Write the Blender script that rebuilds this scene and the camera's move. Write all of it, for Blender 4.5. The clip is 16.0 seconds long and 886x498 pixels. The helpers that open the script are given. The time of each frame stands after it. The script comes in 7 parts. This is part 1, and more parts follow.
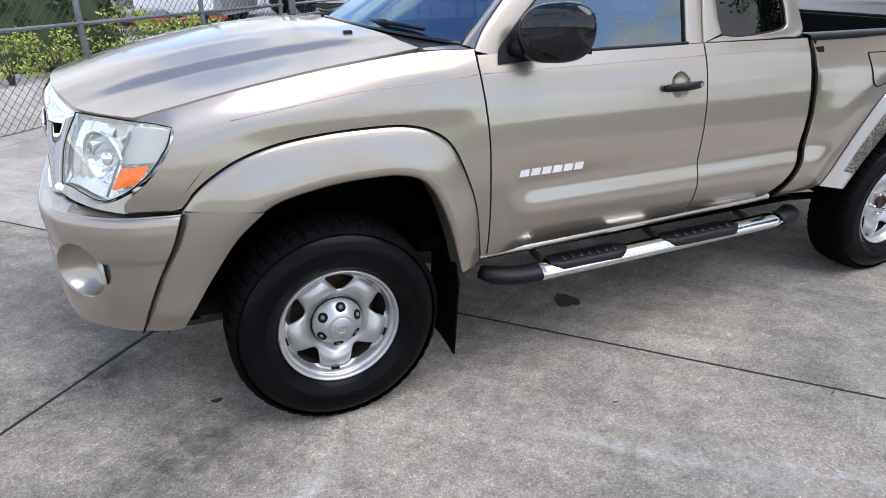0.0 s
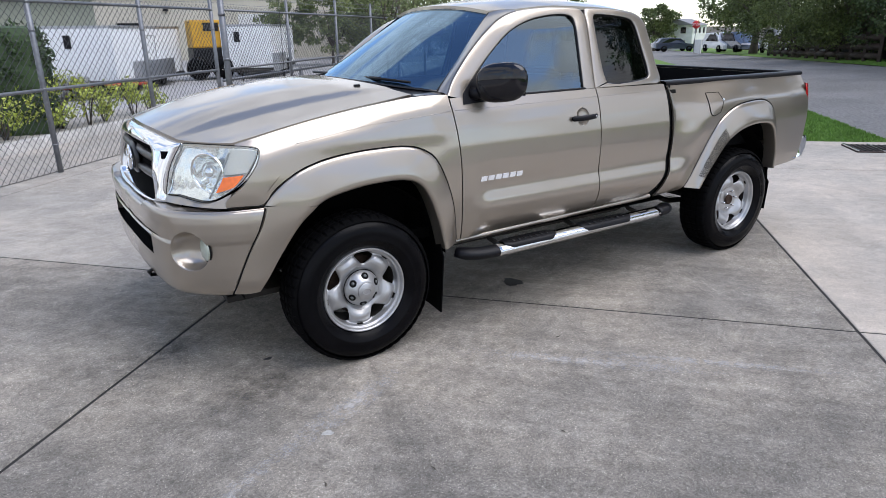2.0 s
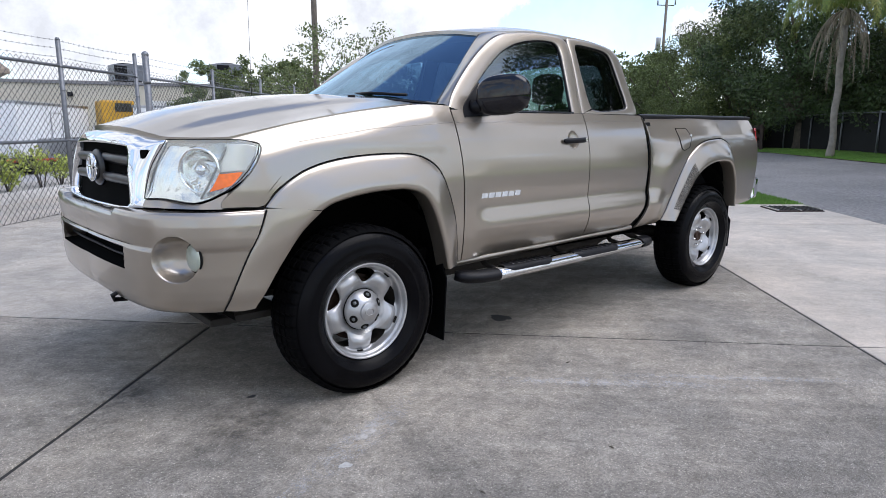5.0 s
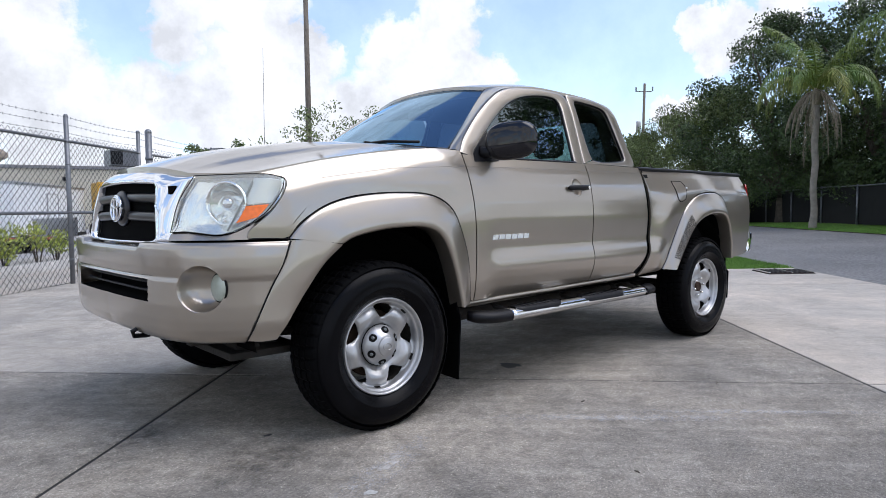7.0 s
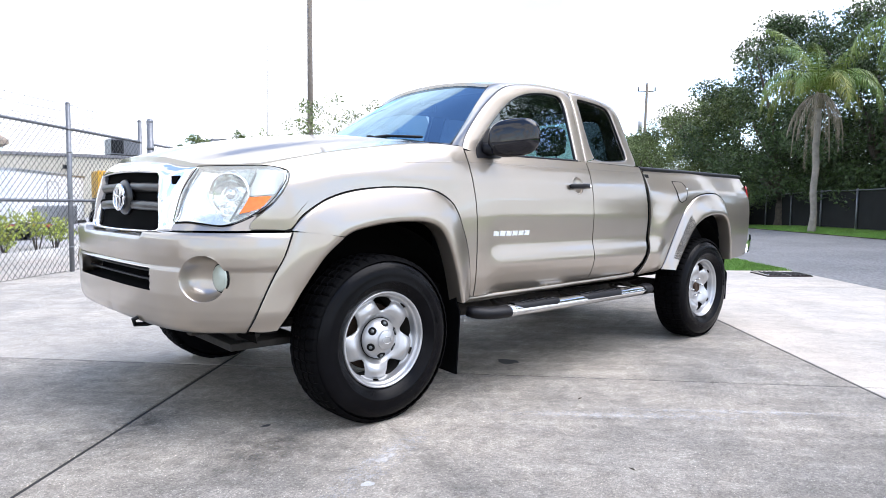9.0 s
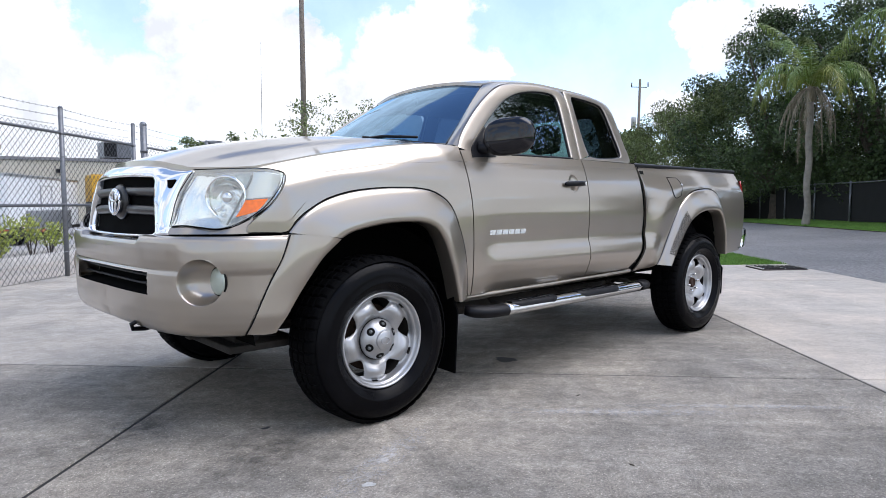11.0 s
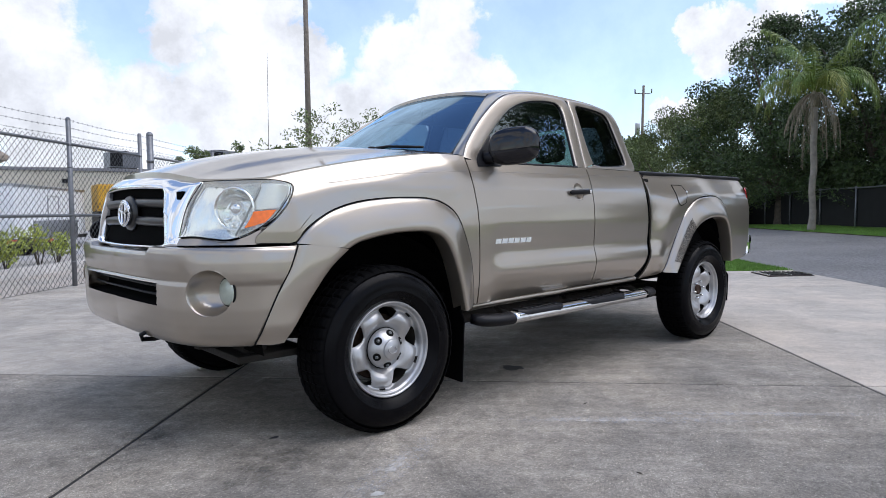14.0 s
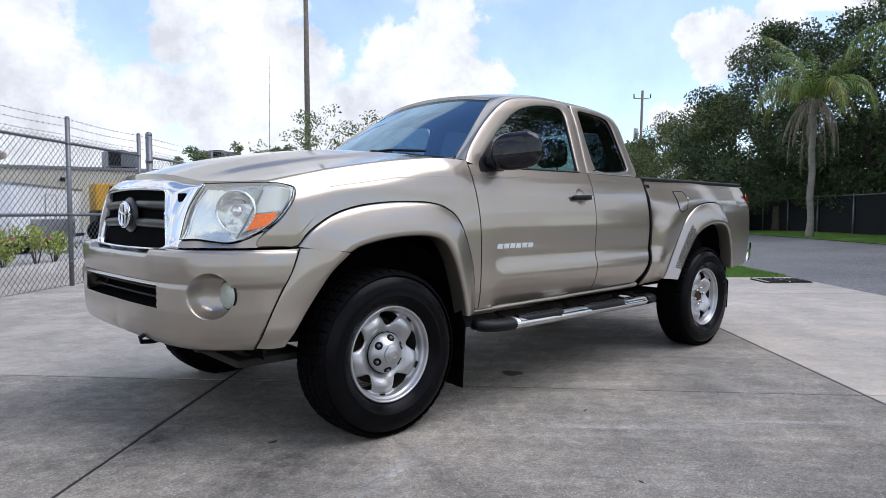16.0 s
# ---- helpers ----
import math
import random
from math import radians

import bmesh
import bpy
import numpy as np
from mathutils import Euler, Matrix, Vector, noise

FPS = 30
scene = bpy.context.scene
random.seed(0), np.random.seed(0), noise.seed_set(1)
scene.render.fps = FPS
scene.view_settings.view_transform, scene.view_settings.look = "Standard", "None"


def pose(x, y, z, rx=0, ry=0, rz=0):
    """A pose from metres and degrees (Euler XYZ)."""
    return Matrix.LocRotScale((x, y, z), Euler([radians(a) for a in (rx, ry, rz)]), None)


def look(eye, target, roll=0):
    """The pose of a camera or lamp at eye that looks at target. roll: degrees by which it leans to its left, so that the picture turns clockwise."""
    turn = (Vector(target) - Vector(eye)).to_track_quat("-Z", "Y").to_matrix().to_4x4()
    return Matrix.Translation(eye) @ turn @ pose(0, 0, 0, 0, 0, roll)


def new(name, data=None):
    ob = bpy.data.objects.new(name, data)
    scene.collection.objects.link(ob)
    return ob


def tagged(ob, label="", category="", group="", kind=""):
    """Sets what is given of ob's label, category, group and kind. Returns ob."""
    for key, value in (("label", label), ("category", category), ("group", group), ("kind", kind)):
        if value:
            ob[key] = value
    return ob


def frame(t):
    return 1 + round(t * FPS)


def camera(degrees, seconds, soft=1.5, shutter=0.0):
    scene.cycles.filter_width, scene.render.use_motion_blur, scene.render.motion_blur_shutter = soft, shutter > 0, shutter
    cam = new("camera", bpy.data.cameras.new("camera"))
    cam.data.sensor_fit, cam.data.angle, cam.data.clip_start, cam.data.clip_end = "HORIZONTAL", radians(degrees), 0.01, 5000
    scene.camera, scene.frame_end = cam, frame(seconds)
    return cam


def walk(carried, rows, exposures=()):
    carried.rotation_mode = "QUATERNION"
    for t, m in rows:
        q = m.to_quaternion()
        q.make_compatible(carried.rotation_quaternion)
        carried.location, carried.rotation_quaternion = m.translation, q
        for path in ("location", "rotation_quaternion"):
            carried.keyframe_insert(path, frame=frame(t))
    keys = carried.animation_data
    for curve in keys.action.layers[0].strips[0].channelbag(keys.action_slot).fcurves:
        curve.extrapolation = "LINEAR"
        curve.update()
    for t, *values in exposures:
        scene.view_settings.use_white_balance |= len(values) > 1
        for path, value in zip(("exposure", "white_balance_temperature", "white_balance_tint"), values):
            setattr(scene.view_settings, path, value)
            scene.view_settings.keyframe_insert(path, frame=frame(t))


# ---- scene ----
from mathutils.bvhtree import BVHTree

cam = camera(69.4, 16.0, soft=0.8)
PATH = [
    (0, (-0.504, -2.118, 1.662), (0.237, -0.447, 0.851), -0.1),
    (0.5, (-0.729, -2.379, 1.686), (0.16, -0.749, 0.942), -0.2),
    (1, (-1.03, -2.616, 1.719), (-0.078, -0.99, 1.047), -1.5),
    (1.5, (-1.141, -2.862, 1.709), (-0.186, -1.233, 1.051), -0.8),
    (2, (-1.331, -2.931, 1.716), (-0.326, -1.328, 1.066), -0.7),
    (2.5, (-1.635, -2.856, 1.709), (-0.505, -1.351, 1.032), -0.9),
    (3, (-1.612, -2.746, 1.684), (-0.458, -1.274, 0.975), -0.3),
    (3.5, (-1.503, -2.585, 1.673), (-0.334, -1.119, 0.977), -0.2),
    (6, (-1.762, -2.505, 1.065), (-0.45, -1.005, 0.889), 0.4),
    (6.5, (-1.794, -2.5, 1.06), (-0.475, -1.003, 0.914), 0.5),
    (7, (-1.803, -2.506, 1.059), (-0.487, -1.006, 0.934), -0.5),
    (7.5, (-1.818, -2.508, 1.049), (-0.501, -1.008, 0.921), -0.2),
    (8, (-1.832, -2.514, 1.067), (-0.507, -1.022, 0.933), 0.4),
    (8.5, (-1.838, -2.518, 1.061), (-0.558, -0.99, 0.896), -0.1),
    (9, (-1.82, -2.511, 1.057), (-0.502, -1.014, 0.919), 0.7),
    (9.5, (-1.823, -2.513, 1.06), (-0.496, -1.024, 0.913), 0.6),
    (12, (-1.841, -2.51, 1.068), (-0.532, -1.005, 0.923), -1.0),
    (12.5, (-1.853, -2.519, 1.079), (-0.565, -0.997, 0.926), -1.0),
    (13, (-1.842, -2.517, 1.079), (-0.539, -1.005, 0.946), -1.2),
    (13.5, (-1.847, -2.513, 1.072), (-0.542, -1.003, 0.95), -0.8),
    (14, (-1.848, -2.519, 1.075), (-0.529, -1.02, 0.955), -0.5),
    (14.5, (-1.852, -2.521, 1.074), (-0.54, -1.016, 0.964), -0.2),
    (15, (-1.86, -2.512, 1.073), (-0.556, -1.002, 0.939), -0.4),
    (15.5, (-1.85, -2.498, 1.073), (-0.538, -0.994, 0.947), -0.2),
    (16, (-1.854, -2.493, 1.085), (-0.529, -0.999, 0.973), 0.1),
]
SUN_AZ, SUN_EL = radians(-52), radians(60)   # the sun stands behind the truck, on the viewer's side
EXPOSURE = 0.36
EXPOSURES = [(t, EXPOSURE + e, 6300 if t < 5 else 6220, 13) for t, e in ((0.0, 0.28), (0.5, 0.15), (1.0, 0.05), (1.5, 0.0), (3.7, 0.0), (5.8, -0.05), (6.5, -0.12), (7.0, -0.12), (7.5, 0.03), (8.0, 0.2), (8.5, 0.55), (9.0, 0.82), (9.7, 0.62), (11.8, -0.02), (12.5, 0.0), (13.0, -0.05), (14.0, -0.14), (16.0, -0.16))]
walk(cam, [(t, look(eye, target, roll)) for t, eye, target, roll in PATH], EXPOSURES)

# ---- world, sun ----
world = bpy.data.worlds.new("sky")
scene.world = world
world.use_nodes = True
wn, wl = world.node_tree.nodes, world.node_tree.links
wn.clear()


def wnode(kind, **props):
    n = wn.new(kind)
    for k, v in props.items():
        if k == "operation":
            n.operation = v
        elif k == "data_type":
            n.data_type = v
        elif k == "blend_type":
            n.blend_type = v
    return n


sky = wn.new("ShaderNodeTexSky")
sky.sky_type = "NISHITA"
sky.sun_disc = False
sky.sun_elevation = SUN_EL
sky.sun_rotation = radians(90) - SUN_AZ
sky.air_density, sky.dust_density, sky.ozone_density = 1.0, 0.25, 2.0
geo = wn.new("ShaderNodeTexCoord")
sep = wn.new("ShaderNodeSeparateXYZ")
wl.new(geo.outputs["Generated"], sep.inputs[0])
# cumulus: noise on a flattened dome, thicker towards the horizon
lift = wnode("ShaderNodeMath", operation="MAXIMUM")
wl.new(sep.outputs["Z"], lift.inputs[0])
lift.inputs[1].default_value = 0.0
add = wnode("ShaderNodeMath", operation="ADD")
wl.new(lift.outputs[0], add.inputs[0])
add.inputs[1].default_value = 0.35
div = wnode("ShaderNodeVectorMath", operation="DIVIDE")
wl.new(geo.outputs["Generated"], div.inputs[0])
comb = wn.new("ShaderNodeCombineXYZ")
for k in range(3):
    wl.new(add.outputs[0], comb.inputs[k])
wl.new(comb.outputs[0], div.inputs[1])
shift = wnode("ShaderNodeVectorMath", operation="ADD")
wl.new(div.outputs[0], shift.inputs[0])
shift.inputs[1].default_value = (2.35, 1.1, 0.4)
puff = wn.new("ShaderNodeTexNoise")
puff.inputs["Scale"].default_value, puff.inputs["Detail"].default_value = 2.3, 10.0
puff.inputs["Roughness"].default_value = 0.52
wl.new(shift.outputs[0], puff.inputs["Vector"])
thick = wn.new("ShaderNodeMapRange")
thick.inputs["From Min"].default_value, thick.inputs["From Max"].default_value = 0.425, 0.49
over = wn.new("ShaderNodeMapRange")   # the sky clears overhead
over.inputs["From Min"].default_value, over.inputs["From Max"].default_value = 0.66, 0.78
over.inputs["To Min"].default_value, over.inputs["To Max"].default_value = 0.0, 0.17
wl.new(sep.outputs["Z"], over.inputs["Value"])
less = wnode("ShaderNodeMath", operation="SUBTRACT")
wl.new(puff.outputs["Fac"], less.inputs[0])
wl.new(over.outputs[0], less.inputs[1])
wl.new(less.outputs[0], thick.inputs["Value"])
shade = wn.new("ShaderNodeMapRange")
shade.inputs["From Min"].default_value, shade.inputs["From Max"].default_value = 0.40, 0.64
shade.inputs["To Min"].default_value, shade.inputs["To Max"].default_value = 1.0, 0.68
# the cumulus heads over the yard, as (bearing, height, half width) in degrees
HEADS = [(82.0, 14.0, 4.3), (80.4, 9.1, 5.3), (72.6, 9.8, 3.6), (67.0, 9.0, 5.0), (62.1, 11.8, 4.5), (69.7, 14.8, 2.6), (65.1, 16.5, 4.7), (60.2, 14.4, 2.3), (53.1, 12.8, 3.6), (48.2, 15.8, 3.6), (45.9, 11.4, 3.0), (50.4, 10.0, 4.4), (27.5, 14.5, 1.7), (24.7, 13.7, 2.5), (22.5, 13.9, 1.6), (20.4, 16.1, 2.7), (16.3, 15.9, 2.4), (28.9, 7.4, 1.8), (26.7, 8.7, 1.5), (77.5, 5.3, 6.1), (63.8, 6.1, 6.2), (56.6, 8.0, 3.9)]
ruffle = wn.new("ShaderNodeTexNoise")
ruffle.inputs["Scale"].default_value, ruffle.inputs["Detail"].default_value, ruffle.inputs["Roughness"].default_value = 9.0, 9.0, 0.62
wl.new(geo.outputs["Generated"], ruffle.inputs["Vector"])
wl.new(ruffle.outputs["Fac"], shade.inputs["Value"])
centred = wnode("ShaderNodeVectorMath", operation="SUBTRACT")
wl.new(ruffle.outputs["Color"], centred.inputs[0])
centred.inputs[1].default_value = (0.5, 0.5, 0.5)
small = wnode("ShaderNodeVectorMath", operation="SCALE")
wl.new(centred.outputs[0], small.inputs[0])
small.inputs["Scale"].default_value = 0.16
bent = wnode("ShaderNodeVectorMath", operation="ADD")
wl.new(geo.outputs["Generated"], bent.inputs[0])
wl.new(small.outputs[0], bent.inputs[1])
bent1 = wnode("ShaderNodeVectorMath", operation="NORMALIZE")
wl.new(bent.outputs[0], bent1.inputs[0])


def cone(bearing, height, inner, outer):
    """One inside a cone round a direction, nought outside it, with a soft rim."""
    d = wnode("ShaderNodeVectorMath", operation="DOT_PRODUCT")
    wl.new(bent1.outputs[0], d.inputs[0])
    a, e = radians(bearing), radians(height)
    d.inputs[1].default_value = (math.cos(a) * math.cos(e), math.sin(a) * math.cos(e), math.sin(e))
    r = wn.new("ShaderNodeMapRange")
    r.interpolation_type = "SMOOTHSTEP"
    r.inputs["From Min"].default_value, r.inputs["From Max"].default_value = math.cos(radians(outer)), math.cos(radians(inner))
    wl.new(d.outputs["Value"], r.inputs["Value"])
    return r.outputs[0]


heads = None
for bearing, height, half in HEADS:
    c = cone(bearing, height, half * 0.70, half * 1.12)
    if heads is None:
        heads = c
    else:
        m = wnode("ShaderNodeMath", operation="MAXIMUM")
        wl.new(heads, m.inputs[0])
        wl.new(c, m.inputs[1])
        heads = m.outputs[0]
low = wn.new("ShaderNodeMapRange")   # higher up and elsewhere the scattered cumulus goes on
low.inputs["From Min"].default_value, low.inputs["From Max"].default_value = 0.34, 0.29
wl.new(sep.outputs["Z"], low.inputs["Value"])
bare = wnode("ShaderNodeMath", operation="MULTIPLY")
wl.new(cone(50, 8, 40, 50), bare.inputs[0])
wl.new(low.outputs[0], bare.inputs[1])
clear = wnode("ShaderNodeMath", operation="SUBTRACT")
clear.inputs[0].default_value = 1.0
wl.new(bare.outputs[0], clear.inputs[1])
rest = wnode("ShaderNodeMath", operation="MULTIPLY")
wl.new(thick.outputs[0], rest.inputs[0])
wl.new(clear.outputs[0], rest.inputs[1])
clouds = wnode("ShaderNodeMath", operation="MAXIMUM")
wl.new(heads, clouds.inputs[0])
wl.new(rest.outputs[0], clouds.inputs[1])
white = wn.new("ShaderNodeMix")
white.data_type = "RGBA"
# a pale veil low over the horizon
veil = wn.new("ShaderNodeMapRange")
veil.inputs["From Min"].default_value, veil.inputs["From Max"].default_value = 0.0, 0.95
veil.inputs["To Min"].default_value, veil.inputs["To Max"].default_value = 0.34, 0.0
wl.new(sep.outputs["Z"], veil.inputs["Value"])
cover = wnode("ShaderNodeMath", operation="MAXIMUM")
wl.new(clouds.outputs[0], cover.inputs[0])
wl.new(veil.outputs[0], cover.inputs[1])
wl.new(cover.outputs[0], white.inputs[0])
bright = wnode("ShaderNodeVectorMath", operation="SCALE")
wl.new(sky.outputs[0], bright.inputs[0])
bright.inputs["Scale"].default_value = 2.1
wl.new(bright.outputs[0], white.inputs[6])
cloud = wnode("ShaderNodeVectorMath", operation="SCALE")
cloud.inputs[0].default_value = (9.5, 9.8, 10.2)
wl.new(shade.outputs[0], cloud.inputs["Scale"])
wl.new(cloud.outputs[0], white.inputs[7])
bg = wn.new("ShaderNodeBackground")
bg.inputs["Strength"].default_value = 0.10
wl.new(white.outputs[2], bg.inputs["Color"])
wout = wn.new("ShaderNodeOutputWorld")
wl.new(bg.outputs[0], wout.inputs[0])

sun = new("sun", bpy.data.lights.new("sun", "SUN"))
sun.data.energy, sun.data.angle, sun.data.color = 1.8, radians(50), (1.0, 0.955, 0.90)
sun_dir = Vector((math.cos(SUN_AZ) * math.cos(SUN_EL), math.sin(SUN_AZ) * math.cos(SUN_EL), math.sin(SUN_EL)))
sun.matrix_world = look(sun_dir * 50, (0, 0, 0))


# ---- materials ----
def mat(name, color, rough=0.5, metal=0.0, coat=0.0, spec=0.5, var=0.0, scale=6.0, bump=0.0, bscale=40.0, second=None, stain=0.0, stain_scale=1.2, per=0.0):
    """A painted or natural surface: colour with grain, larger stains and fine relief."""
    m = bpy.data.materials.new(name)
    m.use_nodes = True
    n, l = m.node_tree.nodes, m.node_tree.links
    p = n["Principled BSDF"]
    p.inputs["Roughness"].default_value, p.inputs["Metallic"].default_value = rough, metal
    p.inputs["Coat Weight"].default_value, p.inputs["Coat Roughness"].default_value = coat, 0.04
    p.inputs["Specular IOR Level"].default_value = spec
    p.inputs["Base Color"].default_value = (*color, 1)
    tc = n.new("ShaderNodeTexCoord")
    out = None
    if var or second or stain or per:
        a = n.new("ShaderNodeTexNoise")
        a.inputs["Scale"].default_value, a.inputs["Detail"].default_value = scale, 6
        l.new(tc.outputs["Object"], a.inputs["Vector"])
        ramp = n.new("ShaderNodeMapRange")
        ramp.inputs["From Min"].default_value, ramp.inputs["From Max"].default_value = 0.3, 0.7
        l.new(a.outputs["Fac"], ramp.inputs["Value"])
        mix = n.new("ShaderNodeMix")
        mix.data_type = "RGBA"
        l.new(ramp.outputs[0], mix.inputs[0])
        other = second or tuple(c * (1 - var) for c in color)
        mix.inputs[6].default_value, mix.inputs[7].default_value = (*color, 1), (*other, 1)
        out = mix.outputs[2]
        if stain:
            b = n.new("ShaderNodeTexNoise")
            b.inputs["Scale"].default_value, b.inputs["Detail"].default_value = stain_scale, 5
            l.new(tc.outputs["Object"], b.inputs["Vector"])
            r2 = n.new("ShaderNodeMapRange")
            r2.inputs["From Min"].default_value, r2.inputs["From Max"].default_value = 0.35, 0.7
            r2.inputs["To Min"].default_value, r2.inputs["To Max"].default_value = 1.0, 1 - stain
            l.new(b.outputs["Fac"], r2.inputs["Value"])
            mul = n.new("ShaderNodeVectorMath")
            mul.operation = "SCALE"
            l.new(out, mul.inputs[0])
            l.new(r2.outputs[0], mul.inputs["Scale"])
            out = mul.outputs[0]
        if per:
            g = n.new("ShaderNodeNewGeometry")
            r3 = n.new("ShaderNodeMapRange")
            r3.inputs["To Min"].default_value, r3.inputs["To Max"].default_value = 1 - per, 1 + per
            l.new(g.outputs["Random Per Island"], r3.inputs["Value"])
            mul = n.new("ShaderNodeVectorMath")
            mul.operation = "SCALE"
            l.new(out, mul.inputs[0])
            l.new(r3.outputs[0], mul.inputs["Scale"])
            out = mul.outputs[0]
        l.new(out, p.inputs["Base Color"])
    if bump:
        c = n.new("ShaderNodeTexNoise")
        c.inputs["Scale"].default_value, c.inputs["Detail"].default_value = bscale, 5
        l.new(tc.outputs["Object"], c.inputs["Vector"])
        bp = n.new("ShaderNodeBump")
        bp.inputs["Strength"].default_value, bp.inputs["Distance"].default_value = bump, 0.01
        l.new(c.outputs["Fac"], bp.inputs["Height"])
        l.new(bp.outputs[0], p.inputs["Normal"])
    return m


def glass(name, tint, gloss_rough=0.0, strength=1.0, haze=0.0, mirror=(1, 1, 1)):
    """A thin pane: light passes tinted, and the Fresnel part mirrors the sky."""
    m = bpy.data.materials.new(name)
    m.use_nodes = True
    n, l = m.node_tree.nodes, m.node_tree.links
    n.clear()
    t = n.new("ShaderNodeBsdfTransparent")
    t.inputs["Color"].default_value = (*tint, 1)
    g = n.new("ShaderNodeBsdfGlossy")
    g.inputs["Roughness"].default_value = gloss_rough
    g.inputs["Color"].default_value = (*mirror, 1)
    fr = n.new("ShaderNodeLayerWeight")
    fr.inputs["Blend"].default_value = 0.5
    pw = n.new("ShaderNodeMath")
    pw.operation = "POWER"
    pw.inputs[1].default_value = 4.0
    l.new(fr.outputs["Facing"], pw.inputs[0])
    k = n.new("ShaderNodeMath")
    k.operation = "MULTIPLY_ADD"
    k.use_clamp = True
    k.inputs[1].default_value = 0.9
    k.inputs[2].default_value = 0.05 * strength
    l.new(pw.outputs[0], k.inputs[0])
    if haze:
        df = n.new("ShaderNodeBsdfDiffuse")
        df.inputs["Color"].default_value = (0.85, 0.88, 0.82, 1)
        hz = n.new("ShaderNodeMixShader")
        hz.inputs[0].default_value = haze
        l.new(t.outputs[0], hz.inputs[1])
        l.new(df.outputs[0], hz.inputs[2])
        t = hz
    mx = n.new("ShaderNodeMixShader")
    l.new(k.outputs[0], mx.inputs[0])
    l.new(t.outputs[0], mx.inputs[1])
    l.new(g.outputs[0], mx.inputs[2])
    o = n.new("ShaderNodeOutputMaterial")
    l.new(mx.outputs[0], o.inputs[0])
    return m


def paint_mat():
    """Metallic sand paint: flakes, clear coat, a little road dust in large soft patches."""
    m = mat("sand_metallic_paint", (0.345, 0.300, 0.248), 0.33, 0.84, 1.0, var=0.03, scale=900.0, stain=0.04, stain_scale=1.6)
    m.node_tree.nodes["Principled BSDF"].inputs["Coat IOR"].default_value = 1.85
    m.node_tree.nodes["Principled BSDF"].inputs["Coat Roughness"].default_value = 0.08
    return m


def concrete_mat(name, color, warm, grit=1.0):
    """Weathered broom-finished concrete: aggregate specks, stains, tyre greys and pale wear."""
    m = bpy.data.materials.new(name)
    m.use_nodes = True
    n, l = m.node_tree.nodes, m.node_tree.links
    p = n["Principled BSDF"]
    p.inputs["Roughness"].default_value = 0.85
    p.inputs["Specular IOR Level"].default_value = 0.3
    tc = n.new("ShaderNodeTexCoord")
    gm = n.new("ShaderNodeNewGeometry")

    def tex(scale, detail, rough=0.55, stretch=None):
        t = n.new("ShaderNodeTexNoise")
        t.inputs["Scale"].default_value, t.inputs["Detail"].default_value, t.inputs["Roughness"].default_value = scale, detail, rough
        if stretch:
            mp = n.new("ShaderNodeMapping")
            mp.vector_type = "TEXTURE"
            mp.inputs["Rotation"].default_value = (0, 0, stretch[0])
            mp.inputs["Scale"].default_value = stretch[1]
            l.new(gm.outputs["Position"], mp.inputs["Vector"])
            l.new(mp.outputs[0], t.inputs["Vector"])
        else:
            l.new(gm.outputs["Position"], t.inputs["Vector"])
        return t.outputs["Fac"]

    def rng(src, a, b, lo, hi):
        r = n.new("ShaderNodeMapRange")
        for k, v in zip(("From Min", "From Max", "To Min", "To Max"), (a, b, lo, hi)):
            r.inputs[k].default_value = v
        l.new(src, r.inputs["Value"])
        return r.outputs[0]

    def mul(a, b):
        t = n.new("ShaderNodeMath")
        t.operation = "MULTIPLY"
        l.new(a, t.inputs[0])
        l.new(b, t.inputs[1])
        return t.outputs[0]

    big = rng(tex(0.55, 10, 0.72), 0.32, 0.68, 0.9 - 0.13 * grit, 1.08 + 0.14 * grit)
    mid = mul(rng(tex(2.6, 12, 0.82), 0.32, 0.68, 0.92 - 0.16 * grit, 1.08 + 0.16 * grit), rng(tex(14, 6, 0.8), 0.32, 0.68, 0.96 - 0.18 * grit, 1.04 + 0.18 * grit))
    fine = mul(rng(tex(75, 6, 0.8), 0.38, 0.62, 1 - 0.19 * grit, 1 + 0.19 * grit), rng(tex(200, 3, 0.7), 0.36, 0.64, 1 - 0.28 * grit, 1 + 0.32 * grit))
    # drifts of weathering, dark on one side and pale on the other, torn by finer noise
    drift = mul(rng(tex(0.9, 12, 0.75), 0.42, 0.60, 1 - 0.27 * grit, 1.07), rng(tex(1.7, 14, 0.78, (radians(30), (2.2, 0.7, 1.0))), 0.50, 0.68, 1.0, 1 + 0.26 * grit))
    sweep = rng(tex(3.0, 2, 0.5, (radians(46), (0.34, 3.0, 1.0))), 0.36, 0.66, 1 - 0.08 * grit, 1 + 0.10 * grit)
    vor = n.new("ShaderNodeTexVoronoi")
    vor.inputs["Scale"].default_value = 85.0
    l.new(gm.outputs["Position"], vor.inputs["Vector"])
    speck = rng(vor.outputs["Distance"], 0.10, 0.22, 1 + 1.3 * grit, 1.0)
    dark = n.new("ShaderNodeTexVoronoi")
    dark.inputs["Scale"].default_value = 40.0
    l.new(gm.outputs["Position"], dark.inputs["Vector"])
    pits = rng(dark.outputs["Distance"], 0.06, 0.14, 0.55, 1.0)
    stone = n.new("ShaderNodeTexVoronoi")
    stone.inputs["Scale"].default_value = 120.0
    l.new(gm.outputs["Position"], stone.inputs["Vector"])
    bw = n.new("ShaderNodeSeparateColor")
    l.new(stone.outputs["Color"], bw.inputs[0])
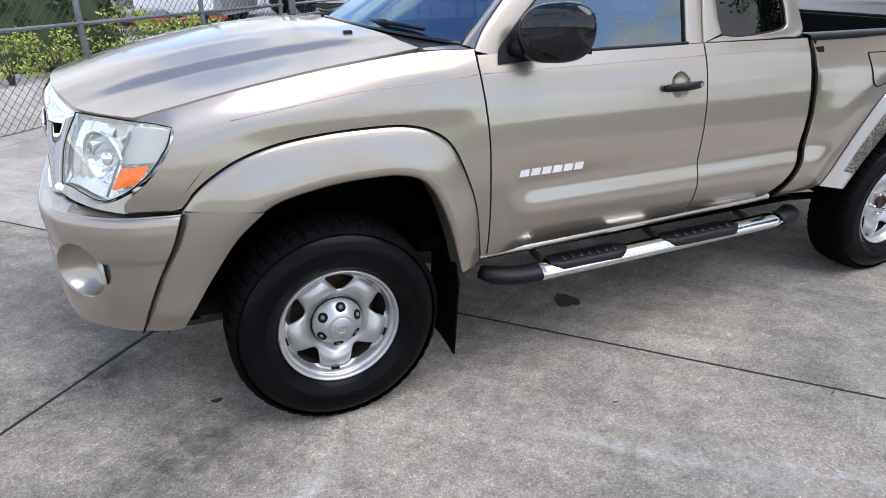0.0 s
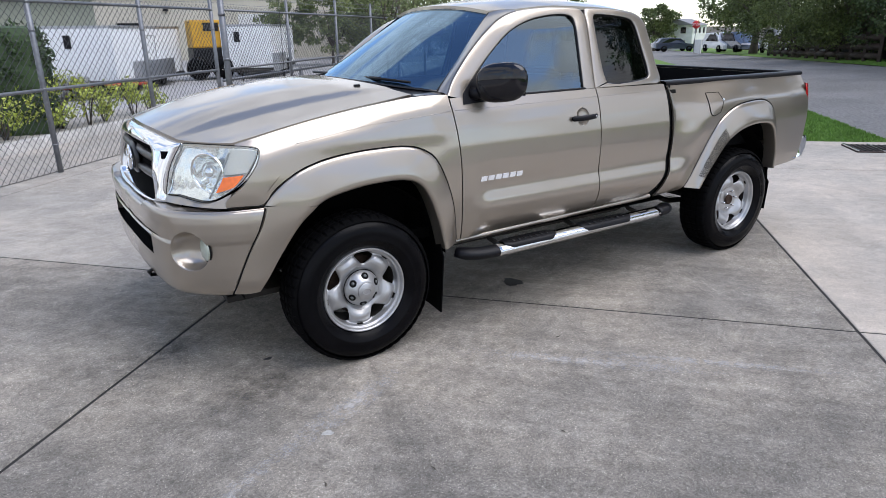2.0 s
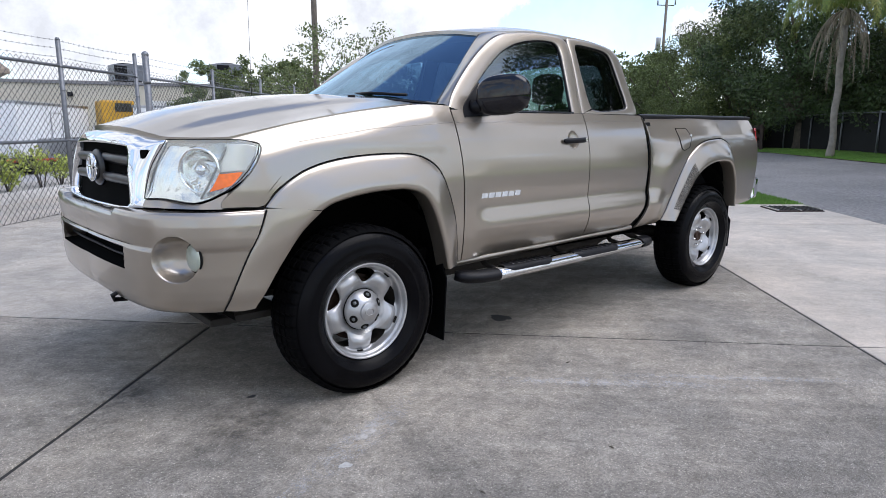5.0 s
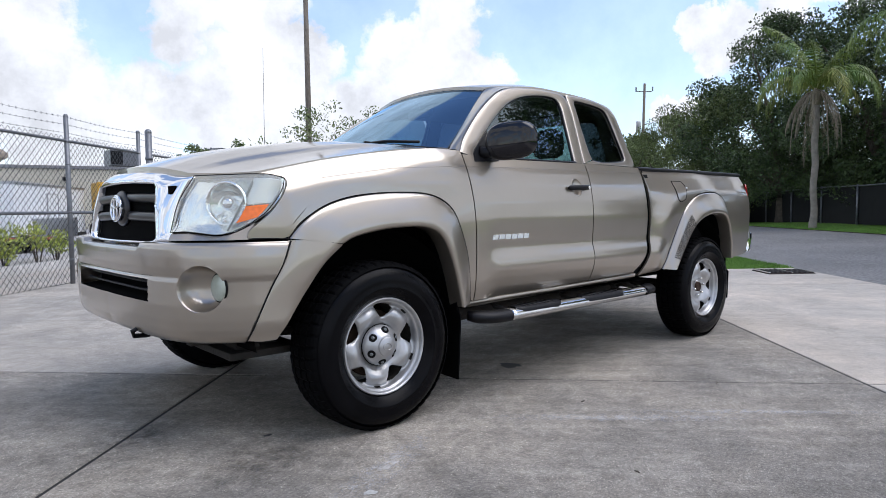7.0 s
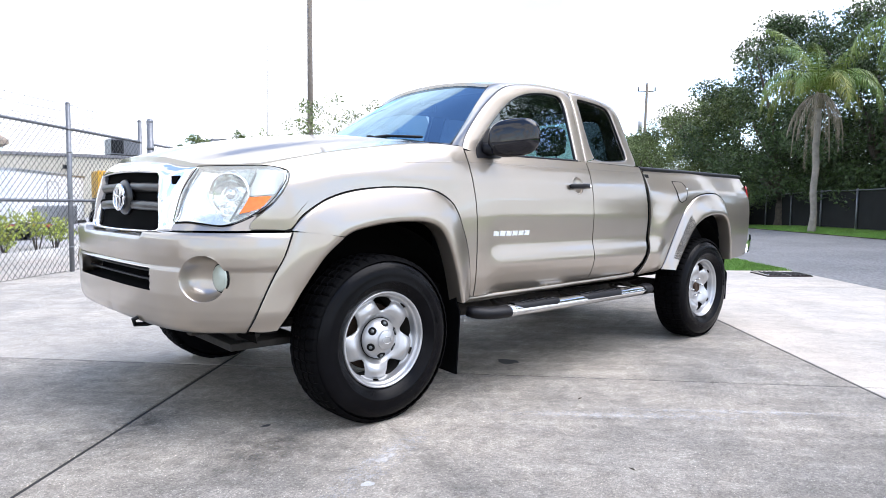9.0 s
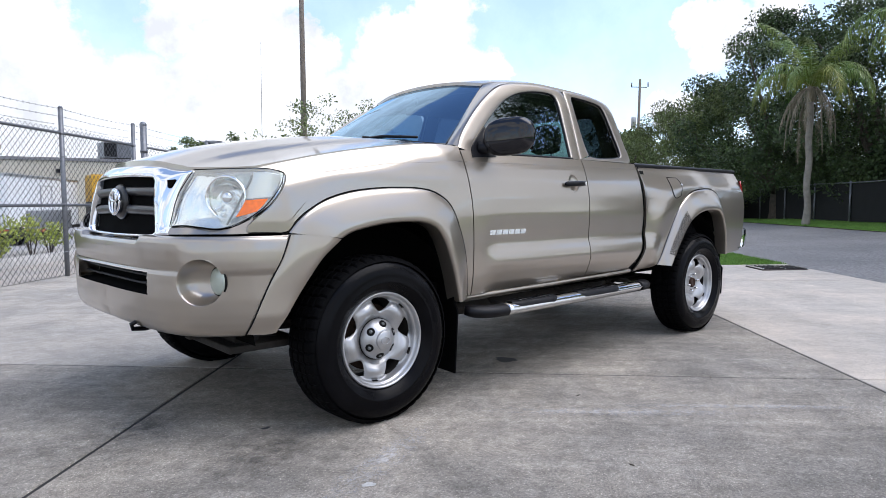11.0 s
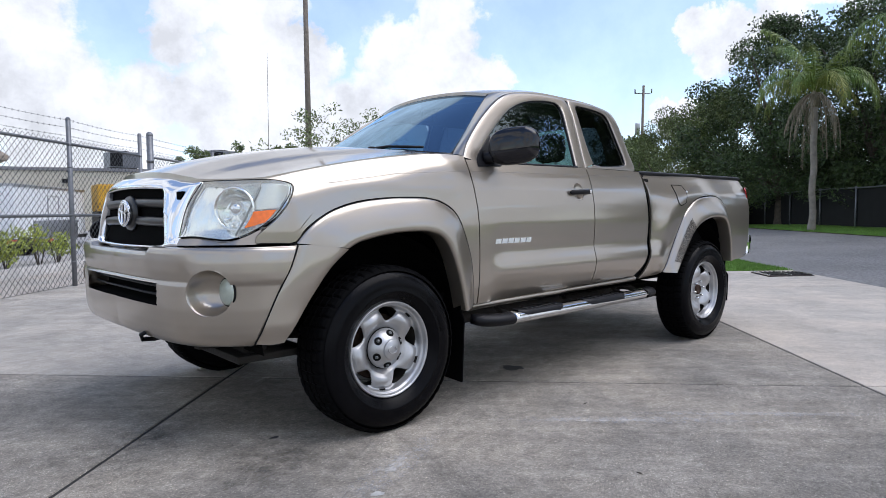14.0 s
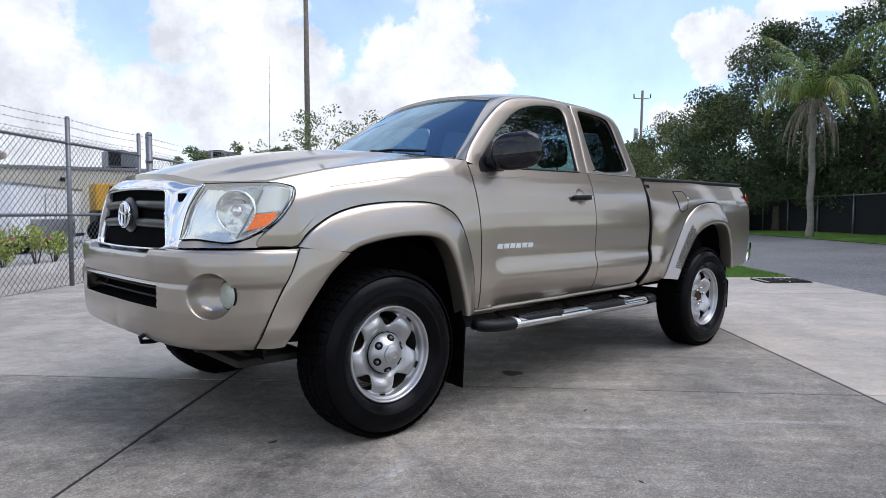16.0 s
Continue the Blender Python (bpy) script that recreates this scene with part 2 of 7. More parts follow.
    pebble = rng(bw.outputs[0], 0.0, 1.0, 1 - 0.20 * grit, 1 + 0.22 * grit)
    val = mul(mul(mul(mul(big, drift), mid), mul(fine, sweep)), mul(mul(speck, pits), pebble))
    sc = n.new("ShaderNodeVectorMath")
    sc.operation = "SCALE"
    tint = n.new("ShaderNodeMix")
    tint.data_type = "RGBA"
    l.new(rng(tex(0.9, 4), 0.4, 0.65, 0.0, 1.0), tint.inputs[0])
    tint.inputs[6].default_value, tint.inputs[7].default_value = (*color, 1), (*warm, 1)
    l.new(tint.outputs[2], sc.inputs[0])
    l.new(val, sc.inputs["Scale"])
    l.new(sc.outputs[0], p.inputs["Base Color"])
    bp = n.new("ShaderNodeBump")
    bp.inputs["Strength"].default_value, bp.inputs["Distance"].default_value = 0.6, 0.005
    l.new(mul(fine, speck), bp.inputs["Height"])
    l.new(bp.outputs[0], p.inputs["Normal"])
    return m


PAINT = paint_mat()
CHROME = mat("chrome", (0.82, 0.83, 0.85), 0.04, 1.0)
STEEL = mat("polished_stainless", (0.72, 0.72, 0.72), 0.14, 1.0, var=0.08, scale=30, bump=0.03, bscale=60)
SILVER = mat("silver_wheel_paint", (0.52, 0.52, 0.525), 0.36, 0.68, 0.25, var=0.14, scale=14, stain=0.22, stain_scale=8)
RUST = mat("rusty_iron", (0.055, 0.030, 0.018), 0.9, 0.1, var=0.5, scale=30, bump=0.4, bscale=80)
RUBBER = mat("tyre_rubber", (0.0045, 0.0045, 0.0055), 0.24, 0, 0, 0.08, var=0.25, scale=10, bump=0.12, bscale=120, stain=0.2, stain_scale=5)
TREAD = mat("tread_rubber", (0.0038, 0.0038, 0.0042), 0.65, 0, 0, 0.03, var=0.3, scale=20, bump=0.2, bscale=150)
PLASTIC = mat("black_plastic", (0.006, 0.006, 0.008), 0.42, 0, 0, 0.22, var=0.2, scale=25, bump=0.08, bscale=260)
BADGE = mat("badge_chrome", (0.88, 0.89, 0.92), 0.22, 0.55, var=0.1, scale=60)
GLOSSBLACK = mat("gloss_black_plastic", (0.004, 0.004, 0.007), 0.06, 0, 0.0, 0.5, var=0.15, scale=8)
GREYPLASTIC = mat("grey_grille_plastic", (0.010, 0.010, 0.011), 0.30, 0, 0, 0.5, var=0.2, scale=15)
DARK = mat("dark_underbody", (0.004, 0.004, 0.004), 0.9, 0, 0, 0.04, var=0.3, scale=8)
FRAME = mat("frame_iron", (0.03, 0.026, 0.022), 0.8, 0.2, var=0.5, scale=12, bump=0.3, bscale=60)
OLIVE = mat("grey_green_render", (0.33, 0.35, 0.28), 0.9, var=0.1, scale=3, bump=0.2, bscale=30, stain=0.15, stain_scale=0.5)
TANROOF = mat("tan_shingles", (0.42, 0.35, 0.28), 0.9, var=0.25, scale=9, bump=0.3, bscale=25, stain=0.15, stain_scale=1)
LINER = mat("bed_liner", (0.007, 0.007, 0.008), 0.9, 0, 0, 0.1, var=0.2, scale=30, bump=0.2, bscale=200)
# black of the rubber seals, also used for shade in gaps and lug pockets
GAP = mat("rubber_and_gap_shade", (0.008, 0.008, 0.008), 0.8, spec=0.12)
AMBER = mat("amber_lens", (0.95, 0.17, 0.004), 0.12, 0, 0.8, var=0.2, scale=60)
REDLENS = mat("red_lens", (0.45, 0.015, 0.015), 0.1, 0, 0.8, var=0.2, scale=60)
REFLECT = mat("lamp_reflector", (0.94, 0.95, 0.94), 0.07, 1.0, var=0.05, scale=30)
FOGLENS = mat("fog_lens", (0.40, 0.44, 0.37), 0.16, 0.0, 0.6, var=0.1, scale=40)
CLOTH = mat("grey_seat_cloth", (0.06, 0.062, 0.066), 0.95, var=0.25, scale=200, bump=0.2, bscale=400)
DASH = mat("dash_plastic", (0.022, 0.024, 0.03), 0.6, var=0.15, scale=40, bump=0.1, bscale=300)
PANE = glass("side_glass", (0.31, 0.41, 0.41), 0.0, 3.8, mirror=(0.82, 0.94, 1.0))
PANE_DARK = glass("privacy_glass", (0.05, 0.06, 0.07), 0.0, 1.0)
SCREEN = glass("windscreen_glass", (0.24, 0.34, 0.44), 0.0, 3.9, mirror=(0.55, 0.78, 1.0))
LENS = glass("lamp_lens", (0.98, 0.99, 0.97), 0.02, 1.2, 0.12)
LAMPBOWL = mat("lamp_bowl_chrome", (0.95, 0.96, 0.94), 0.13, 0.85, var=0.10, scale=14, bump=0.12, bscale=22)
GREYLAMP = mat("grey_lamp_trim", (0.16, 0.17, 0.17), 0.35, 0.2, var=0.1, scale=20)
PRISM = mat("clear_prism", (0.93, 0.94, 0.93), 0.12, 0.25, 0.6, var=0.06, scale=60)
CONC = concrete_mat("weathered_concrete", (0.284, 0.260, 0.226), (0.306, 0.272, 0.227))
CONC_PALE = concrete_mat("pale_concrete", (0.468, 0.424, 0.366), (0.498, 0.436, 0.366), 0.35)
CONC_MID = concrete_mat("mid_concrete", (0.378, 0.350, 0.308), (0.400, 0.361, 0.310), 0.55)
CONC_OLD = concrete_mat("old_kerb_concrete", (0.56, 0.54, 0.50), (0.48, 0.46, 0.43), 0.6)
ASPHALT = mat("asphalt", (0.285, 0.275, 0.265), 0.9, var=0.5, scale=22, bump=0.5, bscale=120, stain=0.25, stain_scale=0.5)
LOT = mat("lot_asphalt", (0.44, 0.43, 0.42), 0.9, var=0.25, scale=30, bump=0.3, bscale=80, stain=0.25, stain_scale=0.4)
BEDSAND = mat("pale_bed_sand", (0.46, 0.43, 0.38), 0.95, var=0.35, scale=8, bump=0.4, bscale=40, stain=0.2, stain_scale=2)
SOIL = mat("soil", (0.09, 0.075, 0.05), 0.95, var=0.4, scale=5, bump=0.4, bscale=30)
TURF = mat("turf_soil", (0.10, 0.21, 0.025), 0.95, var=0.4, scale=3, second=(0.14, 0.22, 0.04), bump=0.4, bscale=40)
BLADES = mat("grass_blades", (0.15, 0.29, 0.045), 0.7, var=0.3, scale=2, per=0.35)
WIRE = mat("dull_fence_wire", (0.07, 0.072, 0.078), 0.6, 0.4, var=0.25, scale=20)
GALV = mat("galvanised_steel", (0.23, 0.24, 0.26), 0.45, 0.5, var=0.25, scale=20, stain=0.2, stain_scale=4)
JOINT = mat("joint_filler", (0.03, 0.028, 0.026), 0.95, var=0.3, scale=10)
IRON = mat("drain_iron", (0.05, 0.035, 0.03), 0.85, 0.3, var=0.4, scale=20, bump=0.3, bscale=80)
OIL = mat("oil_stain", (0.03, 0.03, 0.03), 0.6, var=0.3, scale=30)
LEAF = mat("oak_leaves", (0.066, 0.100, 0.028), 0.6, var=0.3, scale=0.7, second=(0.035, 0.065, 0.02), per=0.55)
LEAF_PALE = mat("pale_leaves", (0.19, 0.22, 0.085), 0.6, var=0.3, scale=0.8, second=(0.10, 0.14, 0.05), per=0.4)
LEAF_FAR = mat("far_leaves", (0.14, 0.178, 0.05), 0.7, var=0.3, scale=0.4, second=(0.055, 0.08, 0.025), per=0.45)
LEAF_YELLOW = mat("variegated_leaves", (0.42, 0.46, 0.09), 0.5, var=0.3, scale=2, second=(0.28, 0.36, 0.05), per=0.35)
LEAF_HEDGE = mat("hedge_leaves", (0.04, 0.075, 0.022), 0.55, var=0.3, scale=3, per=0.45)
PALM_GREEN = mat("palm_leaflets", (0.09, 0.19, 0.035), 0.5, var=0.3, scale=1.0, second=(0.22, 0.26, 0.05), per=0.4)
PALM_OLD = mat("yellowing_palm_leaflets", (0.30, 0.29, 0.06), 0.6, var=0.3, scale=1.0, second=(0.14, 0.20, 0.04), per=0.4)
PALM_DRY = mat("dry_palm_leaflets", (0.30, 0.255, 0.185), 0.8, var=0.3, scale=2, per=0.3)
BARK = mat("bark", (0.12, 0.10, 0.08), 0.95, var=0.4, scale=8, bump=0.6, bscale=25)
PALM_BARK = mat("palm_trunk", (0.31, 0.28, 0.24), 0.95, var=0.35, scale=6, bump=0.6, bscale=18)
WHITE = mat("white_trailer_paint", (0.91, 0.92, 0.93), 0.35, 0, 0.2, var=0.05, scale=2, stain=0.06, stain_scale=1.5)
DIAMOND = mat("tread_plate", (0.45, 0.46, 0.48), 0.35, 0.8, var=0.2, scale=40, bump=0.3, bscale=60)
REDPAINT = mat("red_trailer_paint", (0.45, 0.06, 0.03), 0.5, var=0.3, scale=6)
YELLOW = mat("yellow_machine_paint", (0.68, 0.37, 0.03), 0.45, var=0.15, scale=4, stain=0.15, stain_scale=2)
STUCCO = mat("cream_stucco", (0.62, 0.58, 0.48), 0.9, var=0.08, scale=4, bump=0.2, bscale=30, stain=0.12, stain_scale=0.4)
ROOFING = mat("grey_roofing", (0.25, 0.25, 0.26), 0.8, var=0.2, scale=3)
WOODPOLE = mat("weathered_wood_pole", (0.20, 0.17, 0.14), 0.9, var=0.35, scale=6, bump=0.4, bscale=30)
SCREENCLOTH = mat("black_fence_cloth", (0.008, 0.009, 0.009), 0.95, var=0.3, scale=4, stain=0.2, stain_scale=1)
SIGNRED = mat("sign_red", (0.55, 0.03, 0.03), 0.5, var=0.1, scale=5)
WOODDARK = mat("dark_fence_boards", (0.05, 0.035, 0.028), 0.85, var=0.4, scale=6)
WHITEPAINT = mat("white_house_paint", (0.74, 0.74, 0.72), 0.7, var=0.06, scale=3, stain=0.08, stain_scale=1)
CARBLUE = mat("dark_blue_car_paint", (0.03, 0.04, 0.07), 0.25, 0.3, 0.8, var=0.1, scale=3)
CARWHITE = mat("white_car_paint", (0.72, 0.72, 0.72), 0.3, 0, 0.8, var=0.05, scale=3)
CARSILVER = mat("silver_car_paint", (0.45, 0.46, 0.48), 0.3, 0.6, 0.8, var=0.05, scale=3)


# ---- mesh helpers ----
def mesh(name, verts, faces, material, parent=None, label="", smooth=True, kind=""):
    me = bpy.data.meshes.new(name)
    me.from_pydata([tuple(v) for v in verts], [], [tuple(f) for f in faces])
    me.materials.append(material)
    if smooth:
        me.shade_smooth()
    me.update()
    ob = new(name, me)
    ob.parent = parent
    if label:
        tagged(ob, label)
    if kind:
        tagged(ob, kind=kind)
    return ob


def part(name, bm, material, parent=None, label="", smooth=False):
    me = bpy.data.meshes.new(name)
    bm.to_mesh(me)
    bm.free()
    me.materials.append(material)
    if smooth:
        me.shade_smooth()
    ob = new(name, me)
    ob.parent = parent
    if label:
        tagged(ob, label)
    return ob


def thing(name, label, category, at=(0, 0, 0), group="", kind=""):
    e = new(name)
    e.location = at
    e.empty_display_size = 0.1
    return tagged(e, label, category, group, kind)


def curve(points, n):
    """n points evenly spaced along a smooth curve through the given ones."""
    p = np.array(points, float)
    if len(p) == 2:
        return p[0] + (p[1] - p[0]) * np.linspace(0, 1, n)[:, None]
    q = np.vstack([2 * p[0] - p[1], p, 2 * p[-1] - p[-2]])
    fine = []
    for i in range(1, len(q) - 2):
        t = np.linspace(0, 1, 16, endpoint=False)[:, None]
        a, b, c, d = q[i - 1], q[i], q[i + 1], q[i + 2]
        fine.append(0.5 * (2 * b + (c - a) * t + (2 * a - 5 * b + 4 * c - d) * t**2 + (3 * b - a - 3 * c + d) * t**3))
    fine = np.vstack([*fine, p[-1:]])
    s = np.r_[0, np.cumsum(np.linalg.norm(np.diff(fine, axis=0), axis=1))]
    w = np.linspace(0, s[-1], n)
    return np.stack([np.interp(w, s, fine[:, k]) for k in range(p.shape[1])], 1)


def coons(top, bottom, left, right, nu, nv):
    """A grid (nv, nu, dims) between four boundary curves; top and bottom run left to right, left and right run top to bottom."""
    T, B, L, R = curve(top, nu), curve(bottom, nu), curve(left, nv), curve(right, nv)
    u, v = np.linspace(0, 1, nu)[None, :, None], np.linspace(0, 1, nv)[:, None, None]
    ruled = (1 - v) * T[None] + v * B[None] + (1 - u) * L[:, None] + u * R[:, None]
    corner = (1 - u) * (1 - v) * T[0] + u * (1 - v) * T[-1] + (1 - u) * v * B[0] + u * v * B[-1]
    return ruled - corner


def grid_faces(nv, nu, skip=None, base=0, wrap=False):
    f = []
    for j in range(nv - 1):
        for i in range(nu if wrap else nu - 1):
            if skip and skip(j, i):
                continue
            k = (i + 1) % nu
            f.append((base + j * nu + i, base + j * nu + k, base + (j + 1) * nu + k, base + (j + 1) * nu + i))
    return f


def sheet(name, grid, material, parent, label="", flange=None, flip=False, skip=None):
    """A panel from a grid of points, with its rim turned in along the vector flange; panels of the truck face outwards."""
    if parent is not None and TRUCK:
        flip = inward(grid)
    nv, nu = grid.shape[:2]
    v = [tuple(p) for p in grid.reshape(-1, 3)]
    f = grid_faces(nv, nu, skip)
    if flange is not None:
        ring = [(0, i) for i in range(nu)] + [(j, nu - 1) for j in range(1, nv)] + [(nv - 1, i) for i in range(nu - 2, -1, -1)] + [(j, 0) for j in range(nv - 2, 0, -1)]
        b = len(v)
        outer = [grid[j, i] for j, i in ring]
        v += [tuple(p) for p in outer] + [tuple(p + np.array(flange)) for p in outer]
        n = len(ring)
        f += [(b + k, b + n + k, b + n + (k + 1) % n, b + (k + 1) % n) for k in range(n)]
    if flip:
        f = [tuple(reversed(q)) for q in f]
    return mesh(name, v, f, material, parent, label)


TRUCK = []


def inward(grid):
    """Whether most of a grid's faces look at the truck's middle."""
    a, b = grid[1:, :-1] - grid[:-1, :-1], grid[:-1, 1:] - grid[:-1, :-1]
    n = np.cross(b, a)
    c = (grid[:-1, :-1] + grid[1:, 1:]) / 2 - np.array((np.clip(grid[..., 0].mean(), 0.3, 3.4), 0.93, 0.85))
    return float((n * c).sum()) < 0


AXIS_Y = 0.93   # the truck's middle line


def both(make):
    """Builds a part on the near side and its mirror image on the far side: make(mirror) maps points through mirror."""
    a = make(lambda g: g, False)

    def m(g):
        h = np.array(g, float).copy()
        h[..., 1] = 2 * AXIS_Y - h[..., 1]
        return h
    b = make(m, True)
    return a, b


def tube(bm, pts, r, sides=8, caps=True, flat=1.0):
    """A round bar along points; r a number or one per point; flat squeezes it across."""
    pts = [Vector(p) for p in pts]
    rs = r if hasattr(r, "__len__") else [r] * len(pts)
    rings, up = [], Vector((0, 0, 1))
    if abs((pts[-1] - pts[0]).normalized().z) > 0.8:
        up = Vector((1, 0, 0))
    for i, p in enumerate(pts):
        d = (pts[min(i + 1, len(pts) - 1)] - pts[max(i - 1, 0)]).normalized()
        a = d.cross(up)
        if a.length < 0.05:
            a = d.cross(Vector((0.3, 1, 0.2)))
        a.normalize()
        b = a.cross(d).normalized()
        rings.append([bm.verts.new(p + rs[i] * (math.cos(2 * math.pi * k / sides) * a + flat * math.sin(2 * math.pi * k / sides) * b)) for k in range(sides)])
    for q, s in zip(rings, rings[1:]):
        for k in range(sides):
            bm.faces.new((q[k], q[(k + 1) % sides], s[(k + 1) % sides], s[k])).smooth = True
    if caps:
        bm.faces.new(rings[0][::-1]), bm.faces.new(rings[-1])
    return bm


def box(bm, lo, hi, bevel=0.0, m=None):
    r = bmesh.ops.create_cube(bm, size=1.0)
    vs = r["verts"]
    lo, hi = Vector(lo), Vector(hi)
    for v in vs:
        v.co = Vector([lo[k] + (v.co[k] + 0.5) * (hi[k] - lo[k]) for k in range(3)])
    if bevel:
        es = list({e for v in vs for e in v.link_edges})
        r = bmesh.ops.bevel(bm, geom=es, offset=bevel, segments=2, affect="EDGES", profile=0.6)
        vs = list({v for f in r["faces"] for v in f.verts} | {v for v in vs if v.is_valid})
    if m is not None:
        bmesh.ops.transform(bm, matrix=m, verts=vs)
    return bm


def one_box(name, lo, hi, material, parent=None, label="", bevel=0.01, m=None):
    return part(name, box(bmesh.new(), lo, hi, bevel, m), material, parent, label)


def lathe(bm, profile, seg, at, axis="y", start=0.0):
    """Profile of (radius, offset along the axis) turned about an axis through at."""
    rings = []
    for r, d in profile:
        ring = []
        for k in range(seg):
            a = start + 2 * math.pi * k / seg
            p = (r * math.cos(a), d, r * math.sin(a)) if axis == "y" else ((r * math.cos(a), r * math.sin(a), d) if axis == "z" else (d, r * math.cos(a), r * math.sin(a)))
            ring.append(bm.verts.new(Vector(p) + Vector(at)))
        rings.append(ring)
    for q, s in zip(rings, rings[1:]):
        for k in range(seg):
            bm.faces.new((q[k], q[(k + 1) % seg], s[(k + 1) % seg], s[k])).smooth = True
    return rings


def smooth(a, b, x):
    t = np.clip((np.asarray(x, float) - a) / (b - a), 0, 1)
    return t * t * (3 - 2 * t)


# slab directions: u runs along the fence and the road, v across them
CU, SU = math.cos(radians(46)), math.sin(radians(46))


def uv(u, v, z=0.0):
    return (CU * u - SU * v, SU * u + CU * v, z)


def to_uv(x, y):
    return CU * x + SU * y, -SU * x + CU * y


def rise(x, y):
    """The lie of the land: level at the truck, rising a little across the road, falling away down the street."""
    u, v = to_uv(x, y)
    up = 0.034 * min(max(0.0, -v - 4.5), 12.0)
    return up - 0.022 * max(0.0, min(u, 90.0) - 24.0) * float(smooth(-3, -7, v)) if v < 0 else 0.0

# ---- the pickup truck ----
TRUCK.append(1)
truck = thing("pickup_truck", "sand beige metallic extended-cab pickup truck parked on concrete", "truck")

SIDE_Z = [0.48, 0.54, 0.60, 0.66, 0.72, 0.765, 0.80, 0.825, 0.86, 0.92, 1.0, 1.1, 1.2, 1.28, 1.345, 1.40]
SIDE_Y = [0.108, 0.066, 0.031, 0.006, -0.006, -0.002, 0.009, 0.016, 0.015, 0.009, 0.004, 0.008, 0.024, 0.046, 0.074, 0.098]
PLAIN_Y = [0.055, 0.035, 0.022, 0.014, 0.010, 0.008, 0.006, 0.005, 0.004, 0.003, 0.002, 0.008, 0.024, 0.046, 0.074, 0.098]
SM_Z = np.linspace(0.40, 1.50, 221)


def eased(values):
    """The profile with its corners rounded off."""
    k = np.exp(-(np.arange(-12, 13) / 3.2) ** 2)
    row = np.interp(SM_Z, SIDE_Z, values)
    return np.convolve(np.pad(row, 12, mode="edge"), k / k.sum(), mode="valid")


SIDE_ROW, PLAIN_ROW = eased(SIDE_Y), eased(PLAIN_Y)
HOOD_X = [-0.60, -0.45, -0.258, 0.0, 0.25, 0.42, 0.65]
HOOD_Z = [1.222, 1.252, 1.292, 1.335, 1.368, 1.385, 1.385]


def side(x, z):
    """How far in the near flank lies at a place along and up the body."""
    x, z = np.asarray(x, float), np.asarray(z, float)
    k = smooth(0.70, 0.86, x) * (1 - smooth(2.50, 2.72, x))
    y = k * np.interp(z, SM_Z, SIDE_ROW) + (1 - k) * np.interp(z, SM_Z, PLAIN_ROW)
    front = 1 - smooth(0.45, 0.66, x)
    top = np.interp(x, HOOD_X, HOOD_Z)
    near = np.clip((0.13 - (top - z)) / 0.13, 0, 1.2)
    y = y * (1 - front) + front * (-0.004 + 0.034 * smooth(0.98, 1.30, z) + 0.014 * smooth(0.85, 0.5, z) + 0.058 * near**2)
    y = y - 0.007 * front * np.exp(-(((z - 1.19) / 0.05) ** 2)) * smooth(-0.5, 0.1, x)
    y = y + 0.36 * np.clip(-0.47 - x, 0, 1) ** 1.35
    bed = smooth(2.36, 2.46, x)
    y = y + bed * (0.014 + 0.03 * smooth(1.15, 1.34, z)) + 0.10 * np.clip(x - 3.85, 0, 1) ** 1.4
    # the haunch that swells into the rear arch
    d = np.hypot(x - 3.2, (z - 0.55) * 1.05)
    y = y - bed * 0.023 * np.exp(-(((d - 0.70) / 0.13) ** 2)) * smooth(0.5, 0.62, z) * (1 - smooth(3.15, 3.55, x))
    return y


def upper(x, z):
    """The flank above the belt line, leaning in with the glass."""
    x, z = np.asarray(x, float), np.asarray(z, float)
    return 0.080 + 0.37 * (z - 1.345) + 0.10 * np.clip(z - 1.72, 0, 1) + 0.02 * smooth(2.0, 2.4, x)


def flank(g, fn, off=0.0):
    return np.stack([g[..., 0], fn(g[..., 0], g[..., 1]) + off, g[..., 1]], -1)


def flank_panel(name, top, bottom, left, right, nu, nv, material=PAINT, fn=side, label="", hole=None):
    g = flank(coons(top, bottom, left, right, nu, nv), fn)
    skip = (lambda j, i: hole(*(g[j, i] + g[j + 1, i + 1])[[0, 2]] / 2)) if hole else None
    return both(lambda m, far: sheet(name, m(g), material, truck, label, (0, -0.014 if far else 0.014, 0), flip=far, skip=skip))


def handle_dish(x, z):
    return ((x - 1.565) / 0.054) ** 2 + ((z - 1.190) / 0.056) ** 2 < 1.0


FLARE_OUT = [(-0.489, 0.938), (-0.437, 0.994), (-0.366, 1.044), (-0.277, 1.086), (-0.153, 1.118), (0.0, 1.136), (0.15, 1.141), (0.28, 1.137), (0.38, 1.113), (0.465, 1.055), (0.53, 0.935), (0.58, 0.79), (0.605, 0.62), (0.612, 0.545)]
FLARE_IN = [(-0.225, 0.906), (-0.157, 0.934), (0.0, 0.962), (0.13, 0.970), (0.25, 0.966), (0.345, 0.932), (0.408, 0.842), (0.460, 0.70), (0.487, 0.59), (0.500, 0.535)]
REAR_OUT = [(2.63, 0.590), (2.715, 0.73), (2.83, 0.92), (2.94, 1.06), (3.12, 1.150), (3.36, 1.175), (3.51, 1.163), (3.61, 1.10), (3.68, 0.93), (3.712, 0.75), (3.72, 0.62)]
REAR_IN = [(2.735, 0.580), (2.86, 0.745), (3.02, 0.905), (3.22, 0.985), (3.43, 1.000), (3.55, 0.968), (3.61, 0.86), (3.640, 0.74), (3.645, 0.62)]

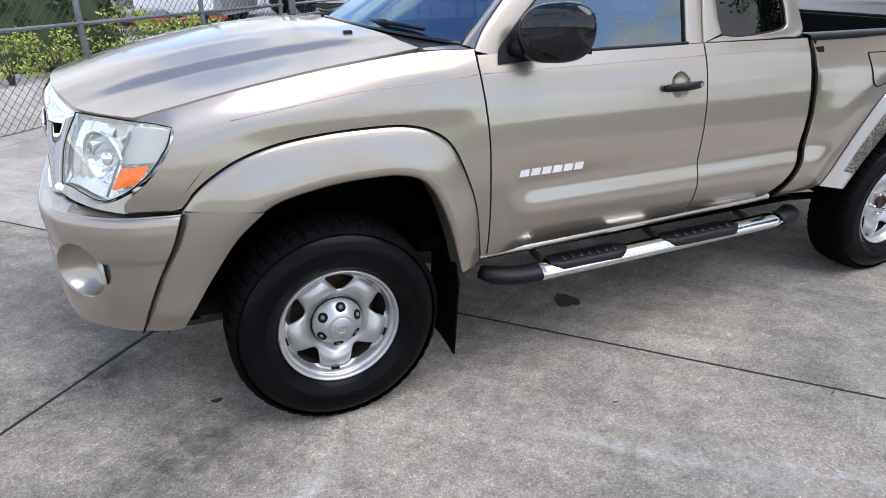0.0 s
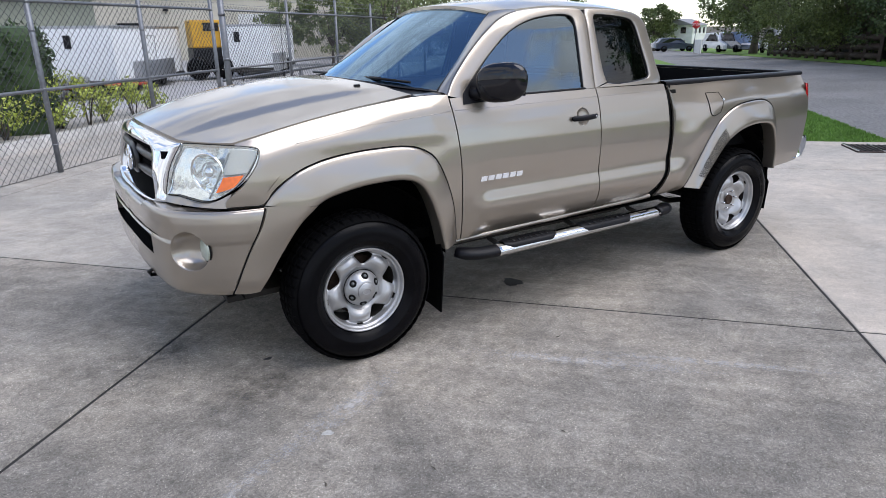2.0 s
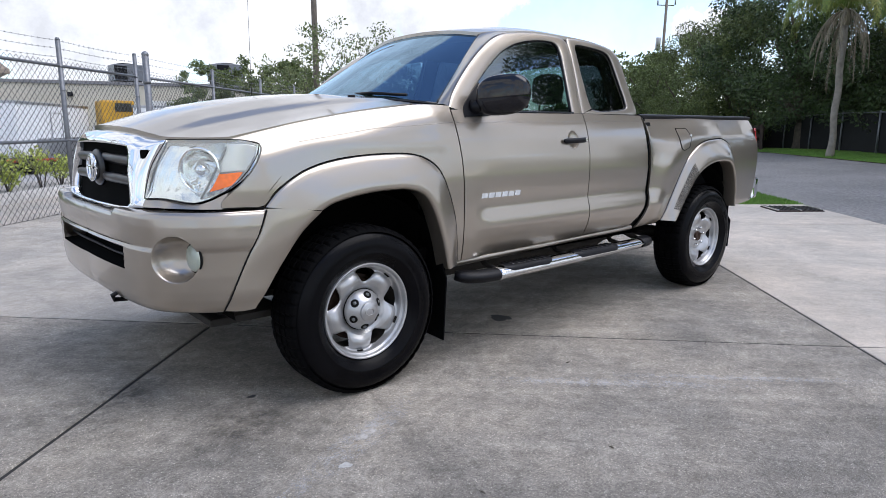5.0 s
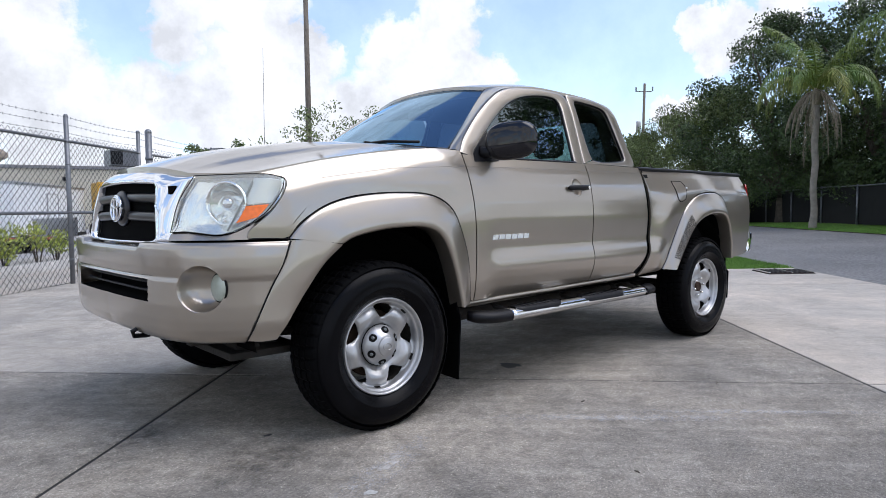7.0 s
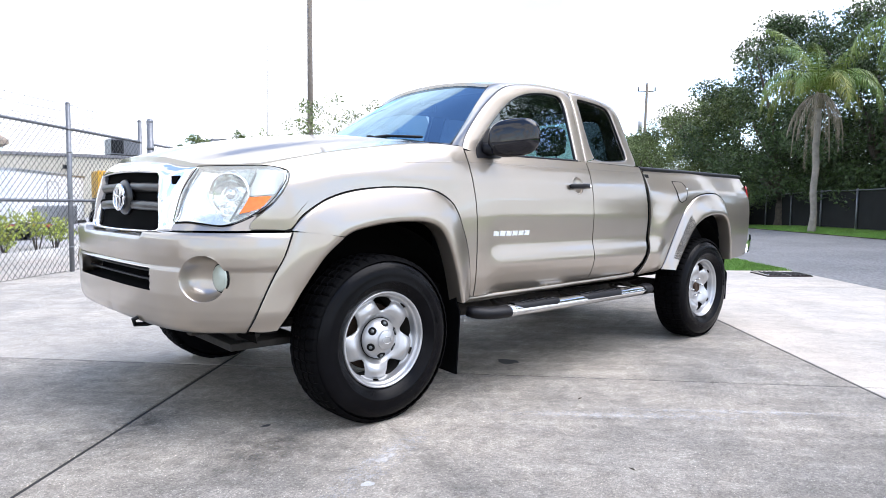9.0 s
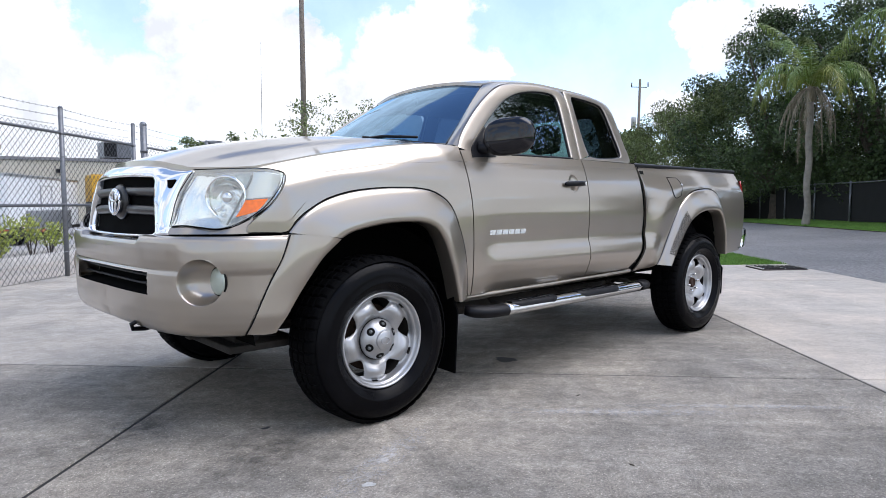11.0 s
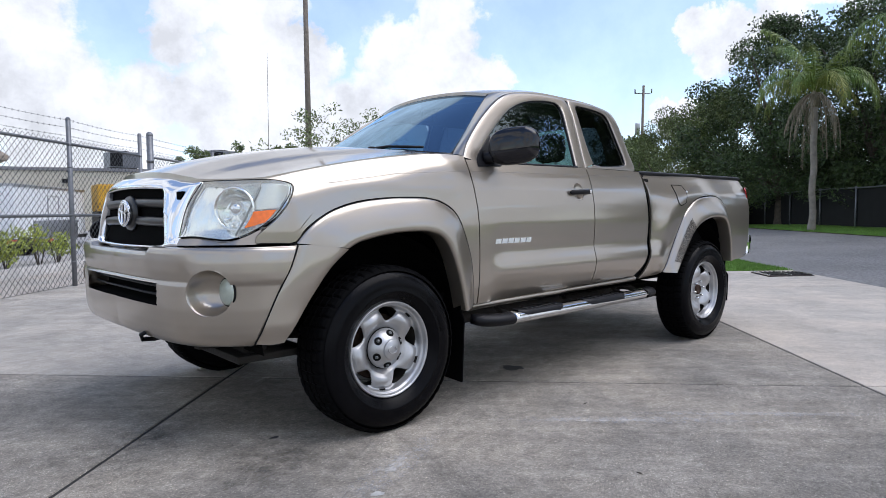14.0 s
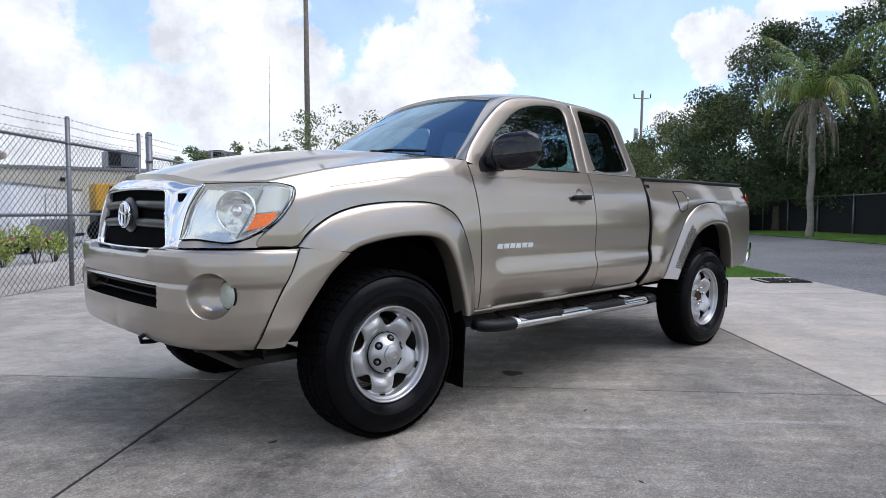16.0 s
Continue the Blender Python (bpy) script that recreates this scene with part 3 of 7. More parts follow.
# front fender, between bonnet, lamp, flare and door
flank_panel("front_fender",
            [(-0.575, 1.219), (-0.45, 1.249), (-0.258, 1.289), (0.0, 1.332), (0.25, 1.364), (0.42, 1.379), (0.60, 1.377)],
            [(-0.655, 0.944), (-0.56, 0.943), (-0.492, 0.944), (-0.44, 1.000), (-0.366, 1.050), (-0.277, 1.092), (-0.153, 1.124), (0.0, 1.141), (0.15, 1.146), (0.28, 1.142), (0.384, 1.118), (0.47, 1.059), (0.535, 0.937), (0.585, 0.79), (0.610, 0.62), (0.622, 0.555), (0.642, 0.548)],
            [(-0.575, 1.219), (-0.474, 1.200), (-0.497, 1.13), (-0.56, 1.05), (-0.62, 1.0), (-0.652, 0.97), (-0.655, 0.944)],
            [(0.600, 1.377), (0.605, 1.30), (0.632, 1.05), (0.643, 0.80), (0.644, 0.62), (0.642, 0.548)], 64, 30)
# door skins below the glass
flank_panel("front_door", [(0.610, 1.357), (1.708, 1.350)], [(0.651, 0.550), (1.716, 0.574)],
            [(0.610, 1.357), (0.613, 1.30), (0.639, 1.05), (0.650, 0.80), (0.651, 0.550)],
            [(1.708, 1.350), (1.714, 1.05), (1.720, 0.81), (1.720, 0.62), (1.716, 0.574)], 130, 100, hole=handle_dish)
flank_panel("access_door", [(1.716, 1.350), (2.352, 1.345)], [(1.724, 0.576), (2.235, 0.590)],
            [(1.716, 1.350), (1.721, 1.05), (1.727, 0.81), (1.727, 0.62), (1.724, 0.576)],
            [(2.352, 1.345), (2.366, 1.15), (2.382, 0.95), (2.374, 0.80), (2.325, 0.68), (2.235, 0.590)], 34, 44)
# bed flank round the rear arch
flank_panel("bed_side", [(2.418, 1.330), (3.2, 1.333), (4.10, 1.325)],
            [(2.330, 0.560), (2.45, 0.570), (2.623, 0.594), (2.709, 0.735), (2.824, 0.925), (2.935, 1.066), (3.117, 1.156), (3.36, 1.181), (3.513, 1.169), (3.616, 1.104), (3.686, 0.933), (3.718, 0.75), (3.726, 0.625), (3.90, 0.620), (4.09, 0.635)],
            [(2.418, 1.330), (2.428, 1.10), (2.436, 0.95), (2.428, 0.80), (2.385, 0.67), (2.330, 0.560)],
            [(4.10, 1.325), (4.135, 1.15), (4.14, 0.95), (4.12, 0.75), (4.09, 0.635)], 170, 64)


def flare(name, outer, inner, n=48):
    """An arch moulding: it swells out from the flank and turns in at the lip."""
    o, i = curve(outer, n), curve(inner, n)
    rows = []
    for w, out, deep in ((0.0, 0.006, 0), (0.02, -0.005, 0), (0.08, -0.011, 0), (0.2, -0.018, 0), (0.4, -0.029, 0), (0.6, -0.038, 0), (0.78, -0.045, 0), (0.90, -0.047, 0), (0.96, -0.043, 0), (1.0, -0.030, 0), (1.0, 0.06, 1)):
        p = o * (1 - w) + i * w
        y = side(o[:, 0], np.maximum(o[:, 1], 0.56)) * (1 - w) + w * 0.005 + out
        rows.append(np.stack([p[:, 0], y, p[:, 1]], -1))
    g = np.array(rows)
    return both(lambda m, far: sheet(name, m(g), PAINT, truck, "", flip=far))


flare("fender_flare", FLARE_OUT, FLARE_IN)


def gasket(pts, off, r=0.0022):
    c = curve(pts, 60)
    p = np.stack([c[:, 0], side(c[:, 0], np.maximum(c[:, 1], 0.56)) + off, c[:, 1]], -1)
    both(lambda m, far: part("flare_gasket", tube(bmesh.new(), m(p), r, 5), GAP, truck, "thin black rubber seam"))


gasket(FLARE_OUT, -0.0015)
gasket([(x, z) for x, z in REAR_OUT], -0.001, 0.0018)
gasket([(-0.655, 0.940), (-0.56, 0.940), (-0.490, 0.936)], -0.002)
rear_flares = flare("rear_fender_flare", REAR_OUT, REAR_IN)
# the lower front piece of the flare, between bumper and arch
g2 = coons([(-0.487, 0.930), (-0.37, 0.926), (-0.235, 0.902)], [(-0.672, 0.512), (-0.61, 0.503), (-0.545, 0.505)],
           [(-0.487, 0.930), (-0.525, 0.83), (-0.578, 0.73), (-0.632, 0.61), (-0.672, 0.512)], [(-0.235, 0.902), (-0.33, 0.82), (-0.42, 0.70), (-0.50, 0.58), (-0.545, 0.505)], 16, 24)
w = np.linspace(0, 1, 16)[None, :]
gy = 0.20 * np.clip(-0.47 - g2[..., 0], 0, 1) ** 1.35 + np.interp(w, [0, 0.03, 0.2, 0.4, 0.6, 0.78, 0.9, 1.0], [0.004, -0.004, -0.015, -0.025, -0.034, -0.041, -0.044, -0.034]) * (0.30 + 0.70 * smooth(0.62, 0.93, g2[..., 1])) + 0.02 * smooth(0.58, 0.5, g2[..., 1])
g3 = np.stack([g2[..., 0], gy, g2[..., 1]], -1)
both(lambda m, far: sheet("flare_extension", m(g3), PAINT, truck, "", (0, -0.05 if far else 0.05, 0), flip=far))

seam = g3[:, 0] + np.array((-0.004, 0, 0))
seam[:, 1] = np.minimum(seam[:, 1], np.interp(-seam[:, 0], [0.47, 0.52, 0.58, 0.66, 0.745], [-0.028, -0.024, -0.014, 0.006, 0.050]) + 0.014 * smooth(0.58, 0.51, seam[:, 2])) - 0.001
both(lambda m, far: part("flare_gasket", tube(bmesh.new(), m(seam), 0.0036, 6), GAP, truck, "thin black rubber seam"))
# scraped and flaking patch on the rear flare's leading limb


def flaking():
    m = bpy.data.materials.new("flaking_clear_coat")
    m.use_nodes = True
    n, l = m.node_tree.nodes, m.node_tree.links
    p = n["Principled BSDF"]
    p.inputs["Base Color"].default_value = (0.055, 0.046, 0.036, 1)
    p.inputs["Roughness"].default_value = 0.8
    tc = n.new("ShaderNodeTexCoord")
    t = n.new("ShaderNodeTexNoise")
    t.inputs["Scale"].default_value, t.inputs["Detail"].default_value, t.inputs["Roughness"].default_value = 120, 8, 0.75
    l.new(tc.outputs["Object"], t.inputs["Vector"])
    r = n.new("ShaderNodeMapRange")
    r.inputs["From Min"].default_value, r.inputs["From Max"].default_value = 0.45, 0.52
    l.new(t.outputs["Fac"], r.inputs["Value"])
    l.new(r.outputs[0], p.inputs["Alpha"])
    return m


FLAKE = flaking()

# crease line below the belt
for x0, x1 in ((-0.30, 0.598), (0.618, 1.705), (1.722, 2.345)):
    xs = np.linspace(x0, x1, 24)
    zs = np.interp(xs, [-0.3, 0.1, 0.6, 2.4], [1.205, 1.262, 1.292, 1.308])
    def line(m, far, xs=xs, zs=zs):
        bm = bmesh.new()
        pts = m(np.stack([xs, side(xs, zs) - 0.0003, zs], -1))
        tube(bm, pts, 0.0013, 4)
        return part("belt_crease", bm, PAINT, truck)
    both(line)

# rocker strip under the doors
rk = np.array([[(x, y, z) for x in np.linspace(0.62, 2.30, 24)] for y, z in ((0.066, 0.550), (0.053, 0.540), (0.056, 0.522), (0.09, 0.505), (0.2, 0.50))])
rk[..., 2] += (rk[..., 0] - 0.62) * 0.020
both(lambda m, far: sheet("rocker_panel", m(rk), PAINT, truck, flip=far))

# ---- cab above the belt ----
DOOR_OUT = [(0.603, 1.372), (0.66, 1.452), (0.80, 1.585), (0.95, 1.700), (1.08, 1.775), (1.22, 1.815), (1.45, 1.836), (1.67, 1.834), (1.735, 1.815), (1.742, 1.75), (1.733, 1.6), (1.716, 1.45), (1.708, 1.352)]
DOOR_IN = [(0.708, 1.345), (0.742, 1.40), (0.865, 1.515), (1.0, 1.622), (1.13, 1.706), (1.28, 1.762), (1.45, 1.791), (1.58, 1.795), (1.640, 1.778), (1.652, 1.72), (1.643, 1.6), (1.628, 1.45), (1.618, 1.352)]


def ring(name, outer, inner, n, material, fn, lift=0.0, closed=False, inset=0.016):
    o, i = curve(outer, n), curve(inner, n)
    rows = [flank(o, fn, 0.03)] + [flank(o * (1 - w) + i * w, fn, lift + d) for w, d in ((0.0, 0.001), (0.03, -0.0015), (0.10, -0.0025), (0.35, -0.003), (0.65, -0.003), (0.90, -0.0025), (0.97, -0.0015), (1.0, 0.001))] + [flank(i, fn, lift + inset)]
    g = np.array(rows)
    return both(lambda m, far: sheet(name, m(g), material, truck, flip=far))


ring("door_frame", DOOR_OUT, DOOR_IN, 60, PAINT, upper)
REAR_FRAME = [(1.716, 1.352), (1.724, 1.45), (1.741, 1.6), (1.752, 1.75), (1.758, 1.815), (1.80, 1.833), (2.05, 1.822), (2.22, 1.800), (2.285, 1.765), (2.315, 1.68), (2.335, 1.5), (2.350, 1.36), (2.20, 1.351), (1.95, 1.351), (1.717, 1.351)]
REAR_GLASS = [(1.826, 1.385), (1.812, 1.45), (1.808, 1.6), (1.812, 1.735), (1.822, 1.783), (1.86, 1.797), (2.03, 1.787), (2.15, 1.770), (2.190, 1.740), (2.212, 1.66), (2.235, 1.52), (2.246, 1.44), (2.215, 1.388), (1.95, 1.366), (1.828, 1.376)]
ring("quarter_frame", REAR_FRAME, REAR_GLASS, 70, PAINT, upper)
# rubber seal and pane in each opening
def seal(name, pts, off, r, close=False):
    c = curve(pts, 60)
    p = flank(c, upper, off)
    def mk(m, far):
        return part(name, tube(bmesh.new(), m(p), r, 6), PLASTIC, truck)
    both(mk)


DOOR_SILL = [(0.708, 1.345), (1.618, 1.352)]
seal("window_seal", DOOR_IN, 0.012, 0.009)
seal("quarter_seal", REAR_GLASS, 0.010, 0.006)
both(lambda m, far: part("belt_seal", tube(bmesh.new(), m(flank(curve([(0.70, 1.346), (1.2, 1.350), (1.625, 1.353)], 20), upper, 0.0)), 0.010, 6, flat=0.9), PLASTIC, truck, "black rubber window seal"))
dg = coons(DOOR_IN[:8], DOOR_SILL, [DOOR_IN[0], DOOR_IN[0]], [DOOR_IN[7], (1.645, 1.72), (1.64, 1.6), (1.625, 1.45), (1.618, 1.352)], 30, 16)
dg[:, 0] = curve([DOOR_IN[0], DOOR_IN[0]], 16)
both(lambda m, far: sheet("door_window", m(flank(dg, upper, 0.014)), PANE, truck, "lightly tinted glass window", flip=far))
qg = coons([(1.820, 1.783), (1.86, 1.797), (2.03, 1.787), (2.15, 1.770), (2.185, 1.748)], [(1.826, 1.376), (1.95, 1.366), (2.215, 1.388)],
           [(1.820, 1.783), (1.810, 1.6), (1.812, 1.45), (1.826, 1.376)], [(2.185, 1.748), (2.212, 1.66), (2.235, 1.52), (2.246, 1.44), (2.215, 1.388)], 20, 14)
both(lambda m, far: sheet("quarter_window", m(flank(qg, upper, 0.013)), PANE_DARK, truck, "dark tinted privacy glass", flip=far))

# windscreen, pillars, roof
WS_SIDE = [(0.585, 0.165, 1.388), (0.74, 0.225, 1.515), (0.92, 0.300, 1.670), (1.09, 0.375, 1.806)]
WS_TOP = [(1.09, 0.375, 1.806), (1.045, 0.62, 1.834), (1.03, 0.93, 1.845), (1.045, 1.24, 1.834), (1.09, 1.485, 1.806)]
WS_BASE = [(0.585, 0.165, 1.388), (0.44, 0.36, 1.410), (0.34, 0.62, 1.428), (0.31, 0.93, 1.434), (0.34, 1.24, 1.428), (0.44, 1.50, 1.410), (0.585, 1.695, 1.388)]


def mirror_curve(c):
    return [(x, 2 * AXIS_Y - y, z) for x, y, z in c]


ws = coons(WS_TOP, WS_BASE, WS_SIDE[::-1], mirror_curve(WS_SIDE)[::-1], 36, 20)
sheet("windscreen", ws, SCREEN, truck, "blue-tinted windscreen glass")
for c in (WS_SIDE, mirror_curve(WS_SIDE), WS_TOP, WS_BASE):
    part("windscreen_seal", tube(bmesh.new(), curve(c, 24), 0.010, 6), GLOSSBLACK, truck)
# pillar between windscreen and door
pd = curve(DOOR_OUT[:6], 22)
pd3 = np.stack([pd[:, 0], upper(pd[:, 0], pd[:, 1]) + 0.004, pd[:, 1] + 0.006], -1)
pw = curve([(0.578, 0.160, 1.386), (0.73, 0.220, 1.518), (0.91, 0.296, 1.674), (1.085, 0.372, 1.812)], 22)
rows = []
for k in np.linspace(0, 1, 7):
    rows.append(pw * (1 - k) + pd3 * k + np.array((-0.003, -0.005, 0.005)) * np.sin(np.pi * k)[..., None])
pg = np.array(rows)
both(lambda m, far: sheet("windscreen_pillar", m(pg), PAINT, truck, flip=not far))
ROOF_EDGE = [(1.075, 0.372, 1.812), (1.22, 0.285, 1.824), (1.45, 0.272, 1.845), (1.70, 0.272, 1.843), (2.0, 0.276, 1.831), (2.24, 0.292, 1.803), (2.31, 0.315, 1.775)]
roof = coons([(1.075, 0.372, 1.812), (1.035, 0.62, 1.842), (1.02, 0.93, 1.853), (1.035, 1.24, 1.842), (1.075, 1.488, 1.812)],
             [(2.31, 0.315, 1.775), (2.335, 0.62, 1.798), (2.34, 0.93, 1.805), (2.335, 1.24, 1.798), (2.31, 1.545, 1.775)],
             ROOF_EDGE, mirror_curve(ROOF_EDGE), 40, 30)
yy = np.abs(roof[..., 1] - AXIS_Y) / 0.66
roof[..., 2] += 0.030 * (1 - np.clip(yy, 0, 1) ** 6) * np.sin(np.pi * np.linspace(0.02, 0.98, 30))[:, None] ** 0.5
sheet("roof", roof, PAINT, truck, "", (0, 0, -0.02), flip=True)
# back of the cab with its window
bk_o = [(2.342, 0.110, 1.345), (2.324, 0.172, 1.5), (2.304, 0.240, 1.68), (2.290, 0.292, 1.768), (2.318, 0.62, 1.793), (2.33, 0.93, 1.800), (2.318, 1.24, 1.793), (2.290, 1.568, 1.768), (2.304, 1.620, 1.68), (2.324, 1.688, 1.5), (2.342, 1.750, 1.345)]
bk_i = [(2.345, 0.32, 1.40), (2.340, 0.34, 1.5), (2.332, 0.40, 1.66), (2.326, 0.45, 1.700), (2.335, 0.66, 1.715), (2.338, 0.93, 1.720), (2.335, 1.2, 1.715), (2.326, 1.41, 1.700), (2.332, 1.46, 1.66), (2.340, 1.52, 1.5), (2.345, 1.54, 1.40)]
bo, bi = curve(bk_o, 60), curve(bk_i, 60)
sheet("cab_back", np.array([bo, bo * 0.5 + bi * 0.5, bi, bi - np.array((0.03, 0, 0))]), PAINT, truck, flip=True)
sheet("cab_back_lower", coons([(2.345, 0.32, 1.40), (2.345, 1.54, 1.40)], [(2.36, 0.05, 0.62), (2.36, 1.81, 0.62)], [(2.345, 0.32, 1.40), (2.352, 0.085, 1.345), (2.36, 0.03, 1.0), (2.36, 0.05, 0.62)], [(2.345, 1.54, 1.40), (2.352, 1.775, 1.345), (2.36, 1.83, 1.0), (2.36, 1.81, 0.62)], 12, 16), PAINT, truck)
sheet("rear_window", coons(bk_i[3:8], [bk_i[0], bk_i[-1]], [bk_i[3], bk_i[2], bk_i[1], bk_i[0]], [bk_i[7], bk_i[8], bk_i[9], bk_i[10]], 16, 8), PANE, truck, "back window glass")

# bonnet
HOOD_EDGE = [(-0.580, 0.098, 1.228), (-0.45, 0.090, 1.256), (-0.258, 0.089, 1.296), (0.0, 0.097, 1.339), (0.25, 0.112, 1.371), (0.40, 0.135, 1.387)]
HOOD_FRONT = [(-0.580, 0.098, 1.228), (-0.66, 0.205, 1.223), (-0.745, 0.33, 1.222), (-0.790, 0.440, 1.226), (-0.826, 0.55, 1.242), (-0.856, 0.72, 1.253), (-0.868, 0.93, 1.257)]
HOOD_REAR = [(0.40, 0.135, 1.387), (0.35, 0.36, 1.412), (0.28, 0.62, 1.432), (0.255, 0.93, 1.438)]


def across(c):
    return list(c) + mirror_curve(c[:-1])[::-1]


hood = coons(across(HOOD_FRONT), across(HOOD_REAR), HOOD_EDGE, mirror_curve(HOOD_EDGE), 60, 40)
hy, hv = np.abs(hood[..., 1] - AXIS_Y), np.linspace(0, 1, 40)[:, None]
hood[..., 2] += 0.026 * np.sin(np.pi * np.clip(hv * 0.85 + 0.12, 0, 1)) * (1 - smooth(0.30, 0.82, hy)) + 0.017 * smooth(0.555 + 0.10 * hv, 0.505 + 0.08 * hv, hy) * (0.45 + 0.55 * smooth(0.0, 0.25, hv)) * (1 - 0.7 * smooth(0.8, 1.0, hv))
sheet("bonnet", hood, PAINT, truck, "smooth crowned bonnet", (0, 0, -0.025))
# cowl under the wipers
cw = coons(across([(x + 0.006, y, z - 0.014) for x, y, z in HOOD_REAR]), [(x + 0.012, y, z - 0.006) for x, y, z in WS_BASE], [(0.406, 0.135, 1.373), (0.50, 0.15, 1.378), (0.597, 0.165, 1.382)], [(0.406, 1.725, 1.373), (0.50, 1.71, 1.378), (0.597, 1.695, 1.382)], 30, 6)
sheet("cowl", cw, PLASTIC, truck, "black plastic cowl")
cwp = coons([(0.42, 0.128, 1.379), (0.60, 0.100, 1.378)], [(0.42, 0.150, 1.384), (0.585, 0.166, 1.387)], [(0.42, 0.128, 1.379), (0.42, 0.150, 1.384)], [(0.60, 0.100, 1.378), (0.585, 0.166, 1.387)], 8, 4)
both(lambda m, far: sheet("cowl_corner", m(cwp), PAINT, truck, flip=not far))


def wiper(y0, y1):
    w = part("wiper", tube(bmesh.new(), [(0.36, y0, 1.424), (0.39, y0 - 0.05, 1.446), (0.41, (y0 + y1) / 2, 1.452)], [0.014, 0.011, 0.008], 6), PLASTIC, truck, "black wiper arm")
    part("wiper_blade", tube(bmesh.new(), [(0.365, y0 + 0.12, 1.447), (0.395, (y0 + y1) / 2, 1.450), (0.49, y1, 1.436)], 0.008, 5), PLASTIC, w)
    part("wiper_pivot", tube(bmesh.new(), [(0.355, y0, 1.412), (0.355, y0, 1.436)], 0.018, 10), PLASTIC, w)


wiper(0.72, 0.30)
wiper(1.32, 0.92)
for y in (0.42, 1.44):
    part("washer_nozzle", box(bmesh.new(), (0.20, y - 0.012, 1.412), (0.235, y + 0.012, 1.432), 0.005), PLASTIC, truck)

# ---- front end ----
PLAN = across([(-0.47, -0.028, 0), (-0.52, -0.024, 0), (-0.58, -0.014, 0), (-0.66, 0.006, 0), (-0.745, 0.050, 0), (-0.825, 0.118, 0), (-0.888, 0.195, 0), (-0.925, 0.29, 0), (-0.948, 0.42, 0), (-0.970, 0.65, 0), (-0.982, 0.93, 0)])
SHAPE_Z = [0.948, 0.944, 0.940, 0.934, 0.924, 0.905, 0.87, 0.82, 0.785, 0.778, 0.768, 0.72, 0.66, 0.60, 0.56, 0.53, 0.512, 0.503, 0.499]
SHAPE_IN = [0.16, 0.10, 0.05, 0.022, 0.009, 0.001, -0.004, -0.006, -0.005, -0.003, 0.002, 0.002, 0.001, 0.003, 0.007, 0.014, 0.024, 0.038, 0.07]
NB = 300
ROWS_Z = [(float(z), float(np.interp(-z, [-a for a in SHAPE_Z], SHAPE_IN))) for z in [0.948, 0.944, 0.940, 0.936, 0.932, 0.928, 0.922, 0.914, *np.linspace(0.905, 0.515, 52), 0.510, 0.506, 0.502, 0.499]]
rows = []
for z, inn in ROWS_Z:
    drop = 0.007 + 0.016 * float(smooth(0.02, 0.08, inn)) if z > 0.925 else 0.0
    start = np.interp(z, [0.50, 0.58, 0.70, 0.83, 0.93, 0.95], [0.222, 0.187, 0.132, 0.062, 0.024, 0.022])
    c = curve(PLAN, 400)[:, :2]
    s = np.linspace(0, 1, 400)
    length = 2.45
    a = start / length * 1.0
    w = np.linspace(a, 1 - a, NB)
    p = np.stack([np.interp(w, s, c[:, 0]), np.interp(w, s, c[:, 1])], 1)
    tang = np.gradient(p, axis=0)
    nrm = np.stack([tang[:, 1], -tang[:, 0]], 1) / np.linalg.norm(tang, axis=1)[:, None]
    # the lip stays on the side wings; the ledge below the grille is deeper
    k = np.where(inn > 0.02, smooth(0.05, 0.35, p[:, 1]) * smooth(1.81, 1.51, p[:, 1]), 1.0) if z > 0.93 else np.ones(NB)
    q = p + nrm * (inn * np.maximum(k, 0.6))[:, None]
    under = 0.015 * np.interp(z, [0.768, 0.778, 0.84, 0.90], [0.0, 1.0, 0.5, 0.0]) * smooth(0.15, 0.22, p[:, 1]) * smooth(1.71, 1.64, p[:, 1])
    q = q + nrm * under[:, None]
    trough = 0.022 * smooth(0.49, 0.53, p[:, 1]) * smooth(1.37, 1.33, p[:, 1]) * np.interp(z, [0.86, 0.93], [0.0, 1.0])
    rows.append(np.stack([q[:, 0], q[:, 1], np.full(NB, z - drop * np.interp(z, [0.92, 0.932], [0.0, 1.0])) - trough], -1))
bump = np.array(rows)
nr = np.stack([np.gradient(bump[30], axis=0)[:, 1], -np.gradient(bump[12], axis=0)[:, 0]], 1)
nr /= np.linalg.norm(nr, axis=1)[:, None]
FOG = []
for cy in (0.122, 2 * AXIS_Y - 0.122):
    j, i = min(((j, i) for j in range(len(bump)) for i in range(NB) if (bump[j, i, 0] < -0.6)), key=lambda a: abs(bump[a][1] - cy) * 3 + abs(bump[a][2] - 0.735))
    FOG.append((bump[j, i].copy(), nr[i].copy()))
def in_intake(j, i):
    z, y = ROWS_Z[j][0], bump[j, i, 1]
    p = bump[j, min(i + 1, NB - 1)] * 0.5 + bump[j + 1, i] * 0.5
    quad = (bump[j, i], bump[j, i + 1], bump[j + 1, i], bump[j + 1, i + 1])
    if any(all(np.linalg.norm(v - c) < 0.0988 for v in quad) for c, _ in FOG):
        return True
    return 0.672 < z - 0.003 < 0.765 and 0.415 < y < 1.44
for c, _ in FOG:
    d = np.linalg.norm(bump - c, axis=-1)
    pull = (d > 0.0915) & (d < 0.1055)
    bump[pull] = c + (bump[pull] - c) * (0.0985 / d[pull])[:, None]
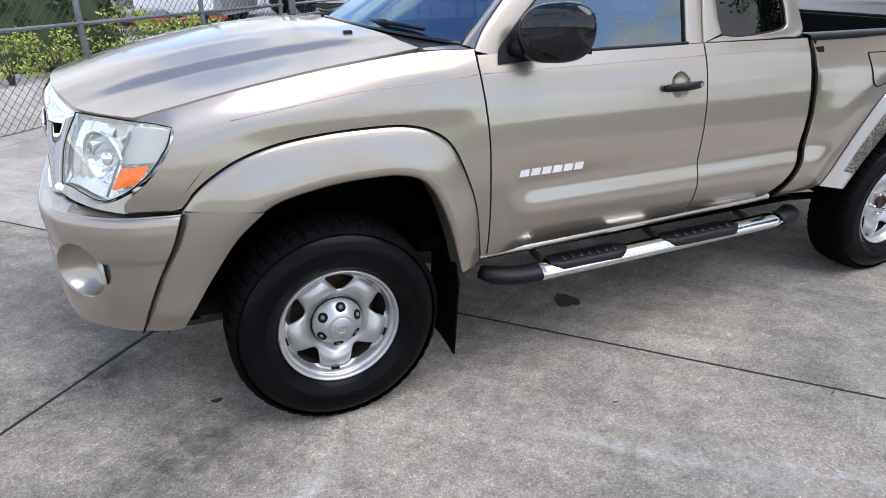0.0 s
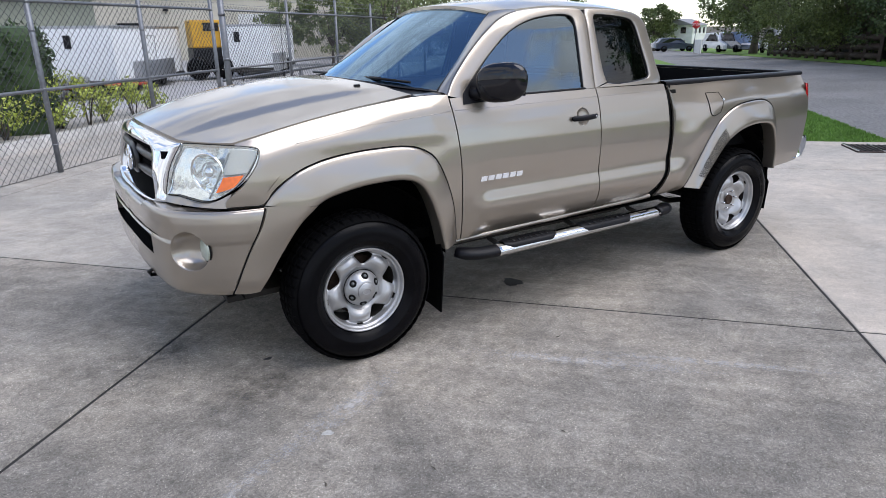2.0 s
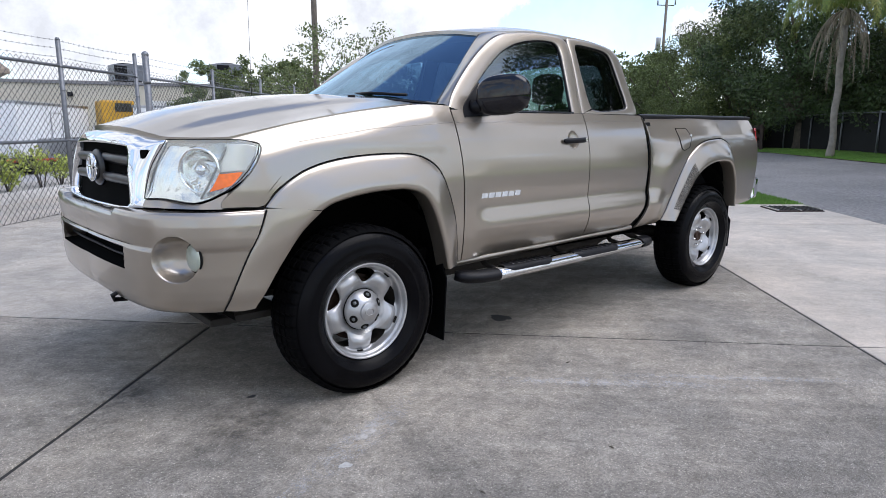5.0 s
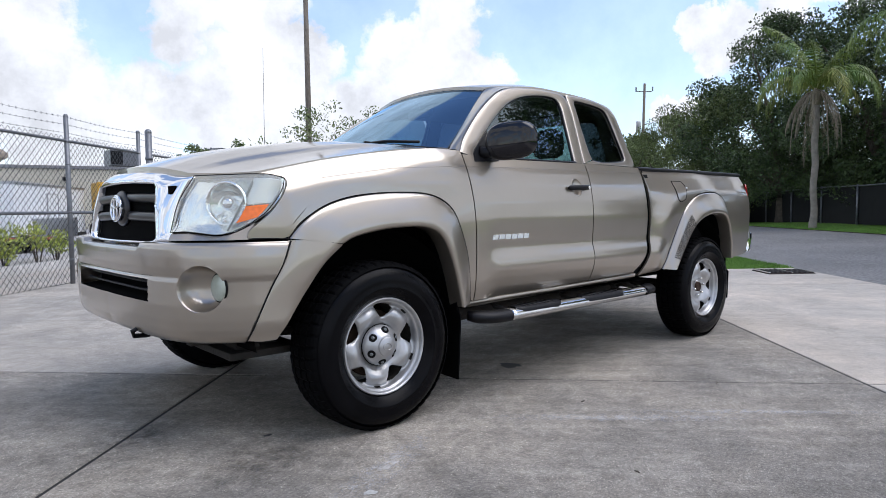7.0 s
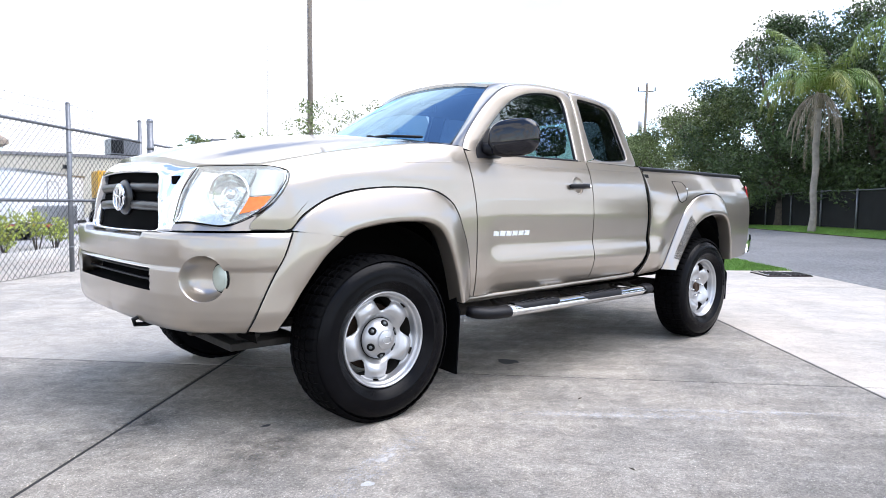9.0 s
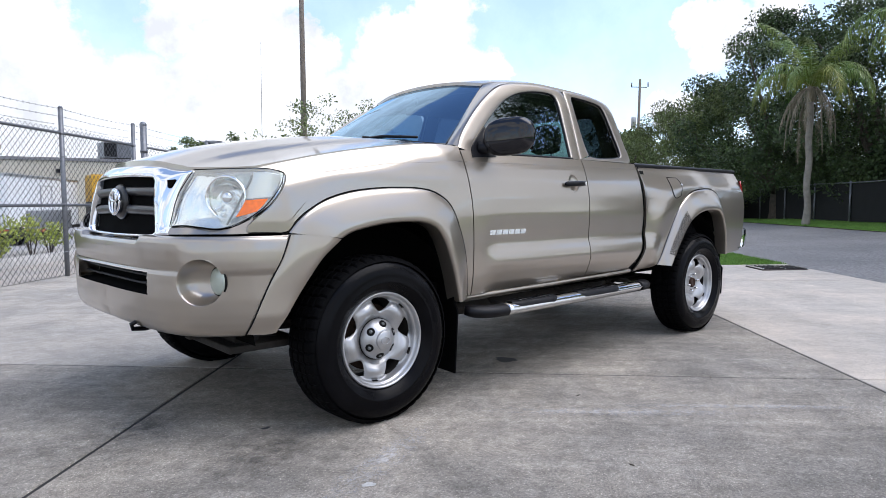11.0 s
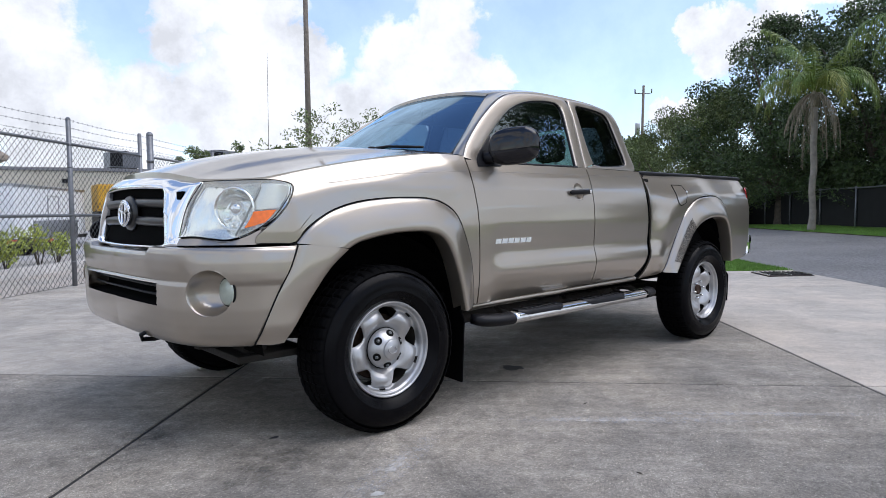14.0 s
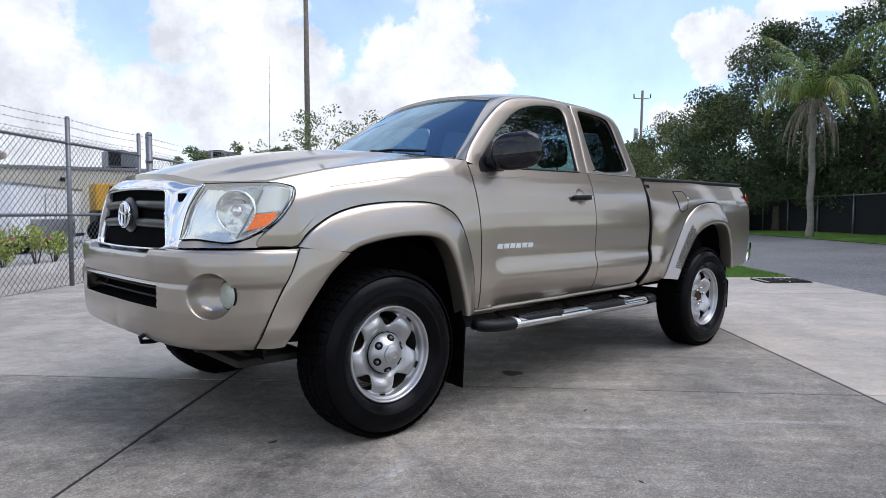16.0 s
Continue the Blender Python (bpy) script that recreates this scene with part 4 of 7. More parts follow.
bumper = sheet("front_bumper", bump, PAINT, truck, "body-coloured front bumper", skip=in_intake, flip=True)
# the intake: a dark box with slats
iy = np.linspace(0.34, 1.52, 20)
ix = np.interp(iy, [0.29, 0.42, 0.65, 0.93, 1.21, 1.44, 1.57], [-0.925, -0.948, -0.970, -0.982, -0.970, -0.948, -0.925])
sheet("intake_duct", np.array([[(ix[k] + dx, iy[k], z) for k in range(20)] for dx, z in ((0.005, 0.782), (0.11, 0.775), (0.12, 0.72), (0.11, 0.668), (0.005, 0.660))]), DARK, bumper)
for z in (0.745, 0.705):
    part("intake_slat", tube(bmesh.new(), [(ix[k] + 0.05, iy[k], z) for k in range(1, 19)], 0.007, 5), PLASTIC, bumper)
for c, n2 in FOG:
    s = -1 if c[1] < AXIS_Y else 1
    tg = np.array([0.72, 0.70 * -1 if s < 0 else 0.70, 0.0])
    at = Vector((c[0] + 0.068, c[1] + 0.021 * s, c[2] + 0.002))
    bm = bmesh.new()
    bmesh.ops.create_uvsphere(bm, u_segments=24, v_segments=12, radius=0.057)
    bmesh.ops.transform(bm, matrix=Matrix.Translation(at) @ Matrix.Rotation(-0.14 * s, 4, "Z") @ Matrix.Diagonal((0.30, 1, 1, 1)), verts=bm.verts)
    lampo = part("fog_lamp", bm, FOGLENS, bumper, "round clear fog lamp", smooth=True)
    bm = bmesh.new()
    tube(bm, [(0.003, 0.058 * math.cos(a), 0.058 * math.sin(a)) for a in np.linspace(0, 2 * math.pi, 41)], 0.0045, 6, caps=False)
    bmesh.ops.transform(bm, matrix=Matrix.Translation(at) @ Matrix.Rotation(-0.14 * s, 4, "Z"), verts=bm.verts)
    part("fog_lamp_seal", bm, GAP, lampo, "thin black rubber seal")
    axis = Vector((n2[0], n2[1], 0))
    bm = bmesh.new()
    lathe(bm, [(0.1000, 0.001), (0.0975, 0.003), (0.0955, 0.008), (0.091, 0.022), (0.083, 0.042), (0.069, 0.060), (0.048, 0.073), (0.02, 0.078), (0.0, 0.079)], 48, (0, 0, 0))
    for v in bm.verts:
        v.co.x += 0.35 * v.co.y * (-s)   # the bowl leans towards the lamp at its outer end
    bmesh.ops.transform(bm, matrix=Matrix.Translation(c) @ Vector((0, 1, 0)).rotation_difference(axis).to_matrix().to_4x4(), verts=bm.verts)
    part("fog_recess", bm, PAINT, bumper, "smooth round fog lamp recess", smooth=True)
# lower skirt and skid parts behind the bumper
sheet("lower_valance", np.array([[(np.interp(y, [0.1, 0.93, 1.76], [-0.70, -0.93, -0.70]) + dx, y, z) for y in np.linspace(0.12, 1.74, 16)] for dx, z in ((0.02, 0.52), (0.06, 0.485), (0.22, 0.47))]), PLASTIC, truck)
bm = bmesh.new()
tube(bm, [(-0.78, 0.62, 0.50), (-0.90, 0.62, 0.485), (-0.955, 0.615, 0.490), (-0.965, 0.60, 0.515), (-0.94, 0.59, 0.53), (-0.80, 0.585, 0.525)], 0.011, 8)
part("tow_hook", bm, PLASTIC, truck, "black iron tow hook")

# grille: bright surround, dark body, bars and an oval ring
GO = across([(-0.795, 0.440, 1.219), (-0.832, 0.55, 1.236), (-0.862, 0.72, 1.247), (-0.874, 0.93, 1.250)])
WING = [(-0.868, 0.386, 0.928), (-0.853, 0.392, 0.965), (-0.818, 0.380, 1.09), (-0.764, 0.345, 1.210)]
SILL = [(-0.900, 0.48, 0.918), (-0.926, 0.67, 0.914), (-0.938, 0.93, 0.912)]
g_outer = WING + GO + mirror_curve(WING)[::-1] + mirror_curve(SILL[:-1]) + SILL[::-1] + WING[:1]
IN_SIDE = [(-0.889, 0.458, 0.944), (-0.886, 0.486, 1.06), (-0.872, 0.516, 1.160)]
IN_TOP = [(-0.870, 0.540, 1.183), (-0.897, 0.74, 1.190), (-0.909, 0.93, 1.193)]
IN_SILL = [(-0.894, 0.478, 0.931), (-0.924, 0.68, 0.928), (-0.936, 0.93, 0.926)]
g_inner = IN_SIDE + across(IN_TOP) + mirror_curve(IN_SIDE)[::-1] + mirror_curve(IN_SILL[:-1]) + IN_SILL[::-1] + IN_SIDE[:1]
def by_parts(pts, marks, counts):
    return np.vstack([curve(pts[a:b + 1], c + 1)[:-1] for (a, b), c in zip(zip(marks, marks[1:]), counts)])
go = by_parts(g_outer, [0, 3, 4, 10, 11, 14, 20], [20, 8, 44, 8, 20, 36])
gi = by_parts(g_inner, [0, 2, 3, 7, 8, 10, 16], [20, 8, 44, 8, 20, 36])
gr = []
for k, out in ((0.0, 0.012), (0.0, 0.0), (0.2, -0.010), (0.5, -0.014), (0.8, -0.012), (0.95, -0.004), (1.0, 0.006), (1.0, 0.05)):
    p = go * (1 - k) + gi * k
    p[:, 0] += out
    gr.append(p)
gr = np.array(gr)
gv = [tuple(p) for p in gr.reshape(-1, 3)]
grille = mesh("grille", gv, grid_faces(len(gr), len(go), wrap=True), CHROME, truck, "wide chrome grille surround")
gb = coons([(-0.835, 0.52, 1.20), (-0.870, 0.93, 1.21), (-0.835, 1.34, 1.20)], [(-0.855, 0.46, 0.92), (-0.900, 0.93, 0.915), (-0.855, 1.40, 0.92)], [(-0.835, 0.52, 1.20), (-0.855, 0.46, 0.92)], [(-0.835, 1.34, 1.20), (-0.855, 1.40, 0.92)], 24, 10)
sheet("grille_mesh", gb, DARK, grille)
for z, h in ((1.115, 0.022), (1.030, 0.022)):
    rows = []
    for dz, dx in ((h, 0.05), (h, 0.004), (h * 0.5, -0.006), (-h * 0.2, -0.006), (-h, 0.006), (-h, 0.05)):
        rows.append([(np.interp(y, [0.50, 0.70, 0.93, 1.16, 1.36], [-0.862, -0.888, -0.900, -0.888, -0.862]) + dx - (1.1 - z) * 0.10, y, z + dz + 0.010 * np.sin(np.pi * (y - 0.44) / 0.98)) for y in np.linspace(0.505, 1.355, 24)])
    sheet("grille_bar", np.array(rows), GREYPLASTIC, grille, flip=True)
def oval(cx, cy, cz, ry, rz, r, material, name, lean):
    bm = bmesh.new()
    tube(bm, [(cx - (cz + rz * math.sin(a) - cz) * lean, cy + ry * math.cos(a), cz + rz * math.sin(a)) for a in np.linspace(0, 2 * math.pi, 41)], r, 8, caps=False)
    return part(name, bm, material, grille, "chrome oval ring badge")
bm = bmesh.new()
bmesh.ops.create_uvsphere(bm, u_segments=28, v_segments=12, radius=1.0)
bmesh.ops.transform(bm, matrix=Matrix.Translation((-0.898, AXIS_Y, 1.075)) @ Matrix.Diagonal((0.030, 0.118, 0.088, 1)), verts=bm.verts)
part("badge_plinth", bm, GREYPLASTIC, grille, smooth=True)
oval(-0.928, AXIS_Y, 1.075, 0.085, 0.060, 0.008, CHROME, "badge_ring", -0.05)
oval(-0.930, AXIS_Y, 1.075, 0.030, 0.056, 0.007, CHROME, "badge_inner_ring", -0.05)
oval(-0.930, AXIS_Y, 1.102, 0.062, 0.024, 0.007, CHROME, "badge_upper_ring", -0.05)
# small black slots in the chrome wings
skin = BVHTree.FromPolygons([Vector(p) for p in gv], grid_faces(len(gr), len(go), wrap=True))
vs = coons([(-0.8, 0.430, 1.170), (-0.8, 0.392, 1.172)], [(-0.8, 0.418, 1.134), (-0.8, 0.404, 1.136)], [(-0.8, 0.430, 1.170), (-0.8, 0.418, 1.134)], [(-0.8, 0.392, 1.172), (-0.8, 0.404, 1.136)], 8, 8)
for row in vs:
    for p in row:
        hit = skin.ray_cast(Vector((-1.3, p[1], p[2])), Vector((1, 0, 0)))[0]
        p[0] = (hit.x if hit else -0.83) - 0.006
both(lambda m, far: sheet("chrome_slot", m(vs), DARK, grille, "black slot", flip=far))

# headlamps
LT = [(-0.758, 0.338, 1.214), (-0.68, 0.225, 1.216), (-0.585, 0.098, 1.217), (-0.53, 0.060, 1.213), (-0.476, 0.046, 1.198)]
LB = [(-0.853, 0.386, 0.966), (-0.815, 0.305, 0.970), (-0.785, 0.245, 0.964), (-0.735, 0.160, 0.957), (-0.690, 0.090, 0.974), (-0.628, 0.046, 1.010)]
LI = [(-0.758, 0.338, 1.214), (-0.818, 0.372, 1.10), (-0.853, 0.386, 0.966)]
LR = [(-0.476, 0.046, 1.198), (-0.500, 0.034, 1.14), (-0.565, 0.032, 1.06), (-0.628, 0.046, 1.010)]
lens = coons(LT, LB, LI, LR, 30, 18)
uu, vv = np.linspace(0, 1, 30)[None, :], np.linspace(0, 1, 18)[:, None]
swell = 0.022 * np.sin(np.pi * uu) * np.sin(np.pi * vv) ** 0.6
lens[..., 0] -= swell * 0.75
lens[..., 1] -= swell * 0.65


def headlamp(m, far):
    root = sheet("headlamp", m(lens), LENS, truck, "clear headlamp with amber corner", flip=far)
    back = lens + np.array((0.055, 0.048, 0.0)) * (np.sin(np.pi * np.clip(uu, 0.02, 0.98)) * np.sin(np.pi * np.clip(vv, 0.02, 0.98)))[..., None] ** 0.35
    sheet("lamp_bowl", m(back), LAMPBOWL, root, "pale silvery lamp bowl", flip=far)
    # deep round reflector with its bulb shield, on the outer half of the bowl
    c = m(np.array((-0.672, 0.176, 1.090)))
    d = Vector((-0.80, 0.60 if far else -0.60, 0)).normalized()
    rot = Vector((0, 1, 0)).rotation_difference(d).to_matrix().to_4x4()

    def turned(name, profile, seg, material, label="", at=(0, 0, 0)):
        bm = bmesh.new()
        lathe(bm, profile, seg, at)
        bmesh.ops.transform(bm, matrix=Matrix.Translation(c) @ rot, verts=bm.verts)
        return part(name, bm, material, root, label, smooth=True)

    turned("reflector", [(0.094, 0.026), (0.090, 0.030), (0.086, 0.024), (0.080, 0.006), (0.068, -0.018), (0.050, -0.036), (0.026, -0.048), (0.004, -0.052)], 40, REFLECT)
    turned("reflector_rim", [(0.096, 0.022), (0.095, 0.029), (0.092, 0.030), (0.091, 0.026)], 40, REFLECT)
    turned("bulb_shield", [(0.002, 0.030), (0.016, 0.027), (0.027, 0.016), (0.031, 0.0), (0.029, -0.02), (0.014, -0.045)], 20, CHROME)
    # flutes pressed into the lower half of the reflector
    for k in range(6):
        a = radians(198 + 24 * k) if not far else radians(-18 - 24 * k)
        p0, p1 = Vector((0.040 * math.cos(a), -0.036, 0.040 * math.sin(a))), Vector((0.076 * math.cos(a), 0.004, 0.076 * math.sin(a)))
        bm = bmesh.new()
        tube(bm, [p0, p0.lerp(p1, 0.5) + Vector((0, -0.005, 0)), p1], [0.004, 0.007, 0.008], 6)
        bmesh.ops.transform(bm, matrix=Matrix.Translation(c) @ rot, verts=bm.verts)
        part("reflector_flute", bm, REFLECT, root, smooth=True)
    # stepped upright facets on the inner third of the bowl
    fac = lens[2:17, 1:13] + np.array((0.020, 0.016, 0))
    fac[:, 3:6] += np.array((0.010, 0.007, 0))
    fac[:, 6:9] += np.array((0.018, 0.012, 0))
    fac[:, 9:] += np.array((0.024, 0.018, 0))
    sheet("inner_facets", m(fac), LAMPBOWL, root, flip=far)
    # dark arc between reflector and corner lamp
    arc = lens[2:17, 20] + np.array((0.010, 0.010, 0))
    part("lamp_divider", tube(bmesh.new(), m(arc), 0.005, 6), GREYLAMP, root)
    # amber corner under clear prisms
    am = lens[9:15, 22:29] - np.array((0.002, 0.002, 0))
    sheet("turn_signal", m(am), AMBER, root, "amber turn signal", flip=far)
    rows_ = np.linspace(1, 8.6, 33)
    lo = np.floor(rows_).astype(int)
    pr = lens[lo, 20:29] * (1 - (rows_ - lo))[:, None, None] + lens[lo + 1, 20:29] * (rows_ - lo)[:, None, None] + np.array((0.010, 0.010, 0))
    pr[::2] += np.array((0.007, 0.007, 0))
    sheet("corner_reflector", m(pr), PRISM, root, "clear ribbed corner prism", flip=far)
    edge = np.vstack([curve(LT, 24), curve(LR, 12)[1:], curve(LB, 24)[::-1][1:], curve(LI, 12)[::-1][1:]])
    part("lamp_gasket", tube(bmesh.new(), m(edge), 0.002, 5, caps=False), GAP, root)
    return root


both(headlamp)
# filler below the lamp
fl = coons([(x + 0.004, y + 0.003, z - 0.007) for x, y, z in LB], [(-0.864, 0.390, 0.930), (-0.812, 0.260, 0.933), (-0.751, 0.150, 0.935), (-0.698, 0.085, 0.936), (-0.650, 0.034, 0.938)], [(-0.849, 0.389, 0.959), (-0.864, 0.390, 0.930)], [(-0.624, 0.043, 1.003), (-0.650, 0.034, 0.938)], 20, 6)
both(lambda m, far: sheet("lamp_filler", m(fl), PAINT, truck, "", (0.02, -0.02 if far else 0.02, 0), flip=far))

# near-black sheets added behind the seams, so that gaps read as shaded
for x0, x1, z0, z1 in ((0.56, 0.70, 0.56, 1.36), (1.66, 1.78, 0.60, 1.80), (2.25, 2.50, 0.56, 1.30)):
    gg = np.array([[(x, side(1.2, z) + 0.035 if z < 1.345 else upper(x, z) + 0.035, z) for x in np.linspace(x0, x1, 4)] for z in np.linspace(z1, z0, 20)])
    both(lambda m, far: sheet("seam_backing", m(gg), GAP, truck, flip=far))


# ---- wheels ----
def wheel(x, y, cap, far):
    """A steel wheel with five windows on a ribbed tyre; y is the outer face of the rim's lip."""
    w = new("wheel")
    w.parent = truck
    R, zc, wid = 0.410, 0.402, 0.194
    at = (0, 0, 0)
    bm = bmesh.new()
    prof = [(0.222, 0.030), (0.233, 0.006), (0.244, -0.008), (0.260, -0.022), (0.283, -0.034), (0.287, -0.0365), (0.291, -0.0345), (0.318, -0.038), (0.340, -0.035), (0.360, -0.026), (0.374, -0.015), (0.384, -0.004)]
    lathe(bm, prof, 72, at)
    back = [(r, wid - d) for r, d in prof]
    lathe(bm, back[::-1], 72, at)
    # sidewall lettering reads as low raised bars only
    for a0, a1, r in ((0.30, 0.62, 0.316), (0.66, 0.95, 0.316), (2.4, 2.75, 0.316), (2.8, 3.3, 0.316), (4.2, 4.6, 0.316), (4.66, 5.0, 0.316)):
        k0 = np.linspace(a0, a1, 9)
        for q0, q1 in zip(k0[::1], k0[1:]):
            q1 = q0 + (q1 - q0) * 0.7
            vsx = [bm.verts.new((rr * math.cos(q), -0.0392, rr * math.sin(q))) for rr, q in ((r - 0.012, q0), (r + 0.012, q0), (r + 0.012, q1), (r - 0.012, q1))]
            bm.faces.new(vsx)
    tyre = part("tyre", bm, RUBBER, w, "worn black road tyre")
    bm = bmesh.new()
    n = 60
    rings = [(0.004, 0.366), (0.012, 0.380), (0.030, R - 0.003), (0.062, R), (0.064, R - 0.009), (0.072, R - 0.009), (0.074, R), (0.114, R), (0.116, R - 0.009), (0.128, R - 0.009), (0.130, R), (0.170, R), (0.172, R - 0.009), (0.180, R - 0.009), (0.182, R), (0.214, R - 0.003), (0.232, 0.380), (0.240, 0.366)]
    rings = [((d - 0.122) * 0.955 + 0.097, r if r > 0.384 else r + 0.018) for d, r in rings]
    vs_, fs_ = [], []
    seg = 240
    for d, r in rings:
        for k in range(seg):
            a = 2 * math.pi * (k + (0.6 if 0.04 < d < 0.155 else 0)) / seg
            cut = (0.008 if -0.003 < d < 0.197 else 0.005) if (k % 5 == 0 and r > 0.386) else 0.0
            vs_.append(((r - cut) * math.cos(a), d, (r - cut) * math.sin(a)))
    fs_ = grid_faces(len(rings), seg, wrap=True)
    mesh("tread", vs_, fs_, TREAD, tyre, "grooved tread blocks", smooth=False)
    # rim: a polar sheet with windows cut through
    NA = 300
    shape = [(0.237, 0.006), (0.236, -0.005), (0.231, -0.008), (0.225, -0.005), (0.221, 0.006), (0.218, 0.016), (0.212, 0.019), (0.209, 0.026), (0.204, 0.046), (0.198, 0.050), (0.186, 0.046), (0.166, 0.044), (0.146, 0.044), (0.126, 0.048), (0.110, 0.056), (0.098, 0.062), (0.086, 0.060), (0.070, 0.058), (0.050, 0.058), (0.036, 0.060)]
    rr_ = np.r_[np.linspace(0.237, 0.204, 13), np.linspace(0.202, 0.112, 46), np.linspace(0.106, 0.036, 12)]
    prof = [(float(r), float(np.interp(-r, [-s[0] for s in shape], [s[1] for s in shape]))) for r in rr_]
    def windowed(r, a):
        k = ((a - math.pi / 2 + math.pi / 5) % (2 * math.pi / 5)) - math.pi / 5
        half = 0.015 + 0.043 * min(1.0, max(0.0, (r - 0.138) / 0.052))
        return (abs(r - 0.169) / 0.033) ** 4.5 + (abs(k) * r / half) ** 3.6
    vs_ = []
    for r, d in prof:
        for k in range(NA):
            a = 2 * math.pi * k / NA
            f = windowed(r, a)
            hump = 0.013 * (1 - math.cos(5 * (a - math.pi / 2))) * math.exp(-((r - 0.160) / 0.040) ** 2)
            dish = 0.010 * math.exp(-max(0.0, f - 0.8) * 1.4)
            vs_.append((r * math.cos(a), d - hump + dish, r * math.sin(a)))
    def hole(j, k):
        r = (prof[j][0] + prof[j + 1][0]) / 2
        a = 2 * math.pi * (k + 0.5) / NA
        q = (a - math.pi / 2) % (2 * math.pi / 5) - math.pi / 5
        return windowed(r, a) < 0.95 or (0.1995 < r < 0.2075 and abs(q) < 0.075)
    rim = mesh("rim", vs_, grid_faces(len(prof), NA, hole, wrap=True), SILVER, w, "silver-painted steel wheel")
    bm = bmesh.new()
    lathe(bm, [(0.222, 0.012), (0.207, 0.055), (0.202, 0.12), (0.210, 0.23)], 48, at)
    part("rim_barrel", bm, FRAME, rim, "dark rusty barrel", smooth=True)
    bm = bmesh.new()
    lathe(bm, [(0.165, 0.125), (0.160, 0.105), (0.09, 0.105), (0.08, 0.09), (0.0, 0.09)], 40, at)
    part("brake_drum", bm, RUST, rim, "rusty brake disc", smooth=True)
    if cap:
        bm = bmesh.new()
        lathe(bm, [(0.099, 0.034), (0.0985, 0.008), (0.097, 0.001), (0.093, -0.006), (0.080, -0.0195), (0.062, -0.036), (0.055, -0.042), (0.049, -0.0445), (0.0, -0.046)], 48, at)
        hub = part("hub_cap", bm, SILVER, rim, "silver hub cap with dimpled lugs", smooth=True)
        for k in range(6):
            a = math.pi / 6 + k * math.pi / 3
            bm = bmesh.new()
            seat_ = Matrix.Translation((0.0775 * math.cos(a), -0.0215, 0.0775 * math.sin(a))) @ Vector((0, -1, 0)).rotation_difference(Vector((math.cos(a), -1.06, math.sin(a)))).to_matrix().to_4x4()
            # a dark disc set proud of the cap stands for the pocket's shade
            lathe(bm, [(0.0205, 0.003), (0.0195, -0.0022), (0.0165, -0.0024), (0.0, -0.0016)], 20, at)
            bmesh.ops.transform(bm, matrix=seat_, verts=bm.verts)
            part("lug_pocket", bm, GAP, hub)
            bm = bmesh.new()
            lathe(bm, [(0.0095, 0.0), (0.009, -0.0045), (0.0, -0.006)], 6, at)
            bmesh.ops.transform(bm, matrix=seat_, verts=bm.verts)
            part("lug_nut", bm, GREYLAMP, hub)
        bm = bmesh.new()
        # dark ring put round the cap for the shade between cap and rim
        tube(bm, [(0.100 * math.cos(a), 0.018, 0.100 * math.sin(a)) for a in np.linspace(0, 2 * math.pi, 49)], 0.0032, 5, caps=False)
        part("cap_gap", bm, GAP, hub)
        bm = bmesh.new()
        lathe(bm, [(0.048, -0.040), (0.047, -0.051), (0.044, -0.054), (0.0, -0.055)], 36, at)
        part("hub_disc", bm, SILVER, hub, "raised round hub disc", smooth=True)
        bm = bmesh.new()
        tube(bm, [(0.024 * math.cos(a), -0.0555, 0.017 * math.sin(a)) for a in np.linspace(0, 2 * math.pi, 25)], 0.0022, 5, caps=False)
        part("hub_ring", bm, SILVER, hub)
    else:
        bm = bmesh.new()
        lathe(bm, [(0.040, 0.02), (0.038, -0.008), (0.030, -0.012), (0.025, -0.004), (0.0, -0.002)], 32, at)
        part("axle_hub", bm, RUST, rim, "rusty bare axle hub")
        for k in range(6):
            a = math.pi / 6 + k * math.pi / 3
            bm = bmesh.new()
            lathe(bm, [(0.0105, 0.01), (0.0105, -0.012), (0.006, -0.020), (0.0, -0.021)], 6, (0.070 * math.cos(a), 0.0, 0.070 * math.sin(a)))
            part("lug_nut", bm, STEEL, rim)
    for o in w.children_recursive:
        if o.name.split(".")[0] in ("hub_cap", "axle_hub") or (o.parent == rim and o.name.startswith("lug_nut")):
            o.location.y = 0.035 if o.name.startswith("hub_cap") else 0.050
    spin = 0.0
    w.matrix_basis = (Matrix.Translation((x, 2 * AXIS_Y - y, zc)) @ Matrix.Rotation(math.pi, 4, "Z") if far else Matrix.Translation((x, y, zc))) @ Matrix.Rotation(spin + (0.12 if cap else 0.3), 4, "Y")
    # the tyre lies flat where it bears on the ground
    back_ = w.matrix_basis.inverted()
    for o in (tyre, *tyre.children):
        for vert in o.data.vertices:
            p_ = w.matrix_basis @ vert.co
            if p_.z < 0.0015:
                vert.co = back_ @ Vector((p_.x, p_.y, 0.0015))
    return w


wheel(-0.006, -0.030, True, False)
wheel(-0.085, -0.040, True, True)
wheel(3.240, 0.005, False, False)
wheel(3.240, 0.005, False, True)

